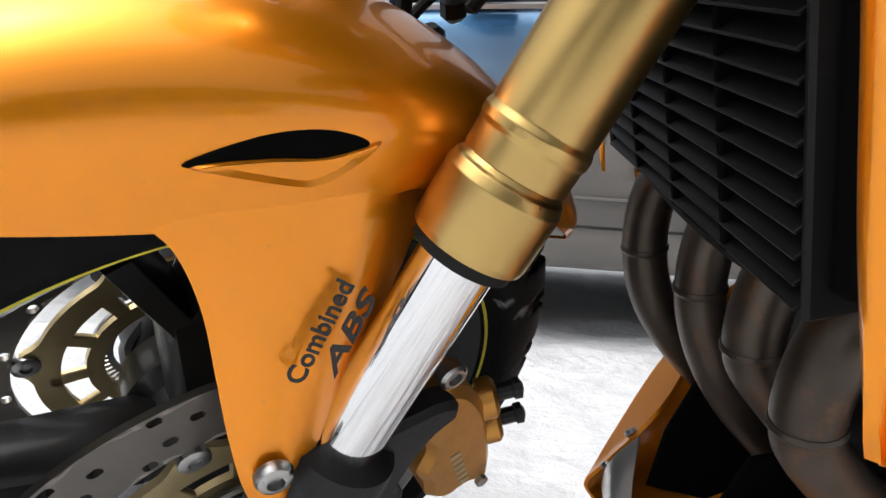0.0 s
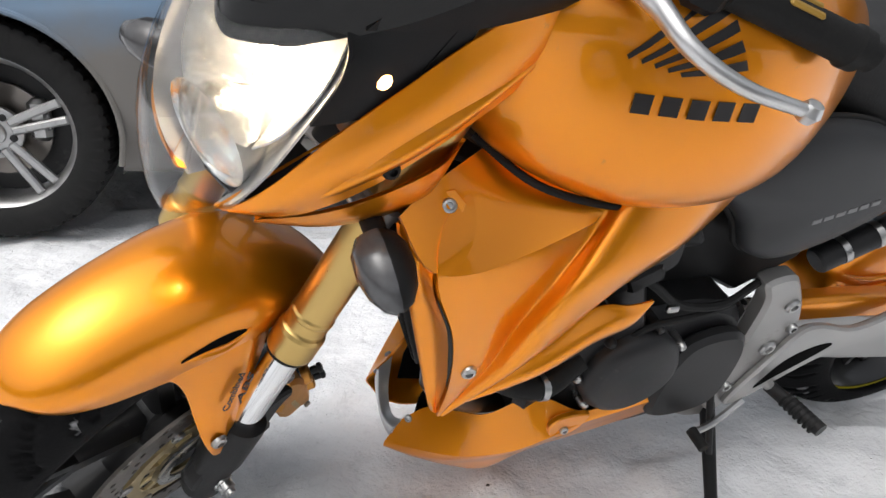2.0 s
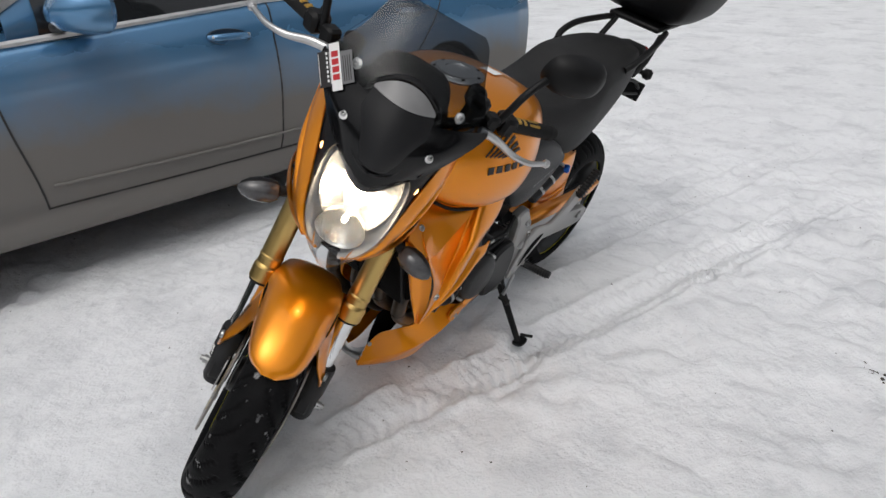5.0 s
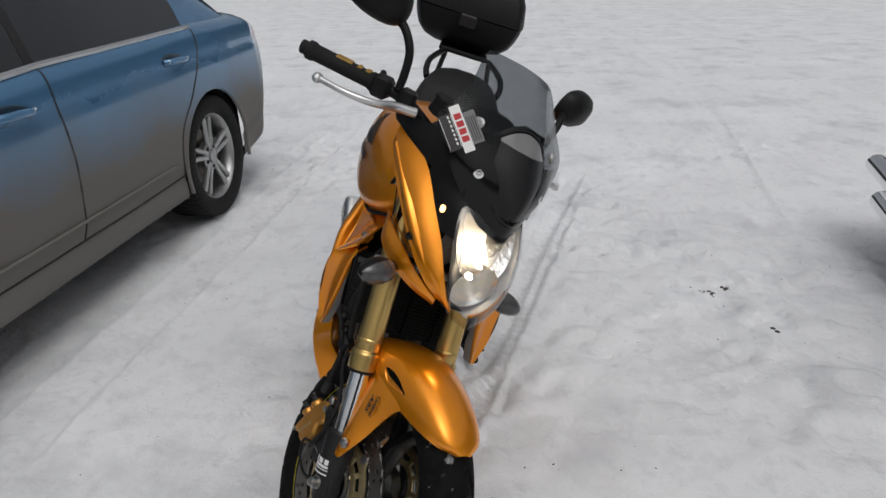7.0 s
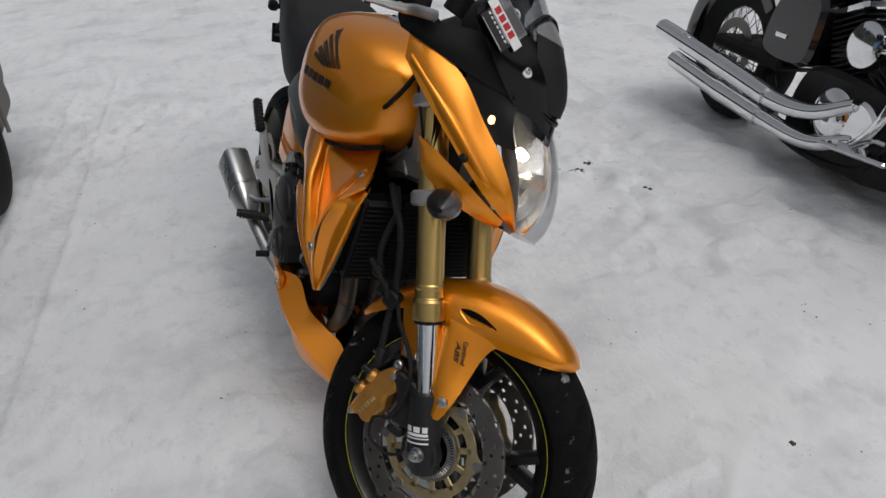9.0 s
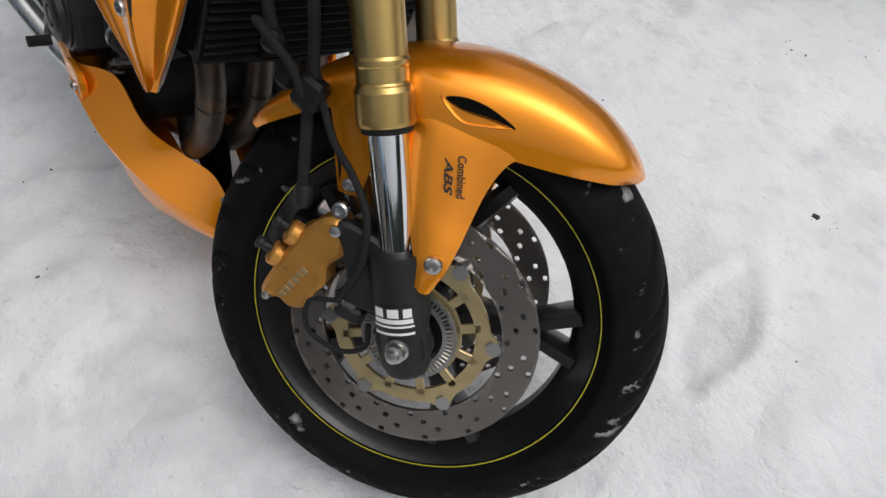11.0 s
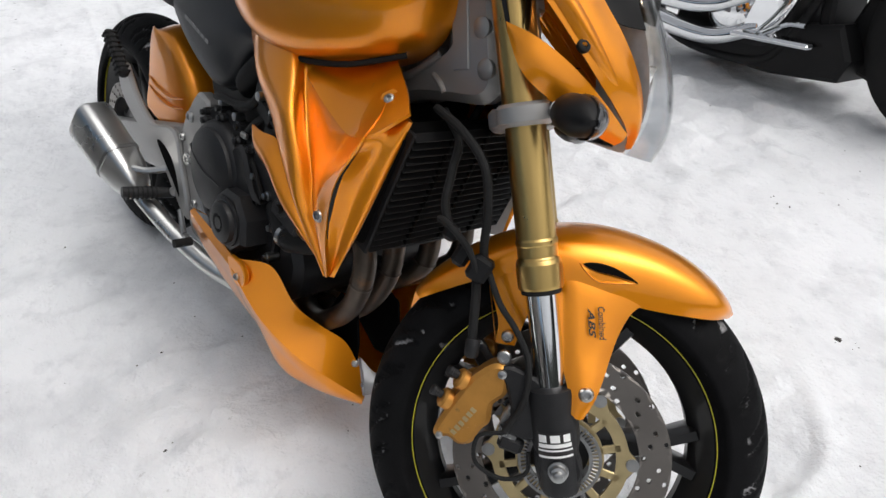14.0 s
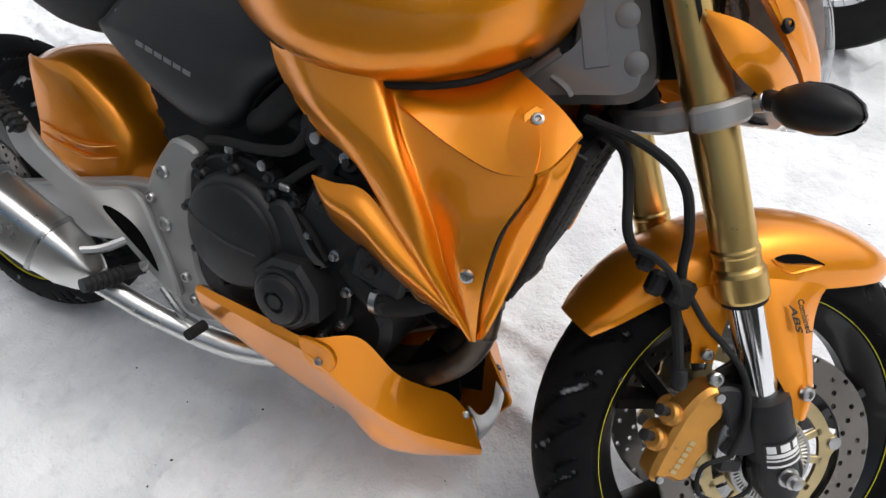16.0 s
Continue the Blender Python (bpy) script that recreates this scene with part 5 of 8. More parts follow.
# ---- tank, panels and seat ----
def tank():
    st = [(1.122, 0.805, 0.880, 0.060), (1.102, 0.770, 0.912, 0.115), (1.062, 0.738, 0.942, 0.162), (1.000, 0.712, 0.964, 0.196), (0.930, 0.697, 0.974, 0.214), (0.850, 0.700, 0.976, 0.222),
          (0.775, 0.715, 0.966, 0.204), (0.710, 0.738, 0.944, 0.168), (0.650, 0.772, 0.912, 0.126), (0.600, 0.810, 0.882, 0.082), (0.578, 0.838, 0.862, 0.040)]
    rings = []
    for x, zb, zt, w in st:
        h = zt - zb
        half = [(0.0, 0.0), (0.45, 0.0), (0.74, 0.02), (0.92, 0.10), (0.995, 0.26), (1.0, 0.46), (0.95, 0.68), (0.84, 0.85), (0.64, 0.945), (0.34, 0.988), (0.0, 1.0)]
        ring = [(x, w * a, zb + h * b) for a, b in half] + [(x, -w * a, zb + h * b) for a, b in half[-2:0:-1]]
        rings.append(ring_spline(ring, 60))
    r = np.array(rings)
    dense = np.stack([spline(r[:, j], 50) for j in range(60)], 1)
    t = part("fuel_tank", Geo().loft(dense), ORANGE, bike, "glossy orange fuel tank", sharp=50)
    lip = tube([(1.085, 0.098, 0.752), (1.03, 0.150, 0.724), (0.95, 0.172, 0.708), (0.87, 0.178, 0.708), (0.80, 0.168, 0.719), (0.74, 0.152, 0.735), (0.68, 0.126, 0.762)], 0.0045, 10)
    both("tank_trim", lip, RUBBER, t, "black rubber trim under the tank")
    cap = lathe([(0.066, 0.0), (0.066, 0.004), (0.060, 0.007), (0.048, 0.0075), (0.047, 0.011), (0.030, 0.013), (0.028, 0.010), (0.001, 0.010)], (0.905, 0, 0.972), (0.02, 0, 1), 48)
    c = part("filler_cap", cap, LEVER, t, "silver round filler cap")
    for k in range(7):
        a = 2 * math.pi * k / 7
        part("cap_screw", bolt_geo(0.0045, 0.003), CASTING, c, "", Matrix.Translation((0.905 + 0.055 * math.cos(a), 0.055 * math.sin(a), 0.979)))
    part("tank_label", block((0.035, 0.045, 0.0006), 0.0002), WHITE, t, "white label on the tank", Matrix.Translation((0.805, 0.03, 0.9735)) @ Matrix.Rotation(radians(-7), 4, "Y"))
    # maker's emblem: a wing of dark bars and a row of bars for the name
    for s in (-1, 1):
        for k in range(5):
            q0, q1 = V(1.004 - 0.012 * k, 0.876 - 0.0022 * k), V(0.926 - 0.007 * k, 0.938 - 0.0145 * k)
            pts = []
            for a, b, wd in ((0.0, 0, -1), (1.0, 0, -1), (1.0, 0, 1), (0.0, 0, 1)):
                q = q0 + (q1 - q0) * a
                pts.append((q[0] + (0.0009 + 0.0014 * a) * wd, q[1] + (0.0016 + 0.0024 * a) * wd))
            tank_decal(t, pts, s, "wing_bar")
        for k in range(5):
            x0 = 0.992 - 0.0255 * k
            tank_decal(t, [(x0, 0.831), (x0 - 0.017, 0.831), (x0 - 0.018, 0.848), (x0 - 0.001, 0.848)], s, "name_bar")


def tank_side(x, z):
    """Half width of the tank's flank, to lay decals on."""
    st = [(1.122, 0.805, 0.880, 0.060), (1.102, 0.770, 0.912, 0.115), (1.062, 0.738, 0.942, 0.162), (1.000, 0.712, 0.964, 0.196), (0.930, 0.697, 0.974, 0.214), (0.850, 0.700, 0.976, 0.222)][::-1]
    xs = [a[0] for a in st]
    zb, zt, w = (np.interp(x, xs, [a[i] for a in st]) for i in (1, 2, 3))
    f = (z - zb) / (zt - zb)
    return w * np.interp(f, [0, 0.02, 0.10, 0.26, 0.46, 0.68, 0.85, 0.945, 1], [0.45, 0.74, 0.92, 0.995, 1.0, 0.95, 0.84, 0.64, 0])


def tank_decal(parent, pts, s, name):
    p = np.array(pts)
    n = 6
    g = np.zeros((n, n, 3))
    for i in range(n):
        for j in range(n):
            u, v = i / (n - 1), j / (n - 1)
            q = (1 - u) * (1 - v) * p[0] + u * (1 - v) * p[1] + u * v * p[2] + (1 - u) * v * p[3]
            g[i, j] = (q[0], s * (tank_side(q[0], q[1]) + 0.0045), q[1])
    part(name, shell(g, 0.001), DECAL, parent)


tank()


def shroud():
    # columns: rear edge, bulge, ridge, valley, panel, mesh line
    rows = [
        [(0.752, 0.152, 0.730), (0.840, 0.180, 0.717), (0.925, 0.182, 0.713), (0.945, 0.160, 0.704), (1.000, 0.122, 0.714), (1.035, 0.102, 0.724)],
        [(0.794, 0.160, 0.672), (0.870, 0.196, 0.670), (0.955, 0.197, 0.672), (0.972, 0.172, 0.655), (1.060, 0.160, 0.672), (1.120, 0.150, 0.694)],
        [(0.862, 0.180, 0.632), (0.925, 0.204, 0.630), (0.985, 0.212, 0.632), (1.003, 0.184, 0.612), (1.080, 0.184, 0.630), (1.142, 0.199, 0.650)],
        [(0.940, 0.190, 0.610), (0.962, 0.208, 0.588), (1.015, 0.216, 0.580), (1.033, 0.192, 0.560), (1.074, 0.203, 0.570), (1.120, 0.214, 0.585)],
        [(1.000, 0.200, 0.535), (1.015, 0.210, 0.527), (1.042, 0.217, 0.520), (1.060, 0.200, 0.510), (1.084, 0.211, 0.515), (1.110, 0.212, 0.510)],
        [(1.098, 0.196, 0.432), (1.100, 0.198, 0.431), (1.102, 0.199, 0.430), (1.104, 0.197, 0.430), (1.106, 0.198, 0.430), (1.108, 0.198, 0.431)]]
    g = surface(rows, 60, 70)
    edge = [(1.062, 0.086, 0.735), (1.170, 0.146, 0.693), (1.164, 0.157, 0.652), (1.149, 0.168, 0.584), (1.133, 0.179, 0.514), (1.112, 0.195, 0.432)]
    flank = surface([[r[-1], tuple((V(*r[-1]) * 0.5 + V(*e) * 0.5) + V(-0.004, -0.004, 0)), e, tuple(V(*e) + V(-0.030, -0.016, 0.0))] for r, e in zip(rows[1:], edge[1:])], 44, 22)[2:]
    claw = surface([[(0.857, 0.197, 0.580), (0.858, 0.198, 0.577), (0.858, 0.196, 0.574)], [(0.890, 0.200, 0.580), (0.885, 0.208, 0.555), (0.868, 0.172, 0.515)],
                    [(0.935, 0.196, 0.580), (0.935, 0.216, 0.545), (0.920, 0.168, 0.482)], [(0.990, 0.206, 0.545), (0.995, 0.222, 0.510), (0.975, 0.180, 0.465)],
                    [(1.045, 0.209, 0.500), (1.050, 0.217, 0.480), (1.035, 0.190, 0.450)], [(1.098, 0.197, 0.436), (1.099, 0.197, 0.434), (1.097, 0.194, 0.430)]], 40, 14)
    upper = surface([[(0.950, 0.164, 0.693), (1.000, 0.129, 0.708), (1.035, 0.109, 0.722), (1.050, 0.100, 0.731), (1.062, 0.092, 0.739)],
                     [(0.954, 0.166, 0.689), (1.020, 0.151, 0.686), (1.080, 0.143, 0.694), (1.112, 0.134, 0.705), (1.132, 0.127, 0.715)],
                     [(0.960, 0.171, 0.684), (1.030, 0.176, 0.656), (1.098, 0.186, 0.643), (1.150, 0.192, 0.660), (1.172, 0.152, 0.695)]], 26, 40)
    seam = [tuple(p + V(0.0012, 0.0004, 0)) for p in flank[12:33, 0]]
    thick = [0.0025 * min(1, k / 9, (len(seam) - 1 - k) / 7) + 0.0004 for k in range(len(seam))]
    lower = [tuple(V(*e) + V(-0.0012, -0.0035, 0)) for e in edge[2:]]
    lining = surface([[e, tuple(V(*e) + V(-0.024, -0.015, -0.004))] for e in lower], 30, 8)
    for s in (-1, 1):
        def panel(name, g2, thick, mat, parent, label, sharp=50):
            a = shell(g2, thick)
            if s < 0:
                a.mirror_y()
            return part(name, a, mat, parent, label, sharp=sharp)
        sh = panel("radiator_shroud", g, 0.004, ORANGE, bike, "orange radiator shroud")
        panel("shroud_claw", claw, 0.004, ORANGE, sh, "orange lower claw of the shroud")
        panel("shroud_upper", upper, 0.005, ORANGE, sh, "raised upper panel of the shroud")
        panel("shroud_flank", flank, 0.003, ORANGE, sh, "orange front flank of the shroud")
        panel("flank_lining", lining, 0.002, PALE, sh, "pale strip along the inner edge of the shroud")
        part("mesh_insert", tube([(x, s * y, z) for x, y, z in seam], thick, 10, len(seam)), MESH, sh, "black mesh insert")
        part("bolt_boss", lathe([(0.019, -0.010), (0.018, 0.0018), (0.0165, 0.0026), (0.001, 0.0026)], (1.118, s * 0.1430, 0.6985), (0.25, s, 0.75), 6), ORANGE, sh, "raised bolt boss", sharp=20)
        bolt(bike, (1.1185, s * 0.1450, 0.7000), (0.25, s, 0.75), STEEL, 0.0085, 0.006)
        bolt(bike, (1.090, s * 0.2155, 0.525), (0.15, s, 0), STEEL, 0.0095, 0.006)
        # small signature: short slanted strokes
        flat = g.reshape(-1, 3)
        for k in range(6):
            x, z, hgt = 1.050 + 0.0062 * k, 0.634 - 0.0032 * k, (0.012 if k == 0 else 0.006)
            y0 = float(flat[np.argmin(np.hypot(flat[:, 0] - x, flat[:, 2] - (z - 0.003))), 1])
            q = [(x, z), (x + 0.0014, z - 0.0005), (x + 0.0034, z - hgt), (x + 0.0020, z - hgt)]
            part("signature_stroke", slab(q, s * (y0 - 0.003), s * (y0 + 0.0012), 0.0002), DECAL, sh)


shroud()


def belly():
    # lines along the pan: inner lip, crease, flank, lower flank, underside
    rows = [
        [(0.640, 0.186, 0.330), (0.700, 0.194, 0.334), (0.790, 0.204, 0.338), (0.868, 0.214, 0.342), (0.930, 0.182, 0.350), (0.985, 0.166, 0.302), (1.014, 0.128, 0.264), (1.046, 0.094, 0.238), (1.080, 0.080, 0.200)],
        [(0.640, 0.192, 0.327), (0.700, 0.202, 0.327), (0.790, 0.214, 0.328), (0.868, 0.224, 0.330), (0.912, 0.226, 0.312), (0.965, 0.214, 0.272), (1.020, 0.178, 0.222), (1.070, 0.128, 0.182), (1.108, 0.086, 0.152)],
        [(0.644, 0.190, 0.308), (0.702, 0.197, 0.302), (0.790, 0.203, 0.294), (0.868, 0.207, 0.282), (0.914, 0.206, 0.262), (0.968, 0.194, 0.228), (1.020, 0.164, 0.190), (1.068, 0.124, 0.160), (1.109, 0.085, 0.144)],
        [(0.650, 0.184, 0.290), (0.708, 0.186, 0.268), (0.790, 0.180, 0.236), (0.868, 0.172, 0.208), (0.916, 0.164, 0.188), (0.968, 0.164, 0.156), (1.018, 0.136, 0.139), (1.062, 0.108, 0.135), (1.104, 0.082, 0.138)],
        [(0.656, 0.172, 0.282), (0.712, 0.162, 0.250), (0.790, 0.144, 0.206), (0.868, 0.126, 0.172), (0.918, 0.116, 0.152), (0.968, 0.108, 0.126), (1.015, 0.092, 0.116), (1.056, 0.078, 0.120), (1.094, 0.070, 0.130)],
        [(0.672, 0.090, 0.271), (0.722, 0.084, 0.233), (0.790, 0.076, 0.184), (0.868, 0.066, 0.148), (0.918, 0.060, 0.130), (0.968, 0.054, 0.116), (1.012, 0.050, 0.108), (1.050, 0.050, 0.113), (1.080, 0.056, 0.126)]]
    upper, lower = surface(rows[:2], 8, 70), surface(rows[1:], 30, 70)
    g = np.vstack([upper, lower[1:]])
    for s in (-1, 1):
        # the halves meet right of the bike's middle plane
        off = -0.040 if s > 0 else 0.0
        a = shell(g + V(0, off, 0), 0.004)
        if s < 0:
            a.mirror_y()
        b = part("belly_pan", a, ORANGE, bike, "orange belly pan half", sharp=28)
        for p, d in (((0.898, 0.2290, 0.324), (0.1, 1, 0.2)), ((1.076, 0.0880, 0.208), (0.5, 0.8, 0.6)), ((1.094, 0.0840, 0.172), (0.5, 0.8, 0.5))):
            bolt(bike, (p[0], s * p[1] + off, p[2]), (d[0], s * d[1], d[2]), STEEL, 0.0065, 0.005)
        pad = slab([(0.862, 0.348), (0.905, 0.351), (0.922, 0.336), (0.918, 0.314), (0.900, 0.306), (0.874, 0.318)], s * 0.2185 + off, s * 0.2285 + off, 0.002, 24)
        part("bolt_pad", pad, ORANGE, b, "raised bolt pad")
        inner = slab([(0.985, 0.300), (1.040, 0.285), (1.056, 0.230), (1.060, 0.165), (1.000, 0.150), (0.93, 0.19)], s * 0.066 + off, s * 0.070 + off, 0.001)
        part("inner_baffle", inner, SHADEBLACK, b, "black inner baffle")
    plate = surface([[(1.074, -0.076, 0.216), (1.084, -0.045, 0.178), (1.088, -0.015, 0.164), (1.088, 0.012, 0.170), (1.080, 0.036, 0.190)],
                     [(1.096, -0.078, 0.182), (1.100, -0.045, 0.164), (1.102, -0.015, 0.154), (1.101, 0.012, 0.156), (1.098, 0.038, 0.166)],
                     [(1.098, -0.074, 0.148), (1.101, -0.045, 0.142), (1.102, -0.015, 0.138), (1.100, 0.012, 0.138), (1.096, 0.034, 0.142)],
                     [(1.078, -0.066, 0.130), (1.080, -0.045, 0.126), (1.080, -0.015, 0.124), (1.080, 0.012, 0.124), (1.076, 0.026, 0.128)]], 16, 16)
    part("front_plate", shell(plate, 0.002), LEVER, bike, "plain aluminium front plate")


belly()


def seat():
    # stations: x, top z, side z, bottom z, half width at the top, half width at the side
    st = [(0.655, 0.868, 0.840, 0.790, 0.060, 0.098), (0.600, 0.868, 0.832, 0.762, 0.075, 0.118), (0.520, 0.862, 0.828, 0.735, 0.095, 0.140), (0.430, 0.866, 0.828, 0.672, 0.112, 0.155), (0.350, 0.888, 0.842, 0.664, 0.118, 0.158),
          (0.280, 0.918, 0.872, 0.676, 0.116, 0.152), (0.200, 0.930, 0.888, 0.704, 0.108, 0.144), (0.100, 0.935, 0.898, 0.742, 0.096, 0.130), (0.000, 0.932, 0.900, 0.785, 0.080, 0.108), (-0.080, 0.922, 0.895, 0.815, 0.058, 0.082), (-0.130, 0.905, 0.885, 0.840, 0.03, 0.045)]
    rings = []
    for x, zt, zs, zb, a, b in st:
        half = [(0, zb), (b * 0.7, zb), (b * 0.93, zb + 0.2 * (zs - zb)), (b, zb + 0.6 * (zs - zb)), (b * 0.98, zs - 0.01), ((a + b) / 2, zs + 0.5 * (zt - zs)), (a, zt - 0.008), (a * 0.5, zt), (0, zt)]
        ring = [(x, y, z) for y, z in half] + [(x, -y, z) for y, z in half[-2:0:-1]]
        rings.append(ring_spline(ring, 48))
    r = np.array(rings)
    dense = np.stack([spline(r[:, j], 60) for j in range(48)], 1)
    part("seat", Geo().loft(dense), VINYL, bike, "dark grey vinyl double seat", sharp=60)
    tail = [(0.02, 0.790, 0.10, 0.86), (-0.06, 0.805, 0.090, 0.885), (-0.15, 0.825, 0.075, 0.898), (-0.22, 0.842, 0.055, 0.895), (-0.245, 0.855, 0.03, 0.885)]
    rings = [ring_spline([(x, -w, (zb + zt) / 2), (x, -w * 0.8, zt - 0.005), (x, 0, zt), (x, w * 0.8, zt - 0.005), (x, w, (zb + zt) / 2), (x, w * 0.6, zb), (x, -w * 0.6, zb)], 32) for x, zb, w, zt in tail]
    part("tail_unit", Geo().loft(rings), BLACK, bike, "black tail unit")
    for s in (-1, 1):
        g = tube([(0.16, s * 0.128, 0.905), (0.12, s * 0.138, 0.925), (0.03, s * 0.136, 0.945), (-0.10, s * 0.115, 0.955), (-0.22, s * 0.09, 0.960)], 0.011, 12)
        part("rack_rail", g, BLACK, bike, "black luggage rack rail")
        part("rack_strut", tube([(-0.02, s * 0.10, 0.845), (-0.10, s * 0.10, 0.88), (-0.18, s * 0.09, 0.955)], 0.010, 10), BLACK, bike, "black rack strut")
    part("rack_plate", block((0.24, 0.20, 0.018), 0.006, Matrix.Translation((-0.29, -0.02, 0.968))), BLACK, bike, "black rack plate")
    # number-plate holder
    for s in (-1, 1):
        part("plate_arm", tube([(-0.06, s * 0.035, 0.800), (-0.16, s * 0.04, 0.775), (-0.25, s * 0.045, 0.755), (-0.315, s * 0.05, 0.715)], 0.007, 8), BLACK, bike, "black plate arm")
        part("plate_arm", tube([(-0.10, s * 0.035, 0.735), (-0.20, s * 0.045, 0.715), (-0.325, s * 0.05, 0.690)], 0.006, 8), BLACK, bike, "black plate arm")
        part("plate_rib", tube([(-0.08, s * 0.035, 0.795), (-0.11, s * 0.036, 0.760), (-0.105, s * 0.036, 0.735)], 0.007, 8), BLACK, bike)
    part("plate_holder", block((0.010, 0.125, 0.072), 0.004, Matrix.Translation((-0.335, 0, 0.695)) @ Matrix.Rotation(radians(-22), 4, "Y")), BLACK, bike, "black number plate holder")
    for s in (-1, 1):
        part("rear_signal", lathe([(0.008, 0), (0.009, 0.03), (0.018, 0.036), (0.020, 0.055), (0.012, 0.066)], (-0.20, s * 0.045, 0.81), (-0.2, s, 0), 16), BLACK, bike, "black rear turn signal")
    part("tail_lamp", block((0.02, 0.09, 0.03), 0.006, Matrix.Translation((-0.246, 0, 0.872))), TAIL, bike, "red tail lamp")


seat()


def top_box():
    m = BIKE @ Matrix.Translation((-0.36, -0.038, 0.978))
    box = thing("top_box", "large black plastic motorcycle top box on a rack", "top box", m)

    def layer(z, x0, x1, w):
        return ring_spline([(x1, -w * 0.62, z), (x1 - 0.03, -w * 0.92, z), ((x0 + x1) / 2, -w, z), (x0 + 0.03, -w * 0.9, z), (x0, -w * 0.6, z), (x0, w * 0.6, z), (x0 + 0.03, w * 0.9, z), ((x0 + x1) / 2, w, z), (x1 - 0.03, w * 0.92, z), (x1, w * 0.62, z)], 60)
    low = [layer(z, a, b, w) for z, a, b, w in ((0.0, -0.11, 0.09, 0.095), (0.006, -0.145, 0.125, 0.130), (0.022, -0.180, 0.160, 0.168), (0.05, -0.206, 0.186, 0.196), (0.085, -0.219, 0.199, 0.212), (0.120, -0.227, 0.207, 0.221), (0.135, -0.228, 0.208, 0.222))]
    part("body", Geo().loft(low), BLACK, box, "black lower shell")
    up = [layer(z, a, b, w) for z, a, b, w in ((0.139, -0.232, 0.212, 0.226), (0.155, -0.232, 0.210, 0.225), (0.22, -0.222, 0.195, 0.212), (0.275, -0.195, 0.165, 0.182), (0.305, -0.13, 0.11, 0.125), (0.312, -0.05, 0.04, 0.05))]
    part("lid", Geo().loft(up), BLACK, box, "black domed lid")
    part("latch", block((0.02, 0.07, 0.05), 0.006, Matrix.Translation((0.212, 0, 0.115))), CASTING, box, "dark latch")


top_box()


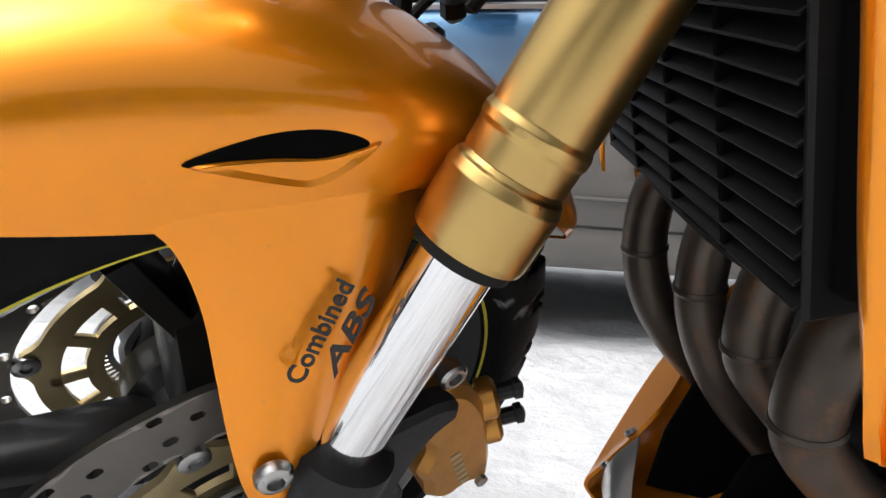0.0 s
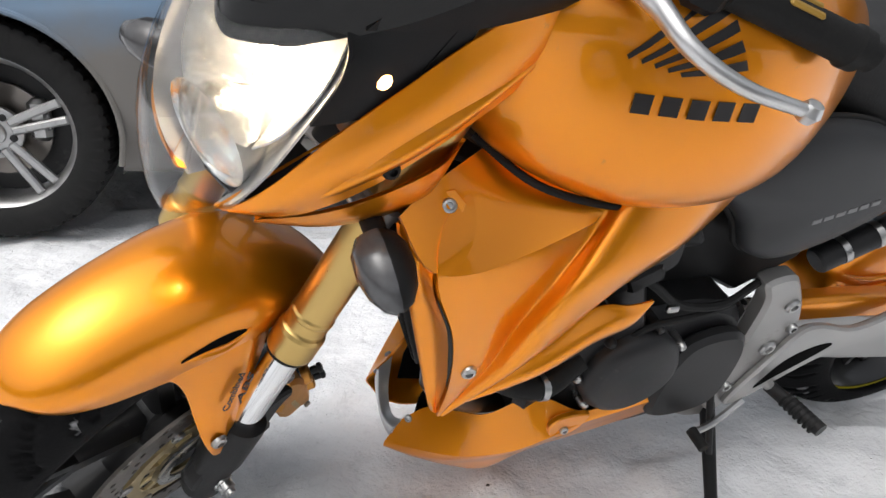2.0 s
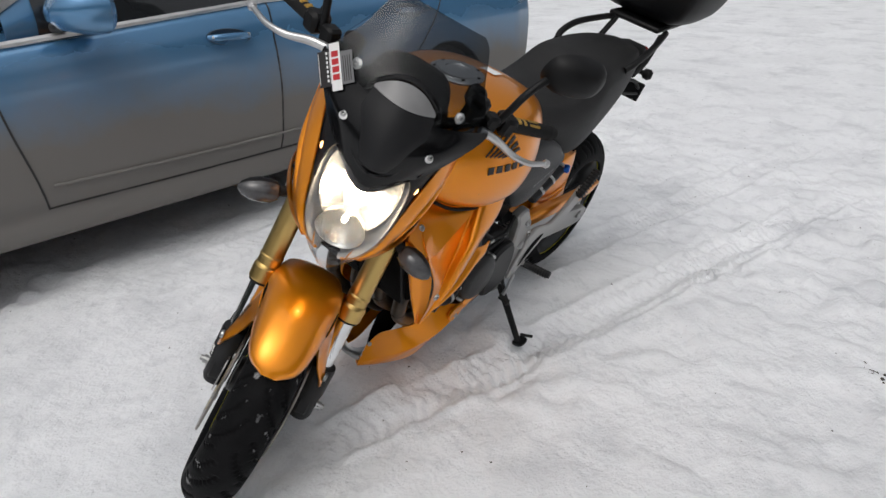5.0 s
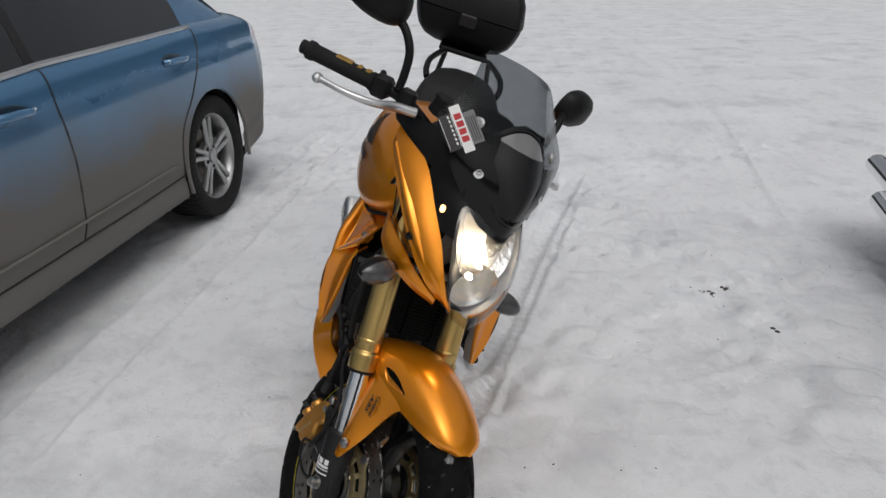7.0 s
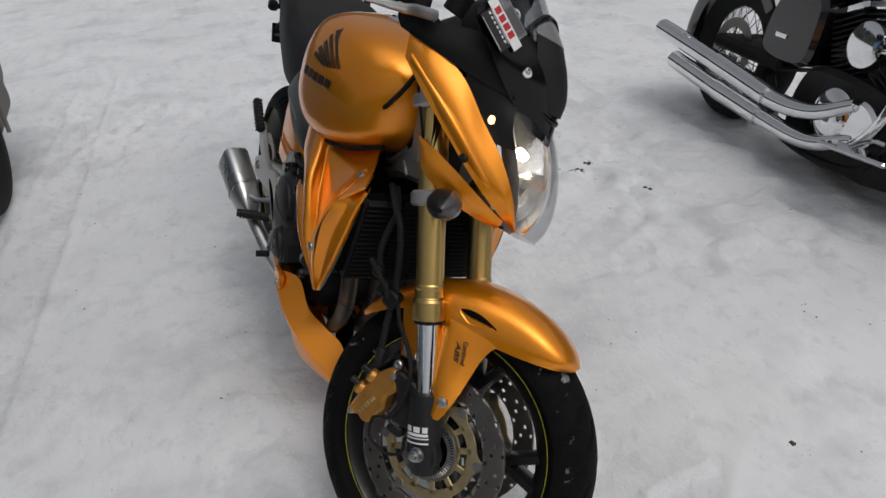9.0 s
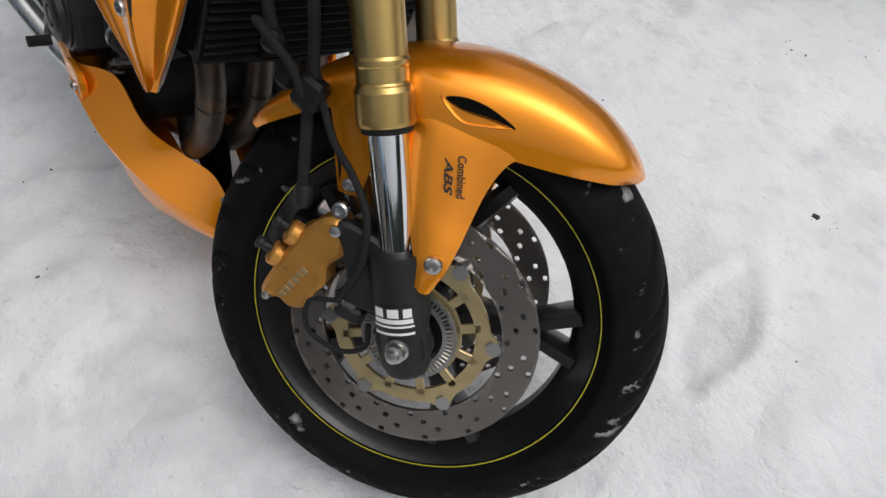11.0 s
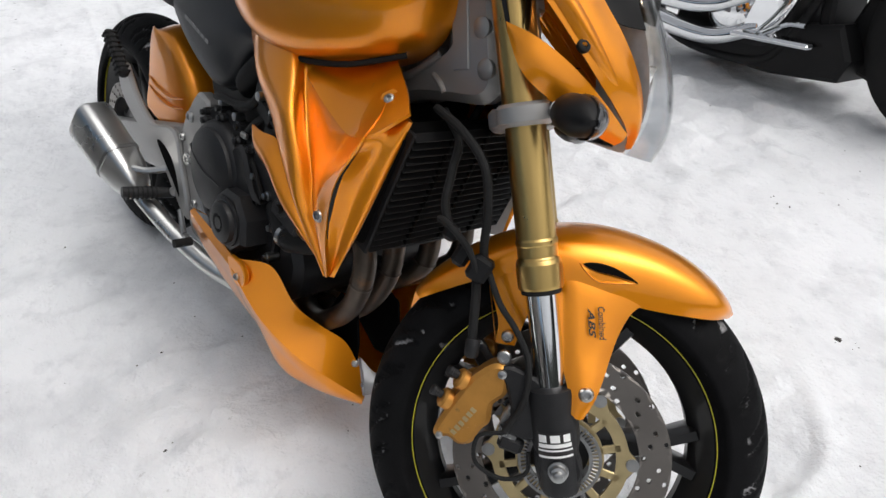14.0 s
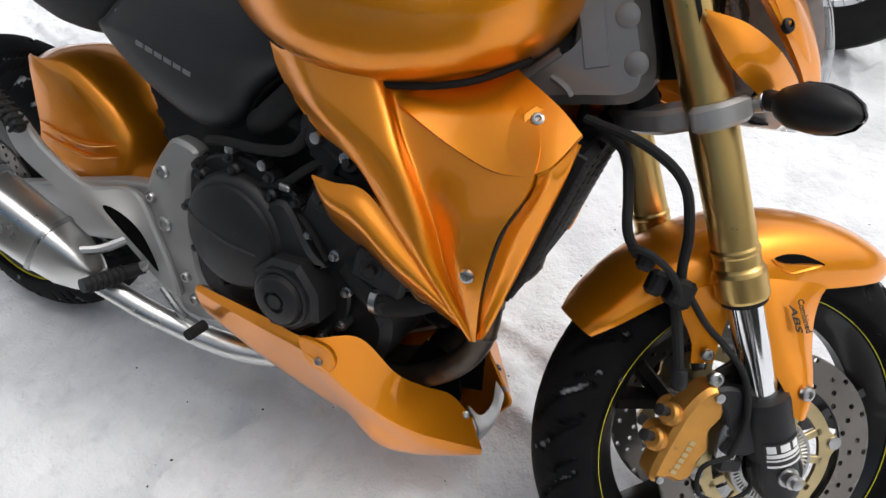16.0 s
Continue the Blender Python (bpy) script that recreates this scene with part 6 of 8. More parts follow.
# ---- frame, engine and running gear ----
def frame_parts():
    head = slab([(1.100, 0.880), (1.160, 0.882), (1.200, 0.800), (1.216, 0.745), (1.196, 0.716), (1.140, 0.702), (1.075, 0.686), (1.010, 0.660), (0.960, 0.680), (1.035, 0.728), (1.085, 0.758), (1.112, 0.785), (1.108, 0.835)], -0.054, 0.054, 0.014, 90)
    hs = part("headstock", head, SILVER, bike, "grey cast frame headstock")
    for s in (-1, 1):
        part("number_plate_pad", block((0.030, 0.004, 0.105), 0.0015, Matrix.Translation((1.135, s * 0.0545, 0.800)) @ Matrix.Rotation(radians(-18), 4, "Y")), SILVER, hs, "raised plain plate")
        part("cast_rib", tube([(1.100, s * 0.054, 0.730), (1.118, s * 0.056, 0.722), (1.128, s * 0.055, 0.712)], 0.0045, 8), SILVER, hs)
        part("cast_rib", tube([(1.000, s * 0.053, 0.694), (1.060, s * 0.056, 0.722), (1.105, s * 0.053, 0.760)], 0.006, 8), SILVER, hs)
    for s in (-1, 1):
        for p in ((1.172, 0.812), (1.194, 0.763)):
            part("frame_bolt", lathe([(0.014, 0), (0.014, 0.006), (0.011, 0.008)], (p[0], s * 0.050, p[1]), (0, s, 0), 20), SILVER, bike)
        plate = slab([(0.582, 0.550), (0.556, 0.528), (0.520, 0.475), (0.506, 0.428), (0.508, 0.365), (0.545, 0.290), (0.575, 0.240), (0.640, 0.245), (0.655, 0.275), (0.612, 0.330), (0.602, 0.428), (0.606, 0.500), (0.624, 0.538)], s * 0.128, s * 0.160, 0.006, 90)
        pl = part("pivot_plate", plate, SILVER, bike, "grey cast pivot plate")
        for x, z, r in ((0.555, 0.492, 0.012), (0.524, 0.440, 0.009), (0.585, 0.315, 0.010), (0.548, 0.400, 0.014), (0.600, 0.275, 0.010)):
            part("pivot_bolt", lathe([(r, 0), (r, 0.004), (r * 0.8, 0.007), (r * 0.5, 0.007), (r * 0.45, 0.003)], (x, s * 0.160, z), (0, s, 0), 18), STEEL, pl, "steel bolt")
        # swinging arm
        arm = []
        for x, z, h, y in ((0.560, 0.395, 0.034, 0.088), (0.48, 0.380, 0.052, 0.098), (0.41, 0.362, 0.060, 0.104), (0.27, 0.328, 0.055, 0.108), (0.12, 0.294, 0.046, 0.110), (0.0, 0.268, 0.040, 0.110), (-0.05, 0.262, 0.034, 0.110), (-0.075, 0.260, 0.020, 0.108)):
            arm.append(ring_spline([(x, s * (y + 0.016), z - h * 0.8), (x, s * (y + 0.0145), z), (x, s * (y + 0.016), z + h * 0.8), (x, s * (y + 0.010), z + h), (x, s * (y - 0.010), z + h), (x, s * (y - 0.016), z), (x, s * (y - 0.010), z - h), (x, s * (y + 0.010), z - h)], 20))
        part("swingarm", Geo().loft(arm), ARM, bike, "grey swinging arm")
        part("axle_cap", lathe([(0.016, 0), (0.016, 0.006), (0.010, 0.010)], (0, s * 0.126, 0.280), (0, s, 0), 16), STEEL, bike)
        # hanger that carries the passenger's peg
        outl = [(0.576, 0.285), (0.545, 0.280), (0.462, 0.338), (0.400, 0.372), (0.310, 0.392), (0.225, 0.430), (0.196, 0.470), (0.206, 0.506), (0.236, 0.510), (0.290, 0.462), (0.380, 0.424), (0.470, 0.444), (0.508, 0.436), (0.532, 0.390)]
        hg = part("peg_hanger", slab(outl, s * 0.158, s * 0.172, 0.004, 60), ARM, bike, "grey footpeg hanger")
        # no opening is cut: a thin black sheet paints its shade
        part("pocket_shade", slab([(0.535, 0.312), (0.500, 0.334), (0.420, 0.392), (0.455, 0.398), (0.505, 0.372)], s * 0.1715, s * 0.1725, 0.0003, 30), SHADEBLACK, hg, "opening of the hanger, its shade painted as a black sheet")
        pp = part("passenger_peg", block((0.024, 0.022, 0.115), 0.006, along(Vector((0.178, s * 0.186, 0.572)), Vector((0.256, s * 0.180, 0.488)))), CASTING, bike, "folded ribbed footpeg")
        for k in range(9):
            part("peg_rib", block((0.027, 0.025, 0.005), 0.001, Matrix.Translation((0, 0, -0.048 + 0.012 * k))), RUBBER, pp, "", along(Vector((0.178, s * 0.186, 0.572)), Vector((0.256, s * 0.180, 0.488))))
        pg = part("footpeg", tube([(0.49, s * 0.165, 0.300), (0.478, s * 0.215, 0.302), (0.470, s * 0.265, 0.305)], [0.011, 0.013, 0.012], 12), CASTING, bike, "black rubber footpeg")
        for k in range(7):
            part("peg_rib", lathe([(0.0145, -0.0018), (0.0145, 0.0018)], (0.482 - 0.0017 * k, s * (0.200 + 0.009 * k), 0.302), (-0.16, s, 0.03), 12), RUBBER, pg)
        part("peg_bracket", tube([(0.525, s * 0.150, 0.345), (0.505, s * 0.165, 0.315), (0.488, s * 0.168, 0.300)], 0.010, 10), SILVER, bike, "grey footpeg bracket")
        part("pedal", tube([(0.54, s * 0.172, 0.28), (0.60, s * 0.190, 0.262), (0.655, s * 0.205, 0.270)], 0.006, 8), STEEL, bike, "steel foot pedal")
        part("pedal_tip", lathe([(0.009, 0), (0.009, 0.035)], (0.658, s * 0.200, 0.270), (0, s, 0), 12), RUBBER, bike)


frame_parts()


def engine():
    case = slab([(0.600, 0.300), (0.640, 0.262), (0.760, 0.238), (0.880, 0.245), (0.945, 0.285), (0.960, 0.350), (0.935, 0.400), (0.920, 0.480), (0.800, 0.500), (0.680, 0.500), (0.610, 0.450)], -0.150, 0.150, 0.014, 80)
    e = part("crankcase", case, ENGINE, bike, "dark grey engine crankcase")
    cyl = slab([(0.800, 0.470), (0.945, 0.410), (1.020, 0.560), (1.015, 0.610), (0.930, 0.668), (0.870, 0.650)], -0.170, 0.170, 0.012)
    part("cylinder_block", cyl, ENGINE, bike, "dark grey cylinder block")
    for k in range(5):
        f = 0.15 + 0.12 * k
        a, b = V(0.800, 0, 0.470) + f * V(0.07, 0, 0.18), V(0.945, 0, 0.410) + f * V(0.075, 0, 0.15)
        part("cooling_rib", block((0.004, 0.352, float(np.linalg.norm(b - a)) + 0.012), 0.001, along(a, b)), ENGINE, bike)
    # right side: clutch cover and the smaller round cover before it
    cl = lathe([(0.092, -0.02), (0.092, 0.026), (0.089, 0.034), (0.083, 0.040), (0.079, 0.041), (0.077, 0.047), (0.060, 0.053), (0.02, 0.056), (0.001, 0.056)], (0.714, -0.150, 0.444), (0, -1, 0), 56)
    c = part("clutch_cover", cl, ENGINE, bike, "dark grey round clutch cover")
    for k in range(9):
        a = 2 * math.pi * k / 9 + 0.2
        part("cover_bolt", lathe([(0.009, -0.01), (0.009, 0.026), (0.006, 0.030), (0.006, 0.034), (0.003, 0.035)], (0.714 + 0.098 * math.cos(a), -0.150, 0.444 + 0.098 * math.sin(a)), (0, -1, 0), 10), ENGINE, c)
    rib = tube([(0.640, -0.198, 0.468), (0.68, -0.2045, 0.452), (0.72, -0.206, 0.441), (0.77, -0.203, 0.436)], 0.0025, 6)
    part("cover_rib", rib, ENGINE, c)
    sm = slab([((0.058 + 0.004 * (k % 2)) * math.cos(2 * math.pi * (k + 0.5) / 8) + 0.824, (0.058 + 0.004 * (k % 2)) * math.sin(2 * math.pi * (k + 0.5) / 8) + 0.392) for k in range(8)], -0.150, -0.214, 0.008)
    c2 = part("timing_cover", sm, ENGINE, bike, "dark grey angular timing cover")
    part("cover_disc", lathe([(0.045, 0), (0.045, 0.003), (0.041, 0.005), (0.038, 0.004), (0.036, 0.012), (0.030, 0.016), (0.017, 0.0165), (0.015, 0.011), (0.012, 0.011), (0.011, 0.016), (0.001, 0.016)], (0.822, -0.214, 0.392), (0, -1, 0), 40), ENGINE, c2, "round ringed cap")
    # flange of the right-hand case, with its row of screws
    rimline = [(0.628, 0.330), (0.618, 0.440), (0.640, 0.530), (0.700, 0.556), (0.770, 0.545), (0.815, 0.520), (0.838, 0.480), (0.880, 0.460), (0.902, 0.410), (0.896, 0.350), (0.862, 0.318), (0.800, 0.312), (0.740, 0.318), (0.690, 0.312)]
    fl = part("case_flange", slab(rimline, -0.146, -0.166, 0.004, 90), ENGINE, bike, "dark grey flange of the engine case")
    for x, z in rimline[2:11]:
        part("flange_screw", lathe([(0.0085, -0.01), (0.0085, 0.012), (0.0055, 0.013), (0.0055, 0.019), (0.003, 0.020)], (x, -0.162, z), (0, -1, 0), 10), ENGINE if x < 0.83 else STEEL, fl)
    part("case_web", slab([(0.770, 0.500), (0.806, 0.520), (0.845, 0.462), (0.870, 0.440), (0.800, 0.440)], -0.160, -0.186, 0.006, 30), ENGINE, fl)
    # pick-ups, sensors and brackets on the block above and before the covers
    for q, r_, d_ in (((0.870, -0.172, 0.545), 0.020, (-0.2, -1, 0.2)), ((0.905, -0.170, 0.600), 0.014, (0, -1, 0.3)), ((0.945, -0.172, 0.470), 0.018, (0.2, -1, 0)), ((0.960, -0.168, 0.420), 0.024, (0.4, -1, 0))):
        part("sensor_body", lathe([(r_, -0.02), (r_, 0.014), (r_ * 0.8, 0.018), (r_ * 0.45, 0.018), (r_ * 0.4, 0.026), (0.002, 0.027)], q, d_, 18), CASTING, bike, "black round sensor")
    part("bracket", block((0.085, 0.016, 0.050), 0.008, Matrix.Translation((0.955, -0.178, 0.462)) @ Matrix.Rotation(radians(12), 4, "Y")), CASTING, bike, "black bracket")
    part("head_cover", slab([(0.820, 0.610), (0.940, 0.560), (0.985, 0.640), (0.930, 0.690), (0.850, 0.690)], -0.178, 0.178, 0.012, 40), CASTING, bike, "black cylinder head cover")
    for q in ((0.855, -0.182, 0.625), (0.900, -0.183, 0.610), (0.760, -0.170, 0.560), (0.700, -0.166, 0.566)):
        part("bracket_screw", lathe([(0.0075, -0.01), (0.0075, 0.008), (0.004, 0.009)], q, (0, -1, 0), 12), STEEL, bike)
    part("breather_hose", tube([(0.640, -0.150, 0.560), (0.690, -0.168, 0.575), (0.760, -0.172, 0.582), (0.815, -0.174, 0.600), (0.845, -0.168, 0.655)], 0.0075, 10), RUBBER, bike, "black breather hose")
    part("inlet_stub", tube([(0.72, -0.13, 0.60), (0.76, -0.155, 0.625), (0.80, -0.150, 0.665)], 0.020, 14), RUBBER, bike, "black rubber inlet")
    # left side: generator cover
    gen = lathe([(0.075, -0.02), (0.075, 0.030), (0.068, 0.040), (0.056, 0.046), (0.001, 0.048)], (0.818, 0.150, 0.420), (0, 1, 0), 48)
    gc = part("generator_cover", gen, ENGINE, bike, "dark grey round generator cover")
    for k in range(7):
        a = 2 * math.pi * k / 7
        part("cover_bolt", lathe([(0.008, -0.01), (0.008, 0.024), (0.005, 0.03), (0.003, 0.031)], (0.818 + 0.081 * math.cos(a), 0.150, 0.420 + 0.081 * math.sin(a)), (0, 1, 0), 10), STEEL if k % 3 == 0 else ENGINE, gc)
    part("sprocket_cover", slab([(0.625, 0.300), (0.73, 0.290), (0.745, 0.37), (0.72, 0.45), (0.64, 0.46), (0.61, 0.40)], 0.150, 0.178, 0.008, 50), ENGINE, bike, "dark grey sprocket cover")
    part("oil_filter", lathe([(0.034, 0), (0.034, 0.06), (0.028, 0.07), (0.01, 0.071)], (0.925, 0.02, 0.32), (1, 0, -0.25), 28), CASTING, bike, "black oil filter")
    for s in (-1, 1):
        part("water_pipe", tube([(0.90, s * 0.165, 0.45), (0.955, s * 0.178, 0.42), (1.01, s * 0.165, 0.43), (1.07, s * 0.14, 0.47)], 0.017, 14), RUBBER, bike, "black coolant hose")
        part("hose_clamp", lathe([(0.019, -0.005), (0.019, 0.005)], (0.955, s * 0.178, 0.42), (1, 0, 0.1), 16), STEEL, bike)
        part("engine_hanger", slab([(0.93, 0.60), (0.99, 0.57), (0.985, 0.51), (0.94, 0.50), (0.90, 0.56)], s * 0.160, s * 0.178, 0.004), BLACK, bike, "black engine hanger")
        part("hanger_bolt", lathe([(0.011, 0), (0.011, 0.006), (0.006, 0.009)], (0.945, s * 0.178, 0.545), (0, s, 0), 14), STEEL, bike)
        part("lower_bolt", lathe([(0.021, -0.03), (0.021, 0.010), (0.017, 0.014), (0.016, 0.008), (0.011, 0.009), (0.010, 0.013), (0.005, 0.013)], (1.030, s * 0.186, 0.474), (0.1, s, 0), 24), STEEL, bike, "bright engine bolt")
        part("wiring", tube([(0.62, s * 0.14, 0.53), (0.70, s * 0.165, 0.52), (0.78, s * 0.17, 0.535), (0.84, s * 0.175, 0.58), (0.90, s * 0.165, 0.62)], 0.006, 8), RUBBER, bike, "black wiring")
        part("wiring", tube([(0.66, s * 0.15, 0.50), (0.74, s * 0.172, 0.512), (0.82, s * 0.172, 0.50), (0.87, s * 0.175, 0.45)], 0.005, 8), RUBBER, bike, "black wiring")
        part("throttle_body", lathe([(0.024, 0), (0.024, 0.05), (0.02, 0.055)], (0.80, s * 0.10, 0.60), (-0.7, s * 0.4, 0.5), 18), CASTING, bike)
        part("connector", block((0.05, 0.02, 0.03), 0.005, Matrix.Translation((0.865, s * 0.172, 0.60)) @ Matrix.Rotation(0.5, 4, "Y")), BLACK, bike)
        part("cable_clip", block((0.018, 0.008, 0.010), 0.002, Matrix.Translation((0.80, s * 0.178, 0.54))), STEEL, bike)
    fill = slab([(0.64, 0.50), (0.90, 0.48), (0.96, 0.66), (1.05, 0.70), (0.80, 0.70), (0.64, 0.72), (0.56, 0.60)], -0.095, 0.095, 0.01)
    # added black panel, so that snow does not show through the gap
    part("gap_filler", slab([(0.40, 0.68), (0.60, 0.71), (0.68, 0.50), (0.57, 0.44), (0.47, 0.50)], -0.075, 0.075, 0.01), BLACK, bike, "black filler panel added in the gap")
    part("airbox", fill, BLACK, bike, "black airbox between the frame beams")


engine()


def side_covers():
    out = [(0.434, 0.684), (0.449, 0.702), (0.492, 0.738), (0.530, 0.760), (0.570, 0.775), (0.625, 0.783), (0.676, 0.782), (0.730, 0.766), (0.777, 0.746), (0.803, 0.722), (0.800, 0.702), (0.760, 0.676), (0.725, 0.648), (0.708, 0.622), (0.690, 0.596), (0.655, 0.580), (0.616, 0.580), (0.580, 0.592), (0.545, 0.607), (0.490, 0.638)]
    p = ring_spline(np.array(out), 64)
    cen = np.array([0.61, 0.685])
    for s in (-1, 1):
        rings = []
        for f, y in ((1.0, 0.118), (1.0, 0.138), (0.975, 0.148), (0.85, 0.158), (0.55, 0.166), (0.2, 0.168), (0.01, 0.168)):
            q = cen + (p - cen) * f
            rings.append(np.c_[q[:, 0], np.full(64, s * y), q[:, 1]])
        c = part("side_cover", Geo().loft(rings), COVER, bike, "charcoal plastic side cover", sharp=50)
        bolt(bike, (0.490, s * 0.152, 0.712), (0, s, 0.2), STEEL, 0.007, 0.005)
        for k in range(6):
            q = [(0.535 + 0.017 * k, 0.6845 - 0.0045 * k), (0.548 + 0.017 * k, 0.681 - 0.0045 * k), (0.5465 + 0.017 * k, 0.6745 - 0.0045 * k), (0.5335 + 0.017 * k, 0.678 - 0.0045 * k)]
            part("name_bar", slab(q, s * 0.1655, s * 0.1685, 0.0002), GREYINK, c)
        part("cover_seal", tube(np.c_[p[:, 0], np.full(64, s * 0.128), p[:, 1]][::4], 0.005, 8, 60), RUBBER, bike)


side_covers()


def radiator():
    m = Matrix.Translation((1.134, 0, 0.575)) @ Matrix.Rotation(radians(16), 4, "Y")
    r = part("radiator", block((0.026, 0.29, 0.215), 0.005), SHADEBLACK, bike, "black radiator", m)
    for k in range(17):
        z = -0.100 + 0.0125 * k
        part("radiator_slat", block((0.014, 0.288, 0.0024), 0.0006, Matrix.Translation((0.0165, 0, z)) @ Matrix.Rotation(radians(28), 4, "Y")), BLACK, r)
    for y in (-0.072, 0.0, 0.072):
        part("radiator_rib", block((0.012, 0.006, 0.212), 0.001, Matrix.Translation((0.0165, y, 0))), SHADEBLACK, r)
    low = surface([[(0.012, y, -0.108 - 0.016 * (1 - (y / 0.14) ** 2)) for y in (-0.14, -0.07, 0, 0.07, 0.14)], [(-0.030, y, -0.112 - 0.020 * (1 - (y / 0.14) ** 2)) for y in (-0.14, -0.07, 0, 0.07, 0.14)]], 6, 24)
    part("radiator_tray", shell(low, 0.004), BLACK, r, "black lower lip of the radiator")
    for s in (-1, 1):
        part("radiator_cheek", block((0.036, 0.006, 0.215), 0.002, Matrix.Translation((0.003, s * 0.1475, 0))), BLACK, r, "black side cheek")
        part("radiator_tank", block((0.030, 0.02, 0.195), 0.006, Matrix.Translation((-0.004, s * 0.150, 0))), SHADEBLACK, r, "black radiator side tank")


radiator()


def exhaust():
    for y, fw in ((-0.118, 0.022), (-0.042, 0.004), (0.042, 0.004), (0.118, 0.012)):
        pts = [(0.985, y, 0.500), (1.040 + fw * 0.6, y, 0.486), (1.066 + fw, y * 1.0, 0.446), (1.068 + fw, y * 0.99, 0.388), (1.046 + fw, y * 0.96, 0.330), (1.006 + fw * 0.5, y * 0.90, 0.274), (0.940, y * 0.68, 0.222), (0.840, y * 0.4, 0.205)]
        if y > 0:
            pts[4:] = [(1.040 + fw, y * 0.96, 0.350), (0.996 + fw * 0.5, y * 0.88, 0.308), (0.935, y * 0.64, 0.262), (0.840, y * 0.4, 0.225)]
        e = part("header_pipe", tube(pts, 0.0190, 18), HEADER, bike, "heat-stained steel exhaust header")
        part("header_flange", lathe([(0.029, 0), (0.029, 0.010), (0.021, 0.014)], (1.002, y, 0.498), (1, 0, -0.1), 20), HEADER, e)
        part("weld_bead", lathe([(0.0195, -0.003), (0.0206, 0.0), (0.0195, 0.003)], tuple(pts[3]), (0.2, 0, 1), 18), HEADER, e)
    part("collector", tube([(0.88, 0, 0.185), (0.78, -0.06, 0.182), (0.68, -0.135, 0.190), (0.56, -0.180, 0.224), (0.47, -0.205, 0.262), (0.405, -0.222, 0.296)], [0.05, 0.032, 0.022, 0.019, 0.019, 0.019], 20), BRUSHED, bike, "silver exhaust pipe")
    # a short four-sided silencer that rises to the rear
    front, back = V(0.435, -0.214, 0.282), V(0.256, -0.257, 0.394)
    d = (back - front) / np.linalg.norm(back - front)
    u = np.cross(d, V(0, 0, 1))
    u /= np.linalg.norm(u)
    w = np.cross(u, d)

    def ring(f, a, b):
        c = front + f * (back - front)
        return [tuple(c + u * a * np.sign(math.cos(t)) * abs(math.cos(t)) ** 0.5 + w * b * np.sign(math.sin(t)) * abs(math.sin(t)) ** 0.5) for t in np.linspace(0, 2 * math.pi, 48, endpoint=False)]
    s = part("silencer", Geo().loft([ring(*q) for q in ((0.0, 0.020, 0.021), (0.06, 0.026, 0.030), (0.22, 0.034, 0.044), (0.45, 0.038, 0.050), (0.97, 0.040, 0.054), (1.0, 0.038, 0.052), (1.0, 0.030, 0.044), (0.96, 0.028, 0.042))]), BRUSHED, bike, "brushed silver silencer", sharp=50)
    part("silencer_strap", Geo().loft([ring(q, a, b) for q, a, b in ((0.415, 0.0372, 0.0490), (0.418, 0.0395, 0.0515), (0.452, 0.0405, 0.0525), (0.455, 0.0385, 0.0505))], False), STEEL, s, "steel strap")
    part("end_cap", Geo().loft([ring(q, a, b) for q, a, b in ((0.972, 0.026, 0.038), (0.975, 0.018, 0.020))]), CASTING, s, "dark end cap")
    part("silencer_bracket", tube([(0.42, -0.225, 0.335), (0.44, -0.200, 0.335), (0.46, -0.168, 0.345)], 0.008, 8), STEEL, s)


exhaust()


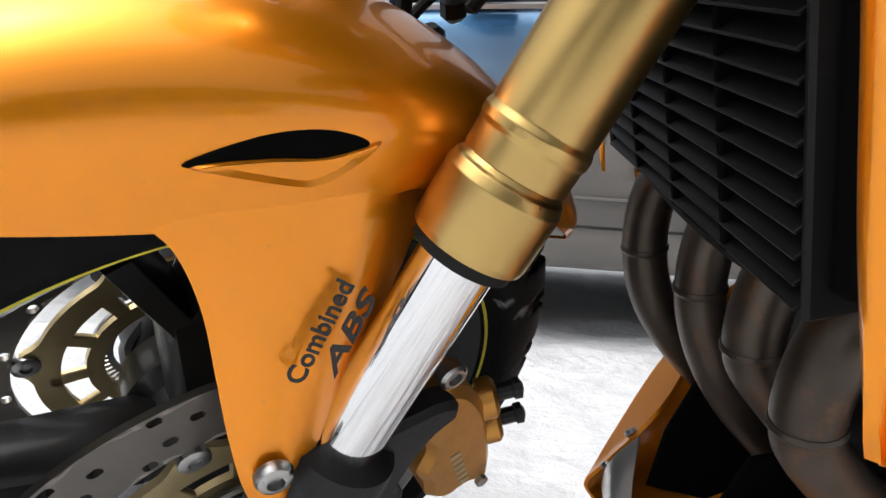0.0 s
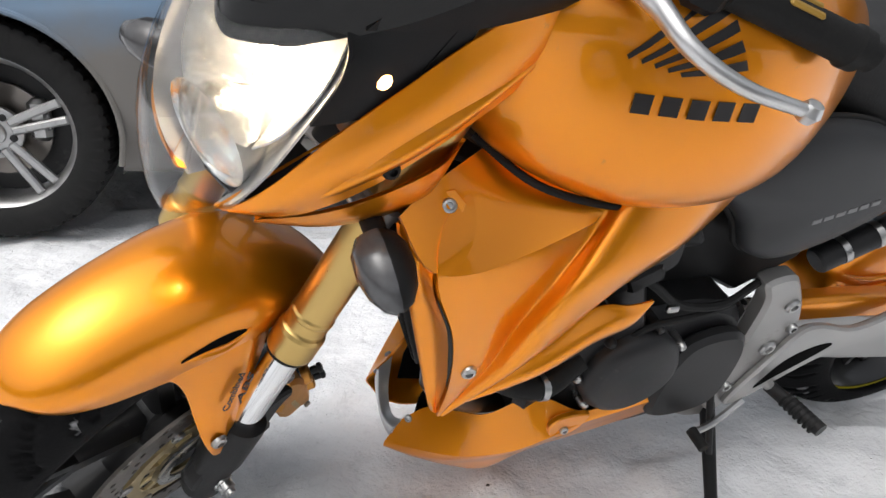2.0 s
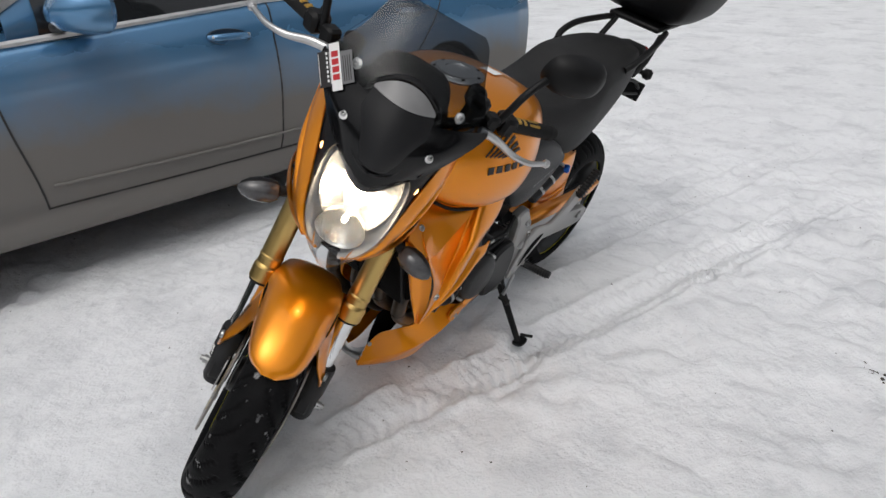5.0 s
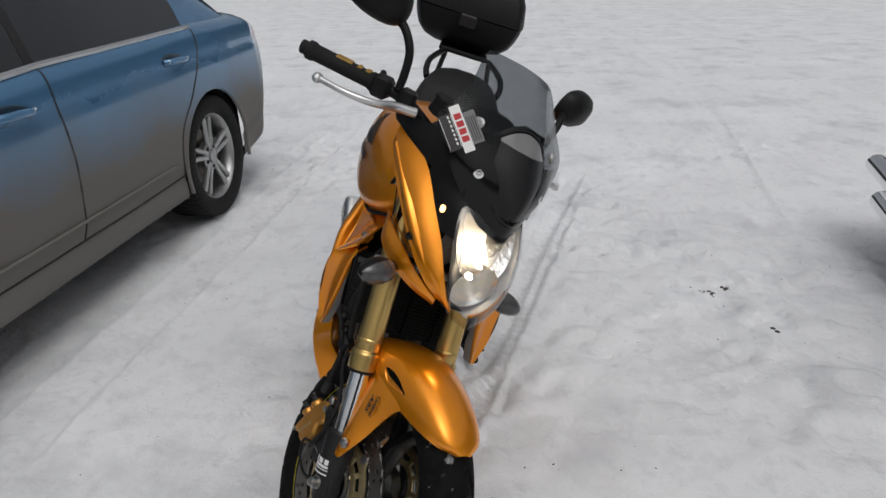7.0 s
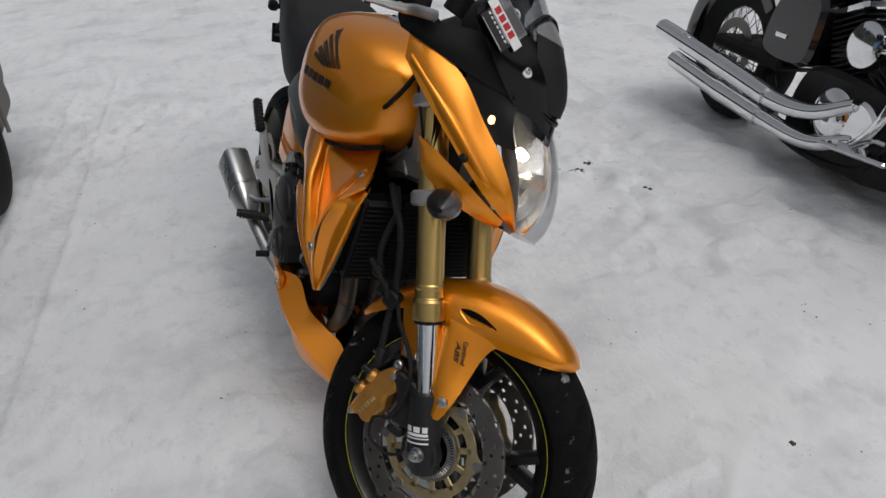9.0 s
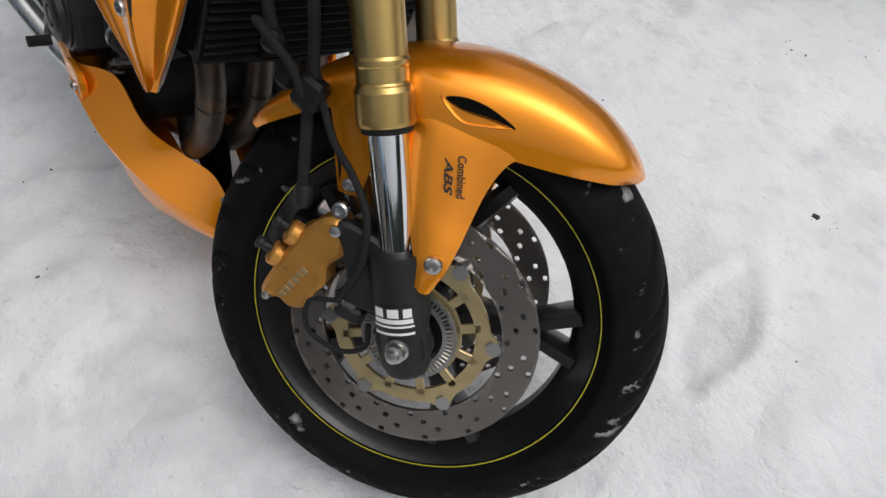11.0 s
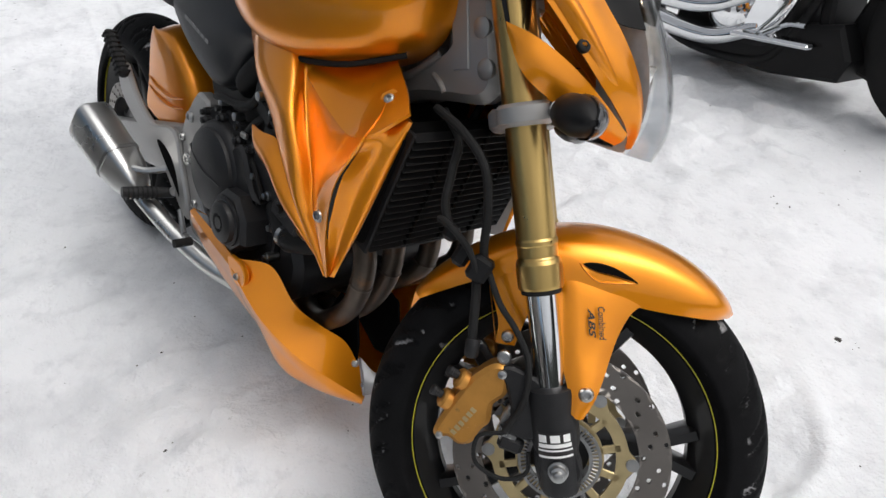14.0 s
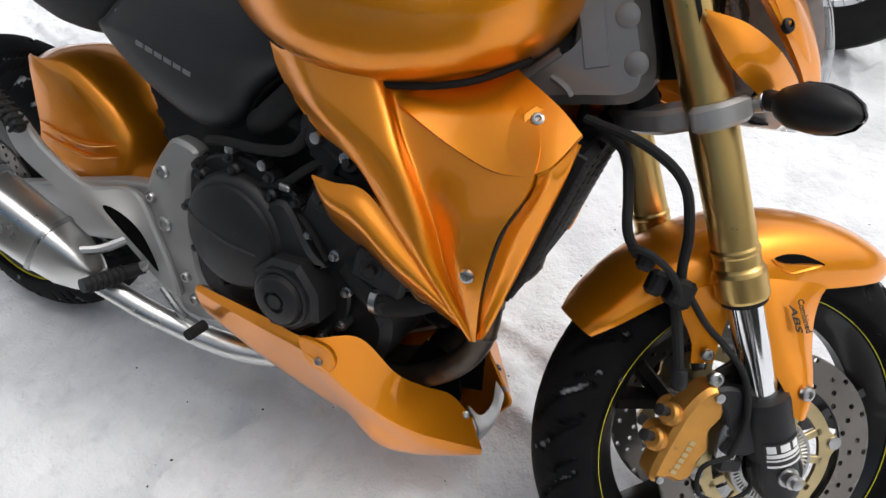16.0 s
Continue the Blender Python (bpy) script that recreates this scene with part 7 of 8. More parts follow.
def rear_wheel():
    at = Matrix.Translation(AXR) @ Matrix.Rotation(radians(20), 4, "Y")
    hub = rim_geo(0.2185, 0.135)
    hubg = Geo()
    hubg.join(lathe([(0.02, -0.07), (0.05, -0.068), (0.055, -0.03), (0.042, -0.02), (0.042, 0.02), (0.06, 0.03), (0.06, 0.07), (0.02, 0.075)], seg=32))
    w = part("rear_wheel", hub, RIMBLACK, bike, "black five-spoke rear wheel", at)
    part("hub", hubg, RIMBLACK, w)
    for k in range(5):
        part("spoke", spoke_geo(2 * math.pi * k / 5, 0.03, 0.190, 0.138, 0.030), RIMBLACK, w)
    add_tyre(w, 0.300, 0.168, 0.211, -1)
    for s in (-1, 1):
        part("rim_stripe", stripe_geo(0.2160, s * 0.0685), YELLOW, w, "yellow rim stripe")
    part("brake_disc", holed_disc(0.080, 0.118, 0.005, [(0.080, 0.092, 0), (0.092, 0.105, 2 / 3), (0.105, 0.118, 4 / 3)], 0.004, 40), DISC, w, "drilled steel rear disc", Matrix.Translation((0, -0.088, 0)))
    part("sprocket", lathe([(0.088, -0.003), (0.088, 0.003), (0.06, 0.003), (0.06, -0.003)], (0, 0.085, 0), (0, 1, 0), 44, True), STEEL, w, "steel sprocket")
    # chain
    up, dn = [], []
    for k in range(40):
        f = k / 39
        part("chain_link", block((0.012, 0.016, 0.011), 0.003, Matrix.Translation((0.60 - 0.60 * f, 0.088, 0.430 - 0.026 * f))), CASTING, bike) if k < 38 else None
        part("chain_link", block((0.012, 0.016, 0.011), 0.003, Matrix.Translation((0.60 - 0.60 * f, 0.088, 0.350 - 0.122 * f))), CASTING, bike) if k < 38 else None
    rows = []
    for deg, r, low, w2 in ((14, 0.385, 0.310, 0.082), (20, 0.420, 0.268, 0.090), (28, 0.440, 0.222, 0.093), (36, 0.436, 0.205, 0.094), (46, 0.420, 0.250, 0.092), (54, 0.398, 0.285, 0.088), (60, 0.364, 0.315, 0.082), (64, 0.340, 0.328, 0.072)):
        a = radians(deg)
        row = []
        for f, q in ((-1, low), (-1.0, low + 0.4 * (r - low)), (-0.96, low + 0.72 * (r - low)), (-0.84, r - 0.016), (-0.45, r), (0, r + 0.004), (0.45, r), (0.84, r - 0.016), (0.96, low + 0.72 * (r - low)), (1.0, low + 0.4 * (r - low)), (1, low)):
            row.append((AXR[0] + q * math.cos(a), w2 * f, AXR[2] + q * math.sin(a)))
        rows.append(row)
    h = part("rear_hugger", shell(surface(rows, 44, 45)[:, ::-1], 0.003), ORANGE, bike, "orange rear hugger over the wheel", sharp=45)
    for s in (-1, 1):
        for z0, dz in ((0.470, 0.0), (0.452, -0.004)):
            line = tube([(0.175, s * 0.0945, z0 + dz), (0.230, s * 0.0955, z0 - 0.012 + dz), (0.300, s * 0.0955, z0 - 0.016 + dz), (0.370, s * 0.0945, z0 + dz)], [0.001, 0.0045, 0.0045, 0.001], 8)
            part("pressed_crease", line, ORANGE, h)
    guard = surface([[(0.52, 0.098, 0.455), (0.36, 0.106, 0.452), (0.18, 0.110, 0.432), (0.0, 0.110, 0.412), (-0.095, 0.105, 0.398)], [(0.52, 0.122, 0.448), (0.36, 0.130, 0.445), (0.18, 0.132, 0.425), (0.0, 0.130, 0.408), (-0.095, 0.120, 0.395)],
                     [(0.50, 0.128, 0.420), (0.36, 0.135, 0.415), (0.18, 0.136, 0.395), (0.0, 0.132, 0.385), (-0.08, 0.122, 0.386)]], 12, 30)
    part("chain_guard", shell(guard[::-1], 0.003), ORANGE, h, "orange chain guard")


rear_wheel()


def shock_and_stand():
    a, b = V(0.500, 0.118, 0.535), V(0.372, 0.122, 0.606)
    d = (b - a) / np.linalg.norm(b - a)
    n = float(np.linalg.norm(b - a))
    s = part("damper_reservoir", lathe([(0.018, 0), (0.021, 0.004), (0.021, n), (0.016, n + 0.008)], a, d, 24), CASTING, bike, "dark damper reservoir with silver straps")
    for f in (0.25, 0.62):
        part("strap", lathe([(0.0222, f * n), (0.0222, f * n + 0.010)], a, d, 24), STEEL, s)
    part("adjuster", lathe([(0.012, 0), (0.014, 0.002), (0.014, 0.014), (0.009, 0.018)], b + d * 0.012 + V(0, 0.012, 0.0), (-0.3, 1, 0.2), 18), BLUEANO, s, "blue anodised adjuster")
    part("adjuster_stem", lathe([(0.007, 0), (0.007, 0.03)], b + V(0, -0.005, -0.005), (0, 0.5, 1), 14), STEEL, s)
    coil = []
    for k in range(60):
        f, t = k / 59, k / 59 * 2 * math.pi * 6
        c = V(0.40, 0, 0.62) + f * V(0.06, 0, -0.22)
        coil.append(tuple(c + V(0.032 * math.cos(t), 0.032 * math.sin(t), 0)))
    part("spring", tube(coil, 0.006, 8, 240), CASTING, bike, "dark shock spring")
    tip = BIKE.inverted() @ Vector((0.590, 0.284, 0.008))
    leg = tube([(0.590, 0.140, 0.285), (0.588, 0.152, 0.262), tuple(Vector((0.588, 0.152, 0.262)).lerp(tip, 0.5)), tuple(tip)], [0.014, 0.013, 0.011, 0.010], 12)
    st = part("side_stand", leg, BLACK, bike, "black side stand standing on the snow")
    part("stand_foot", slab([(-0.024, -0.014), (0.016, -0.018), (0.026, 0.0), (0.016, 0.018), (-0.024, 0.014)], -0.004, 0.004, 0.001, 30, "xy"), BLACK, st, "flat stand foot", BIKE.inverted() @ Matrix.Translation((0.587, 0.290, 0.006)))
    part("stand_peg", tube([tuple(tip + Vector((0, 0, 0.03))), tuple(tip + Vector((-0.02, 0.035, 0.035)))], 0.005, 8), BLACK, st)
    part("stand_spring", tube([(0.605, 0.160, 0.30), tuple(Vector((0.600, 0.170, 0.26)).lerp(tip, 0.35))], 0.006, 8), CASTING, st)
    part("stand_bracket", block((0.06, 0.03, 0.05), 0.006, Matrix.Translation((0.592, 0.140, 0.292))), CASTING, st)


shock_and_stand()


# ---- the blue saloon parked beside the motorcycle ----
def car():
    m = Matrix.Translation((-0.772, -1.985, 0.018)) @ Matrix.Rotation(radians(-1.54), 4, "Z")
    ob = thing("car", "light blue saloon car with grey road grime on its flanks", "car", m)
    wb_, rw, zw, ra = 2.762, 0.325, 0.325, 0.362
    xs = np.unique(np.r_[np.linspace(-0.95, 3.50, 150), np.linspace(-0.40, 0.40, 40), np.linspace(2.36, 3.16, 40)])

    def lerp(x, *pts):
        return float(np.interp(x, [p[0] for p in pts], [p[1] for p in pts]))

    def section(x):
        """Half section from the sill to the middle of the top."""
        hw = lerp(x, (-0.97, 0.69), (-0.89, 0.785), (-0.70, 0.845), (-0.3, 0.866), (0.3, 0.872), (1.5, 0.872), (2.4, 0.868), (2.9, 0.845), (3.2, 0.79), (3.4, 0.68), (3.5, 0.52))
        belt = lerp(x, (-0.97, 0.93), (-0.6, 0.99), (0, 0.995), (1.1, 0.955), (2.15, 0.875), (2.7, 0.81), (3.2, 0.73), (3.5, 0.62))
        top = lerp(x, (-0.97, 0.95), (-0.82, 1.03), (-0.45, 1.055), (0, 1.045), (2.0, 0.98), (2.3, 0.955), (2.8, 0.89), (3.2, 0.81), (3.4, 0.73), (3.5, 0.64))
        sill = lerp(x, (-0.97, 0.42), (-0.78, 0.26), (-0.4, 0.21), (0.4, 0.195), (2.3, 0.195), (3.1, 0.21), (3.4, 0.26), (3.5, 0.34))
        f = (belt - sill)
        p = [(hw * 0.86, sill), (hw * 0.945, sill + 0.015), (hw * 0.965, sill + 0.10 * f), (hw * 0.962, sill + 0.17 * f), (hw * 0.985, sill + 0.26 * f), (hw * 0.995, sill + 0.42 * f), (hw, sill + 0.58 * f), (hw * 0.995, sill + 0.70 * f),
             (hw * 0.990, sill + 0.755 * f), (hw * 0.982, sill + 0.80 * f), (hw * 0.970, sill + 0.90 * f), (hw * 0.950, sill + 0.97 * f), (hw * 0.915, belt)]
        q = [(hw * 0.80, belt + 0.45 * (top - belt)), (hw * 0.5, belt + 0.85 * (top - belt)), (0.0, top)]
        side = spline(np.array(p), 44)
        return np.vstack([side, spline(np.array([p[-1]] + q), 14)[1:]])

    g = np.zeros((len(xs), 57, 3))
    for i, x in enumerate(xs):
        s = section(x)
        g[i, :, 0], g[i, :, 1], g[i, :, 2] = x, s[:, 0], s[:, 1]
    # wheel arches: pull the points near each arch onto its circle
    keep = np.ones(g.shape[:2], bool)
    for cx in (0.0, wb_):
        d = np.hypot(g[..., 0] - cx, g[..., 2] - zw)
        low = (g[..., 2] < zw + ra + 0.06) & (g[..., 1] > 0.6)
        inside = (d < ra) & low
        near = inside & (d > ra - 0.03)
        k = ra / np.maximum(d, 1e-6)
        g[..., 0] = np.where(near, cx + (g[..., 0] - cx) * k, g[..., 0])
        g[..., 2] = np.where(near, zw + (g[..., 2] - zw) * k, g[..., 2])
        keep &= ~(inside & ~near)
    geo = Geo()
    for s in (1, -1):
        idx = {}
        base = len(geo.v)
        vs = (g * [1, s, 1]).reshape(-1, 3)
        geo.v.extend([tuple(v) for v in vs])
        n = g.shape[1]
        for i in range(len(xs) - 1):
            for j in range(n - 1):
                if keep[i, j] and keep[i + 1, j] and keep[i + 1, j + 1] and keep[i, j + 1]:
                    f = (base + i * n + j, base + (i + 1) * n + j, base + (i + 1) * n + j + 1, base + i * n + j + 1)
                    geo.f.append(f if s > 0 else f[::-1])
    half = len(geo.v) // 2
    for i in (0, len(xs) - 1):
        n = g.shape[1]
        geo.f.append(tuple(i * n + j for j in range(n)) + tuple(half + i * n + j for j in range(n - 2, -1, -1)))
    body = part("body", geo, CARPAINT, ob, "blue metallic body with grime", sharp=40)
    # floor and inner wells, so that one does not see through
    part("underbody", block((3.9, 1.40, 0.30), 0.03, Matrix.Translation((1.3, 0, 0.40))), CARTRIM, body, "black underbody")
    for cx in (0.0, wb_):
        for s in (1, -1):
            well = Geo()
            ang = np.linspace(-0.35, math.pi + 0.35, 24)
            rings = [[(cx + (ra + 0.004) * math.cos(a), s * y, zw + (ra + 0.004) * math.sin(a)) for a in ang] for y in (0.55, 0.82)]
            part("wheel_well", shell(np.array(rings), 0.004), CARTRIM, body, "black wheel well")
            rim = [(cx + (ra - 0.002) * math.cos(a), s * 0.858, zw + (ra - 0.002) * math.sin(a)) for a in np.linspace(-0.25, math.pi + 0.25, 14)]
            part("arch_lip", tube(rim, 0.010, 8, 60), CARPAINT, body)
    # cabin: roof, pillars, dark glass
    st = [(2.12, 0.965, 0.80), (1.95, 1.06, 0.775), (1.70, 1.21, 0.72), (1.45, 1.335, 0.655), (1.25, 1.385, 0.625), (0.85, 1.41, 0.60), (0.45, 1.395, 0.595), (0.15, 1.34, 0.61), (-0.15, 1.23, 0.65), (-0.42, 1.08, 0.70), (-0.55, 1.00, 0.72)]

    def cabin(x):
        zt = lerp(x, *[(a, b) for a, b, c in st[::-1]])
        yt = lerp(x, *[(a, c) for a, b, c in st[::-1]])
        belt = lerp(x, (-0.6, 0.955), (0, 0.98), (1.1, 0.952), (2.15, 0.875))
        return zt, yt, belt

    rows = []
    for x in np.linspace(-0.55, 2.12, 60):
        zt, yt, belt = cabin(x)
        rows.append([(x, s * yt * f, zt + 0.045 * (1 - f * f) * min(1.0, max(0.0, (zt - 0.98) / 0.3))) for s, f in ((1, 1), (1, 0.7), (1, 0.35), (1, 0.0), (-1, 0.35), (-1, 0.7), (-1, 1))])
    roof = np.array(rows)
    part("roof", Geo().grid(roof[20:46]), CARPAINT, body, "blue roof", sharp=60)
    part("windscreen", Geo().grid(roof[45:]), DARKGLASS, body, "dark sloping windscreen", sharp=60)
    part("rear_window", Geo().grid(roof[:21]), DARKGLASS, body, "dark rear window", sharp=60)
    for s in (1, -1):
        def side(x0, x1, name, mat, inset=0.0, label="", lo=0.0, hi=1.0):
            rr = []
            for x in np.linspace(x0, x1, 26):
                zt, yt, belt = cabin(x)
                yb = 0.795
                zt = max(zt, belt + 0.012)
                rr.append([(x, s * (yb + (yt - yb) * f - inset + 0.018 * math.sin(math.pi * f)), belt + (zt - belt) * f) for f in np.linspace(lo, hi, 8)])
            part(name, shell(np.array(rr) if s < 0 else np.array(rr)[:, ::-1], 0.004), mat, body, label, sharp=60)
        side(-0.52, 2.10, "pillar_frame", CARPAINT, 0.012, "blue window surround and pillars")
        side(1.135, 2.00, "door_glass", DARKGLASS, 0.002, "dark tinted front side window", 0.02, 0.90)
        side(0.05, 1.095, "door_glass", DARKGLASS, 0.002, "dark tinted rear side window", 0.02, 0.90)
        side(1.095, 1.135, "b_pillar", CARTRIM, 0.0, "black door pillar", 0.0, 0.92)
        strip = []
        for x in np.linspace(0.03, 2.13, 30):
            zt, yt, belt = cabin(x)
            strip.append([(x, s * 0.812, belt - 0.002), (x, s * 0.816, belt + 0.007), (x, s * 0.806, belt + 0.014)])
        part("belt_trim", shell(np.array(strip) if s > 0 else np.array(strip)[:, ::-1], 0.003), LEVER, body, "bright belt-line trim")
        # door seams
        for pts in ([(2.17, 0.872), (2.20, 0.78), (2.185, 0.62), (2.15, 0.45), (2.13, 0.325)], [(1.115, 0.948), (1.12, 0.80), (1.12, 0.6), (1.13, 0.45), (1.14, 0.325)], [(0.03, 0.98), (0.06, 0.86), (0.20, 0.70), (0.345, 0.56), (0.385, 0.42), (0.36, 0.33)],
                    [(2.13, 0.327), (1.6, 0.322), (1.14, 0.322), (0.8, 0.322), (0.36, 0.33)], [(2.17, 0.872), (2.35, 0.852), (2.6, 0.822), (2.9, 0.785), (3.3, 0.71)]):
            q = spline(np.array(pts), 40)
            line = []
            for x, z in q:
                sec = section(x)
                line.append((x, s * (float(np.interp(z, sec[:44, 1], sec[:44, 0])) + 0.0005), z))
            part("door_seam", tube(line, 0.004, 6, 60), CARTRIM, body, "dark gap between panels")
        for x0, z0 in ((1.335, 0.835), (0.30, 0.862)):
            sec = section(x0)
            yy = float(np.interp(z0, sec[:44, 1], sec[:44, 0]))
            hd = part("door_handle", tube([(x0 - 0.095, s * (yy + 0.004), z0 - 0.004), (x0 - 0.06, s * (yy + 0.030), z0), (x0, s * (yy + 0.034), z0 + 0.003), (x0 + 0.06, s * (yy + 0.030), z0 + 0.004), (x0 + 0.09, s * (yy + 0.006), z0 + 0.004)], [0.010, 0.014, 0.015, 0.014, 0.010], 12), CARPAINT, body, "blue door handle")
            # body-coloured recess, its shade put into a darker blue
            oval = [(math.cos(a), math.sin(a) + 0.25 * math.cos(a)) for a in np.linspace(0, 2 * math.pi, 32, endpoint=False)]
            cup = [[(x0 - 0.004 + 0.098 * f * p, s * (yy + d), z0 - 0.002 + 0.033 * f * q) for p, q in oval] for f, d in ((1.0, -0.02), (1.0, 0.003), (0.95, 0.0045), (0.88, 0.001), (0.02, 0.001))]
            part("handle_cup", Geo().loft(cup), SHADEDBLUE, hd, "oval handle recess, its shade painted dark blue")
            for k in (-1, 1):
                part("handle_tip", block((0.026, 0.008, 0.012), 0.003, Matrix.Translation((x0 + k * 0.074, s * (yy + 0.030), z0 + 0.006))), CHROME, hd, "bright handle tip")
        # mirror
        mo = [ring_spline([(x, s * (y0 + a * w), z0 + b * h) for a, b in ((-1, -0.5), (-0.9, 0.7), (0, 1), (0.85, 0.8), (1, -0.2), (0.6, -1), (-0.5, -1))], 24) for x, y0, z0, w, h in ((1.83, 0.935, 0.982, 0.10, 0.060), (1.85, 0.937, 0.982, 0.115, 0.072), (1.91, 0.930, 0.982, 0.112, 0.070), (1.97, 0.915, 0.977, 0.085, 0.050), (1.995, 0.905, 0.972, 0.03, 0.02))]
        mi = part("door_mirror", Geo().loft(mo), CARPAINT, body, "blue door mirror")
        part("mirror_foot", tube([(1.95, s * 0.78, 0.92), (1.93, s * 0.86, 0.935), (1.91, s * 0.90, 0.955)], 0.022, 10), CARTRIM, mi, "black mirror foot")
        # lamps
        part("tail_lamp", shell(np.array([[(x, s * (float(section(x)[38, 0]) + 0.004 + 0.012 * math.sin(math.pi * (z - 0.77) / 0.14)), z) for z in np.linspace(0.77, 0.91, 8)] for x in np.linspace(-0.93, -0.68, 10)])[:: (-1 if s > 0 else 1)], 0.006), TAIL, body, "red tail lamp")
        part("badge", block((0.075, 0.004, 0.012), 0.0015, Matrix.Translation((2.29, s * 0.872, 0.575)) @ Matrix.Rotation(radians(-3), 4, "Y")), LEVER, body, "small bright badge")
        part("sill_line", tube([(0.45, s * 0.862, 0.405), (1.1, s * 0.866, 0.40), (1.6, s * 0.866, 0.40), (2.1, s * 0.862, 0.41)], 0.006, 6), CARPAINT, body)
    # cowl and wipers at the foot of the windscreen
    part("wiper_cowl", block((0.10, 1.30, 0.02), 0.006, Matrix.Translation((2.16, 0, 0.962))), CARTRIM, body, "black wiper cowl")
    for y in (-0.3, 0.35):
        part("wiper", tube([(2.15, y, 0.978), (2.12, y + 0.25, 0.990), (2.10, y + 0.45, 0.992)], 0.008, 8), CARTRIM, body, "black wiper")

    # wheels with five double spokes
    def wheel(x, s):
        wo = part("wheel", lathe([(0.212, -0.09), (0.232, -0.088), (0.230, -0.07), (0.208, -0.05), (0.203, 0.04), (0.212, 0.076), (0.226, 0.090), (0.234, 0.088), (0.236, 0.078), (0.216, 0.05), (0.214, -0.05)], (0, 0, 0), (0, 1, 0), 56, True), ALLOY, ob, "silver five double-spoke alloy wheel", Matrix.Translation((x, s * 0.735, zw)) @ (Matrix.Identity(4) if s > 0 else Matrix.Rotation(math.pi, 4, "Z")))
        part("tyre", tyre_car(rw), RUBBER, wo, "black winter tyre")
        for k in range(5):
            a = 2 * math.pi * k / 5 + 0.3
            for d in (-0.13, 0.13):
                p0 = V(0.05 * math.cos(a + d * 2.0), 0.062, 0.05 * math.sin(a + d * 2.0))
                p1 = V(0.213 * math.cos(a + d), 0.070, 0.213 * math.sin(a + d))
                part("spoke", block((0.024, 0.026, float(np.linalg.norm(p1 - p0))), 0.006, along(p0, p1)), ALLOY, wo)
        part("hub", lathe([(0.075, 0.03), (0.078, 0.062), (0.070, 0.068), (0.036, 0.070), (0.034, 0.080), (0.028, 0.083), (0.001, 0.083)], (0, 0, 0), (0, 1, 0), 36), ALLOY, wo, "silver hub with a round cap")
        for k in range(5):
            a = 2 * math.pi * k / 5 + 0.3 + math.pi / 5
            part("wheel_bolt", lathe([(0.011, 0.0), (0.011, 0.006), (0.007, 0.008)], (0.055 * math.cos(a), 0.067, 0.055 * math.sin(a)), (0, 1, 0), 8), CASTING, wo)
        part("brake_disc", lathe([(0.14, 0.0), (0.14, 0.012), (0.05, 0.012)], (0, -0.01, 0), (0, 1, 0), 40), DISC, wo, "steel brake disc")
        part("brake_caliper", block((0.06, 0.05, 0.13), 0.015, Matrix.Translation((-0.115, 0.015, 0.03))), STEEL, wo, "grey brake caliper")
        part("backing", lathe([(0.20, -0.03), (0.20, -0.026)], (0, 0, 0), (0, 1, 0), 40), CARTRIM, wo, "dark backing plate")

    def tyre_car(r):
        g2 = []
        seg = 220
        th = np.linspace(0, 2 * np.pi, seg, endpoint=False)
        prof = [(0.225, -0.098), (0.262, -0.112), (r - 0.022, -0.110), (r - 0.006, -0.098), (r, -0.075), (r, -0.04), (r, -0.037), (r, 0.0), (r, 0.037), (r, 0.04), (r, 0.075), (r - 0.006, 0.098), (r - 0.022, 0.110), (0.262, 0.112), (0.238, 0.104), (0.225, 0.088)]
        arr = np.zeros((seg, len(prof), 3))
        for j, (q, y) in enumerate(prof):
            cut = np.where((np.arange(seg) + (1 if abs(y) > 0.05 else 0)) % 4 == 0, 0.007, 0.0) if q > r - 0.02 else 0.0
            arr[:, j, 0], arr[:, j, 1], arr[:, j, 2] = (q - cut) * np.cos(th), y, (q - cut) * np.sin(th)
        return Geo().grid(arr, close_u=True)

    for x in (0.0, wb_):
        for s in (1, -1):
            wheel(x, s)


car()


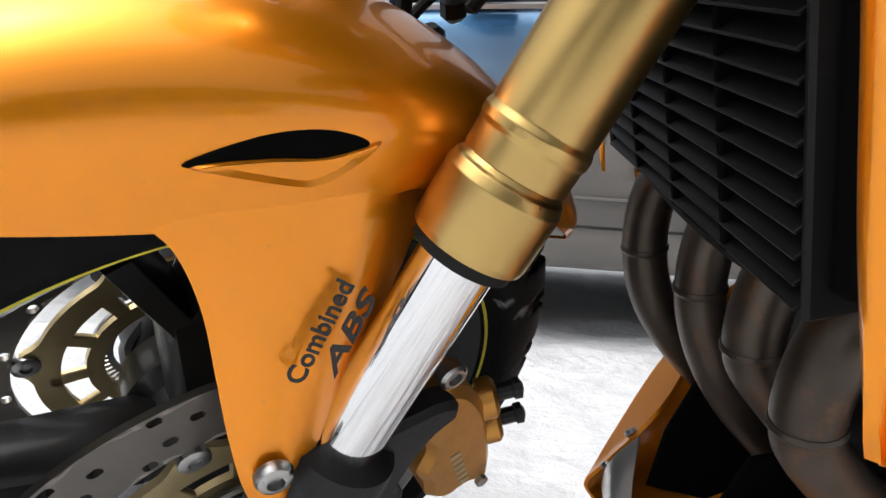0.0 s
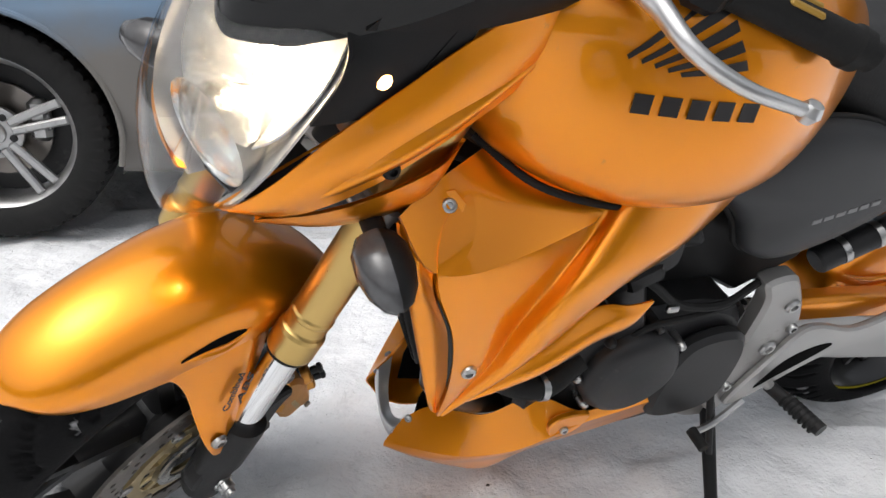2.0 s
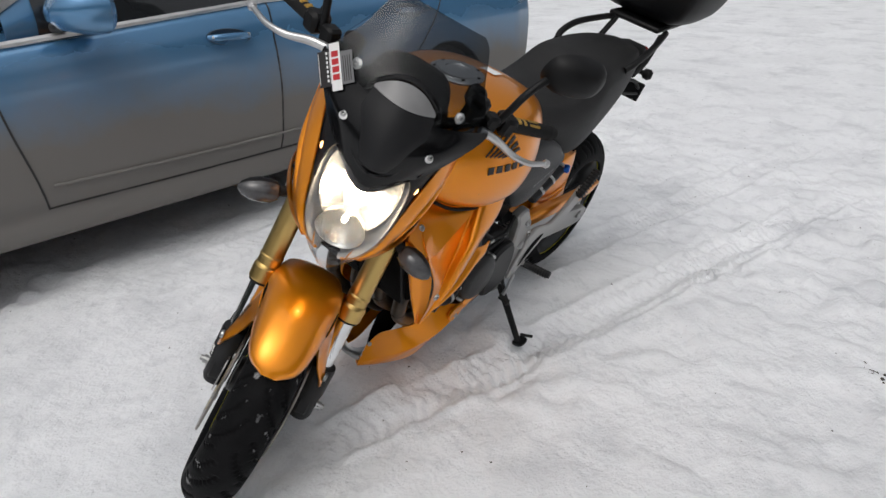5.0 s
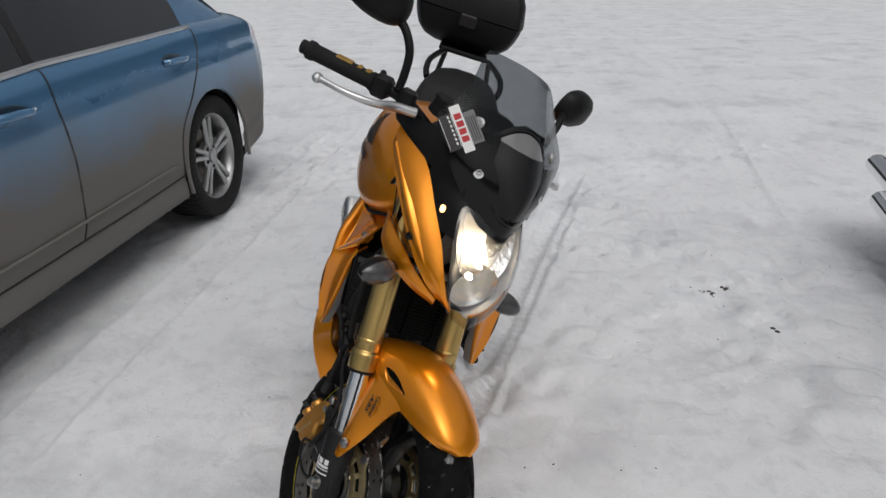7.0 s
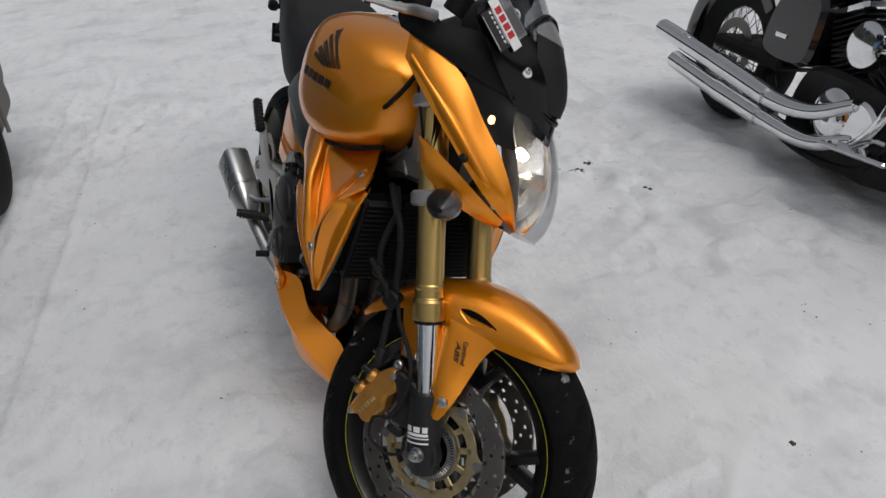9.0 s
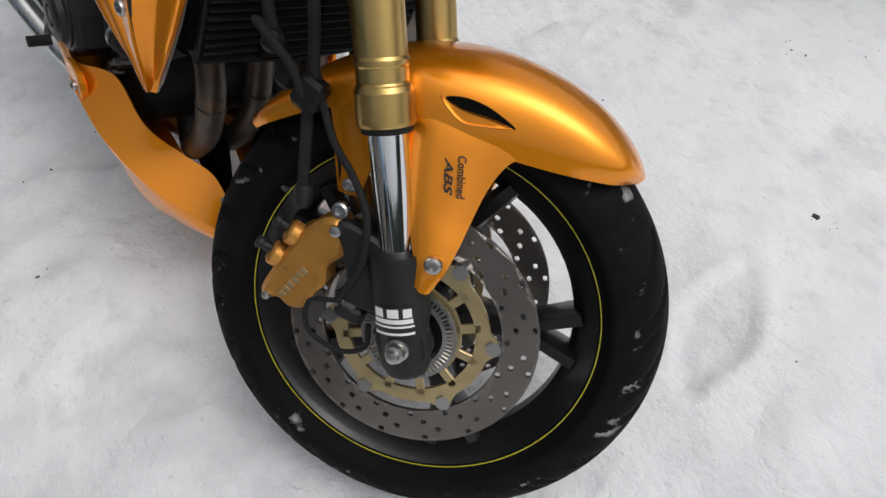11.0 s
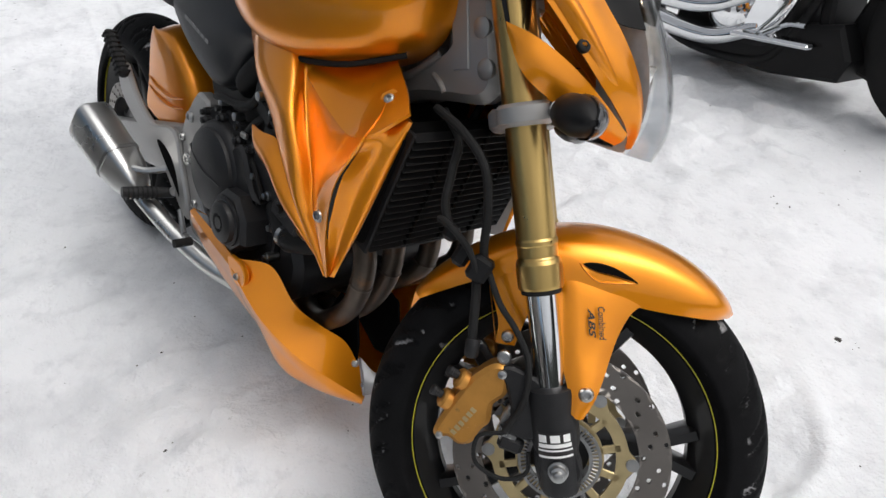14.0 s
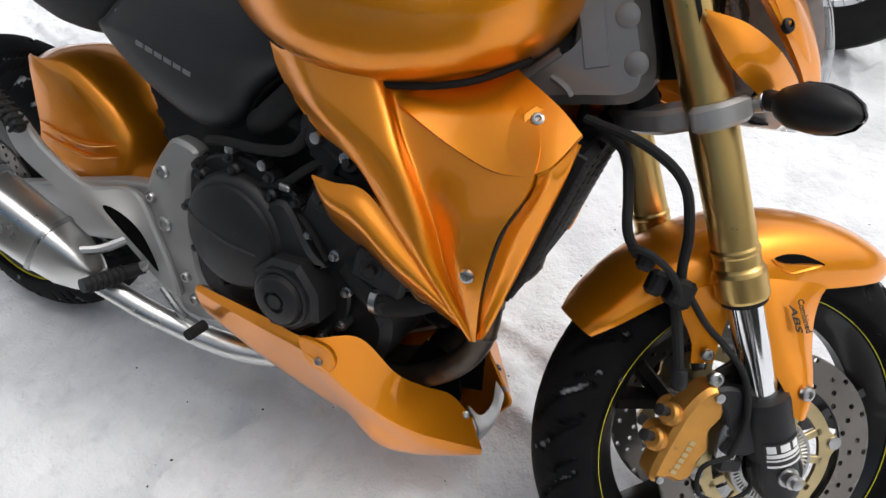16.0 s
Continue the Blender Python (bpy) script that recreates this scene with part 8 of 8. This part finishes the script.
# ---- the black cruiser on the other side, and a white hut behind the car ----
def cruiser():
    m = Matrix.Translation((-0.255, 2.250, 0.0)) @ Matrix.Rotation(radians(-9.5), 4, "Z") @ Matrix.Rotation(radians(-8), 4, "X")
    ob = thing("cruiser_motorcycle", "black cruiser motorcycle with long chrome exhaust pipes", "motorcycle", m)
    wb_ = 1.66

    def wheel(x, r, w, name):
        t = part(name, lathe([(0.195, -w * 0.36), (0.235, -w * 0.47), (r - 0.04, -w * 0.5), (r - 0.012, -w * 0.38), (r, -w * 0.15), (r, w * 0.15), (r - 0.012, w * 0.38), (r - 0.04, w * 0.5), (0.235, w * 0.47), (0.195, w * 0.36)], (0, 0, 0), (0, 1, 0), 64, True), RUBBER, ob, "black cruiser tyre on a spoked wheel", Matrix.Translation((x, 0, r)))
        part("rim", lathe([(0.198, -w * 0.34), (0.214, -w * 0.36), (0.205, -w * 0.2), (0.190, 0), (0.205, w * 0.2), (0.214, w * 0.36), (0.198, w * 0.34), (0.182, 0)], (0, 0, 0), (0, 1, 0), 64, True), CHROME, t, "chrome rim")
        part("hub", lathe([(0.02, -0.07), (0.06, -0.065), (0.05, -0.02), (0.05, 0.02), (0.06, 0.065), (0.02, 0.07)], (0, 0, 0), (0, 1, 0), 32), CHROME, t, "chrome hub")
        for k in range(40):
            a = 2 * math.pi * k / 40
            b = a + (0.35 if k % 4 < 2 else -0.35)
            sy = 0.045 if k % 2 else -0.045
            part("spoke", tube([(0.05 * math.cos(b), sy, 0.05 * math.sin(b)), (0.192 * math.cos(a), 0, 0.192 * math.sin(a))], 0.0022, 6), CHROME, t)
        part("disc", lathe([(0.10, -0.0025), (0.10, 0.0025), (0.145, 0.0025), (0.145, -0.0025)], (0, -0.078, 0), (0, 1, 0), 40, True), DISC, t, "steel brake disc")
        return t

    wheel(0.07, 0.325, 0.16, "rear_wheel")
    wheel(wb_, 0.34, 0.125, "front_wheel")

    def guard(cx, cz, r, a0, a1, w, drop, mat=GLOSS, name="mudguard", lab="black mudguard"):
        rows = []
        for deg in np.linspace(a0, a1, 12):
            a = radians(deg)
            rows.append([(cx + (r - d) * math.cos(a), w * f, cz + (r - d) * math.sin(a)) for f, d in ((-1, drop), (-1, drop * 0.4), (-0.85, 0.018), (-0.4, 0), (0.4, 0), (0.85, 0.018), (1, drop * 0.4), (1, drop))])
        return part(name, shell(surface(rows, 40, 30)[:, ::-1], 0.004), mat, ob, lab, sharp=60)

    rg = guard(0.07, 0.33, 0.400, 42, 188, 0.115, 0.11)
    guard(wb_, 0.345, 0.385, 25, 172, 0.085, 0.08)
    for s in (-1, 1):
        strut = surface([[(0.07 + q * math.cos(radians(d)), s * 0.122, 0.325 + q * math.sin(radians(d))) for d in np.linspace(28, 128, 9)] for q in (0.372, 0.395, 0.418)], 8, 40)
        part("chrome_strut", shell(strut if s > 0 else strut[::-1], 0.006), CHROME, rg, "chrome mudguard strut")
    # seat, tank, side panels
    st = [(0.05, 0.70, 0.76, 0.07), (0.15, 0.69, 0.79, 0.13), (0.32, 0.665, 0.75, 0.165), (0.50, 0.66, 0.735, 0.16), (0.64, 0.68, 0.76, 0.12), (0.70, 0.70, 0.77, 0.06)]
    part("seat", Geo().loft([ring_spline([(x, -w, zb), (x, -w, (zb + zt) / 2), (x, -w * 0.7, zt), (x, w * 0.7, zt), (x, w, (zb + zt) / 2), (x, w, zb)], 30) for x, zb, zt, w in st]), VINYL, ob, "black leather saddle", sharp=60)
    st = [(0.66, 0.72, 0.80, 0.06), (0.78, 0.70, 0.88, 0.14), (0.95, 0.70, 0.92, 0.16), (1.10, 0.73, 0.90, 0.12), (1.18, 0.78, 0.87, 0.05)]
    part("fuel_tank", Geo().loft([ring_spline([(x, -w, zb + 0.3 * (zt - zb)), (x, -w * 0.8, zt - 0.03), (x, 0, zt), (x, w * 0.8, zt - 0.03), (x, w, zb + 0.3 * (zt - zb)), (x, w * 0.5, zb), (x, -w * 0.5, zb)], 36) for x, zb, zt, w in st]), GLOSS, ob, "black teardrop fuel tank", sharp=60)
    part("side_panel", slab([(0.36, 0.40), (0.62, 0.38), (0.66, 0.54), (0.62, 0.66), (0.40, 0.65)], -0.15, 0.15, 0.02, 50), GLOSS, ob, "black side panel")
    part("badge", block((0.07, 0.004, 0.02), 0.004, Matrix.Translation((0.47, -0.153, 0.475))), CHROME, ob, "chrome badge")
    part("swingarm", block((0.50, 0.30, 0.06), 0.015, Matrix.Translation((0.26, 0, 0.36))), BLACK, ob, "black swinging arm")
    part("tail_signal", tube([(-0.25, -0.10, 0.56), (-0.33, -0.20, 0.575)], 0.010, 8), BLACK, ob)
    for y in (-0.21, 0.21):
        part("rear_signal", lathe([(0.006, 0), (0.026, 0.006), (0.030, 0.03), (0.024, 0.05), (0.004, 0.056)], (-0.33, y, 0.575), (-1, 0, 0), 20), CHROME, ob, "chrome rear turn signal")
    # two long chrome silencers on the right, one above the other
    for pts, rr in (([(0.98, -0.16, 0.34), (0.82, -0.19, 0.262), (0.60, -0.215, 0.250), (0.22, -0.225, 0.290), (-0.34, -0.225, 0.335)], [0.028, 0.032, 0.040, 0.044, 0.044]), ([(1.02, -0.15, 0.22), (0.84, -0.18, 0.150), (0.58, -0.205, 0.158), (0.26, -0.215, 0.180), (-0.17, -0.215, 0.212)], [0.028, 0.032, 0.040, 0.044, 0.044])):
        p = part("exhaust_pipe", tube(pts, rr, 24, 40), CHROME, ob, "long chrome exhaust pipe")
        e = pts[-1]
        part("pipe_mouth", lathe([(0.040, 0), (0.040, 0.002)], (e[0] - 0.0015, e[1], e[2] + 0.0003), (-1, 0, 0.1), 24), CASTING, p)
        part("heat_shield", tube([(a[0], a[1] - 0.006, a[2] + 0.004) for a in pts[2:4]], [0.044, 0.048], 20, 12), CHROME, p)
    # engine
    low = Matrix.Translation((0.02, 0, -0.085))
    part("crankcase", slab([(0.62, 0.25), (1.00, 0.22), (1.08, 0.32), (1.05, 0.46), (0.80, 0.50), (0.62, 0.46)], -0.13, 0.13, 0.02, 50), CASTING, ob, "dark crankcase", low)
    c = part("round_cover", lathe([(0.10, 0), (0.10, 0.03), (0.085, 0.045), (0.045, 0.055), (0.001, 0.056)], (0.86, -0.13, 0.355), (0, -1, 0), 40), CHROME, ob, "round chrome engine cover", low)
    part("cover_badge", block((0.05, 0.004, 0.04), 0.004, Matrix.Translation((0.86, -0.187, 0.355))), GREYINK, c)
    part("timing_cover", slab([(0.94, 0.28), (1.06, 0.30), (1.07, 0.40), (0.97, 0.44)], -0.17, -0.12, 0.012, 40), CHROME, ob, "chrome timing cover", low)
    for a, base in ((-24, 0.80), (26, 0.94)):
        for k in range(11):
            f = 0.03 + 0.021 * k
            d = Vector((math.sin(radians(a)), 0, math.cos(radians(a))))
            p = Vector((base, 0, 0.46)) + d * f
            part("cooling_fin", block((0.15, 0.19, 0.007), 0.002, Matrix.Translation(p) @ Matrix.Rotation(radians(a), 4, "Y")), CASTING, ob, "", low)
        top = Vector((base, 0, 0.46)) + Vector((math.sin(radians(a)), 0, math.cos(radians(a)))) * 0.275
        part("rocker_cover", block((0.15, 0.18, 0.05), 0.015, Matrix.Translation(top) @ Matrix.Rotation(radians(a), 4, "Y")), CHROME, ob, "chrome rocker cover", low)
    part("air_cleaner", lathe([(0.085, 0), (0.09, 0.02), (0.08, 0.05), (0.05, 0.06), (0.001, 0.06)], (0.88, -0.10, 0.62), (0, -1, 0), 36), CHROME, ob, "chrome air cleaner", low)
    part("header", tube([(0.98, -0.10, 0.62), (1.08, -0.14, 0.56), (1.09, -0.16, 0.42), (1.02, -0.16, 0.30), (0.92, -0.16, 0.28)], 0.022, 14), CHROME, ob, "chrome exhaust header", low)
    # frame, board, forks, bars
    part("cradle", slab([(0.62, 0.12), (0.72, 0.06), (1.09, 0.075), (1.34, 0.120), (1.36, 0.200), (1.29, 0.30), (1.05, 0.24), (0.62, 0.25)], -0.13, 0.13, 0.015), BLACK, ob, "black lower frame cradle")
    part("front_guard", block((0.07, 0.24, 0.50), 0.015, along((1.36, 0, 0.15), (1.46, 0, 0.62))), BLACK, ob, "black radiator guard")
    for s in (-1, 1):
        part("frame_tube", tube([(1.30, s * 0.03, 0.80), (1.22, s * 0.10, 0.55), (1.13, s * 0.12, 0.22), (1.00, s * 0.12, 0.10), (0.62, s * 0.12, 0.10), (0.45, s * 0.12, 0.30)], 0.018, 12), BLACK, ob, "black frame tube")
        part("footboard", block((0.30, 0.09, 0.018), 0.008, Matrix.Translation((1.15, s * 0.25, 0.225)) @ Matrix.Rotation(radians(-6), 4, "Y")), CHROME, ob, "chrome-edged footboard")
        part("board_arm", tube([(1.16, s * 0.10, 0.22), (1.18, s * 0.22, 0.225)], 0.010, 8), CHROME, ob)
        part("fork_leg", tube([(wb_ - 0.005, s * 0.105, 0.34), (wb_ - 0.18, s * 0.105, 0.66)], 0.026, 16), CASTING, ob, "dark fork leg")
        part("fork_tube", tube([(wb_ - 0.17, s * 0.105, 0.64), (wb_ - 0.32, s * 0.105, 0.92)], 0.022, 16), CHROME, ob, "chrome fork tube")
        part("handlebar", tube([(1.36, 0, 0.97), (1.36, s * 0.12, 1.0), (1.30, s * 0.25, 1.04), (1.18, s * 0.36, 1.03)], 0.012, 12), CHROME, ob, "chrome handlebar")
    part("radiator", block((0.05, 0.20, 0.40), 0.01, Matrix.Translation((1.185, 0, 0.42)) @ Matrix.Rotation(radians(-13), 4, "Y")), BLACK, ob, "black radiator")
    part("pedal", tube([(1.10, -0.24, 0.23), (1.18, -0.25, 0.28), (1.24, -0.25, 0.29)], 0.008, 8), CHROME, ob)
    part("headlamp", lathe([(0.02, 0), (0.075, 0.03), (0.095, 0.09), (0.098, 0.13), (0.09, 0.14), (0.001, 0.15)], (1.42, 0, 0.86), (1, 0, -0.1), 36), CHROME, ob, "chrome headlamp")
    part("yoke", block((0.09, 0.26, 0.03), 0.01, Matrix.Translation((1.37, 0, 0.90)) @ Matrix.Rotation(radians(25), 4, "Y")), CASTING, ob)
    part("side_stand", tube([(0.70, 0.13, 0.18), (0.66, 0.24, 0.06), (0.64, 0.29, -0.02)], 0.012, 10), CHROME, ob, "chrome side stand")


cruiser()


def hut():
    """A white panelled kiosk wall with dark windows behind the car."""
    m = Matrix.Translation((2.6, -6.2, 0.0)) @ Matrix.Rotation(radians(4), 4, "Z")
    ob = thing("kiosk", "white panelled kiosk with dark framed windows", "building", m)
    part("wall", block((5.2, 2.4, 0.86), 0.01, Matrix.Translation((0, -1.2, 0.43))), HUTWALL, ob, "white lower wall")
    part("roof", block((5.6, 2.9, 0.14), 0.02, Matrix.Translation((0, -1.2, 2.47))), HUTWALL, ob, "white flat roof")
    part("wall_head", block((5.2, 2.4, 0.35), 0.01, Matrix.Translation((0, -1.2, 2.23))), HUTWALL, ob, "white wall above the windows")
    part("sill", block((5.3, 0.12, 0.05), 0.01, Matrix.Translation((0, 0.02, 0.875))), HUTWALL, ob, "white window sill")
    for k in range(7):
        x = -2.55 + 0.85 * k
        part("mullion", block((0.11, 0.12, 1.16), 0.01, Matrix.Translation((x, -0.05, 1.48))), HUTWALL, ob, "white window post")
        if k < 6:
            part("pane", block((0.74, 0.012, 1.16), 0.002, Matrix.Translation((x + 0.425, -0.07, 1.48))), DARKGLASS, ob, "dark window pane")
    part("back_wall", block((5.2, 0.08, 1.2), 0.01, Matrix.Translation((0, -2.3, 1.45))), HUTWALL, ob, "white back wall")


hut()
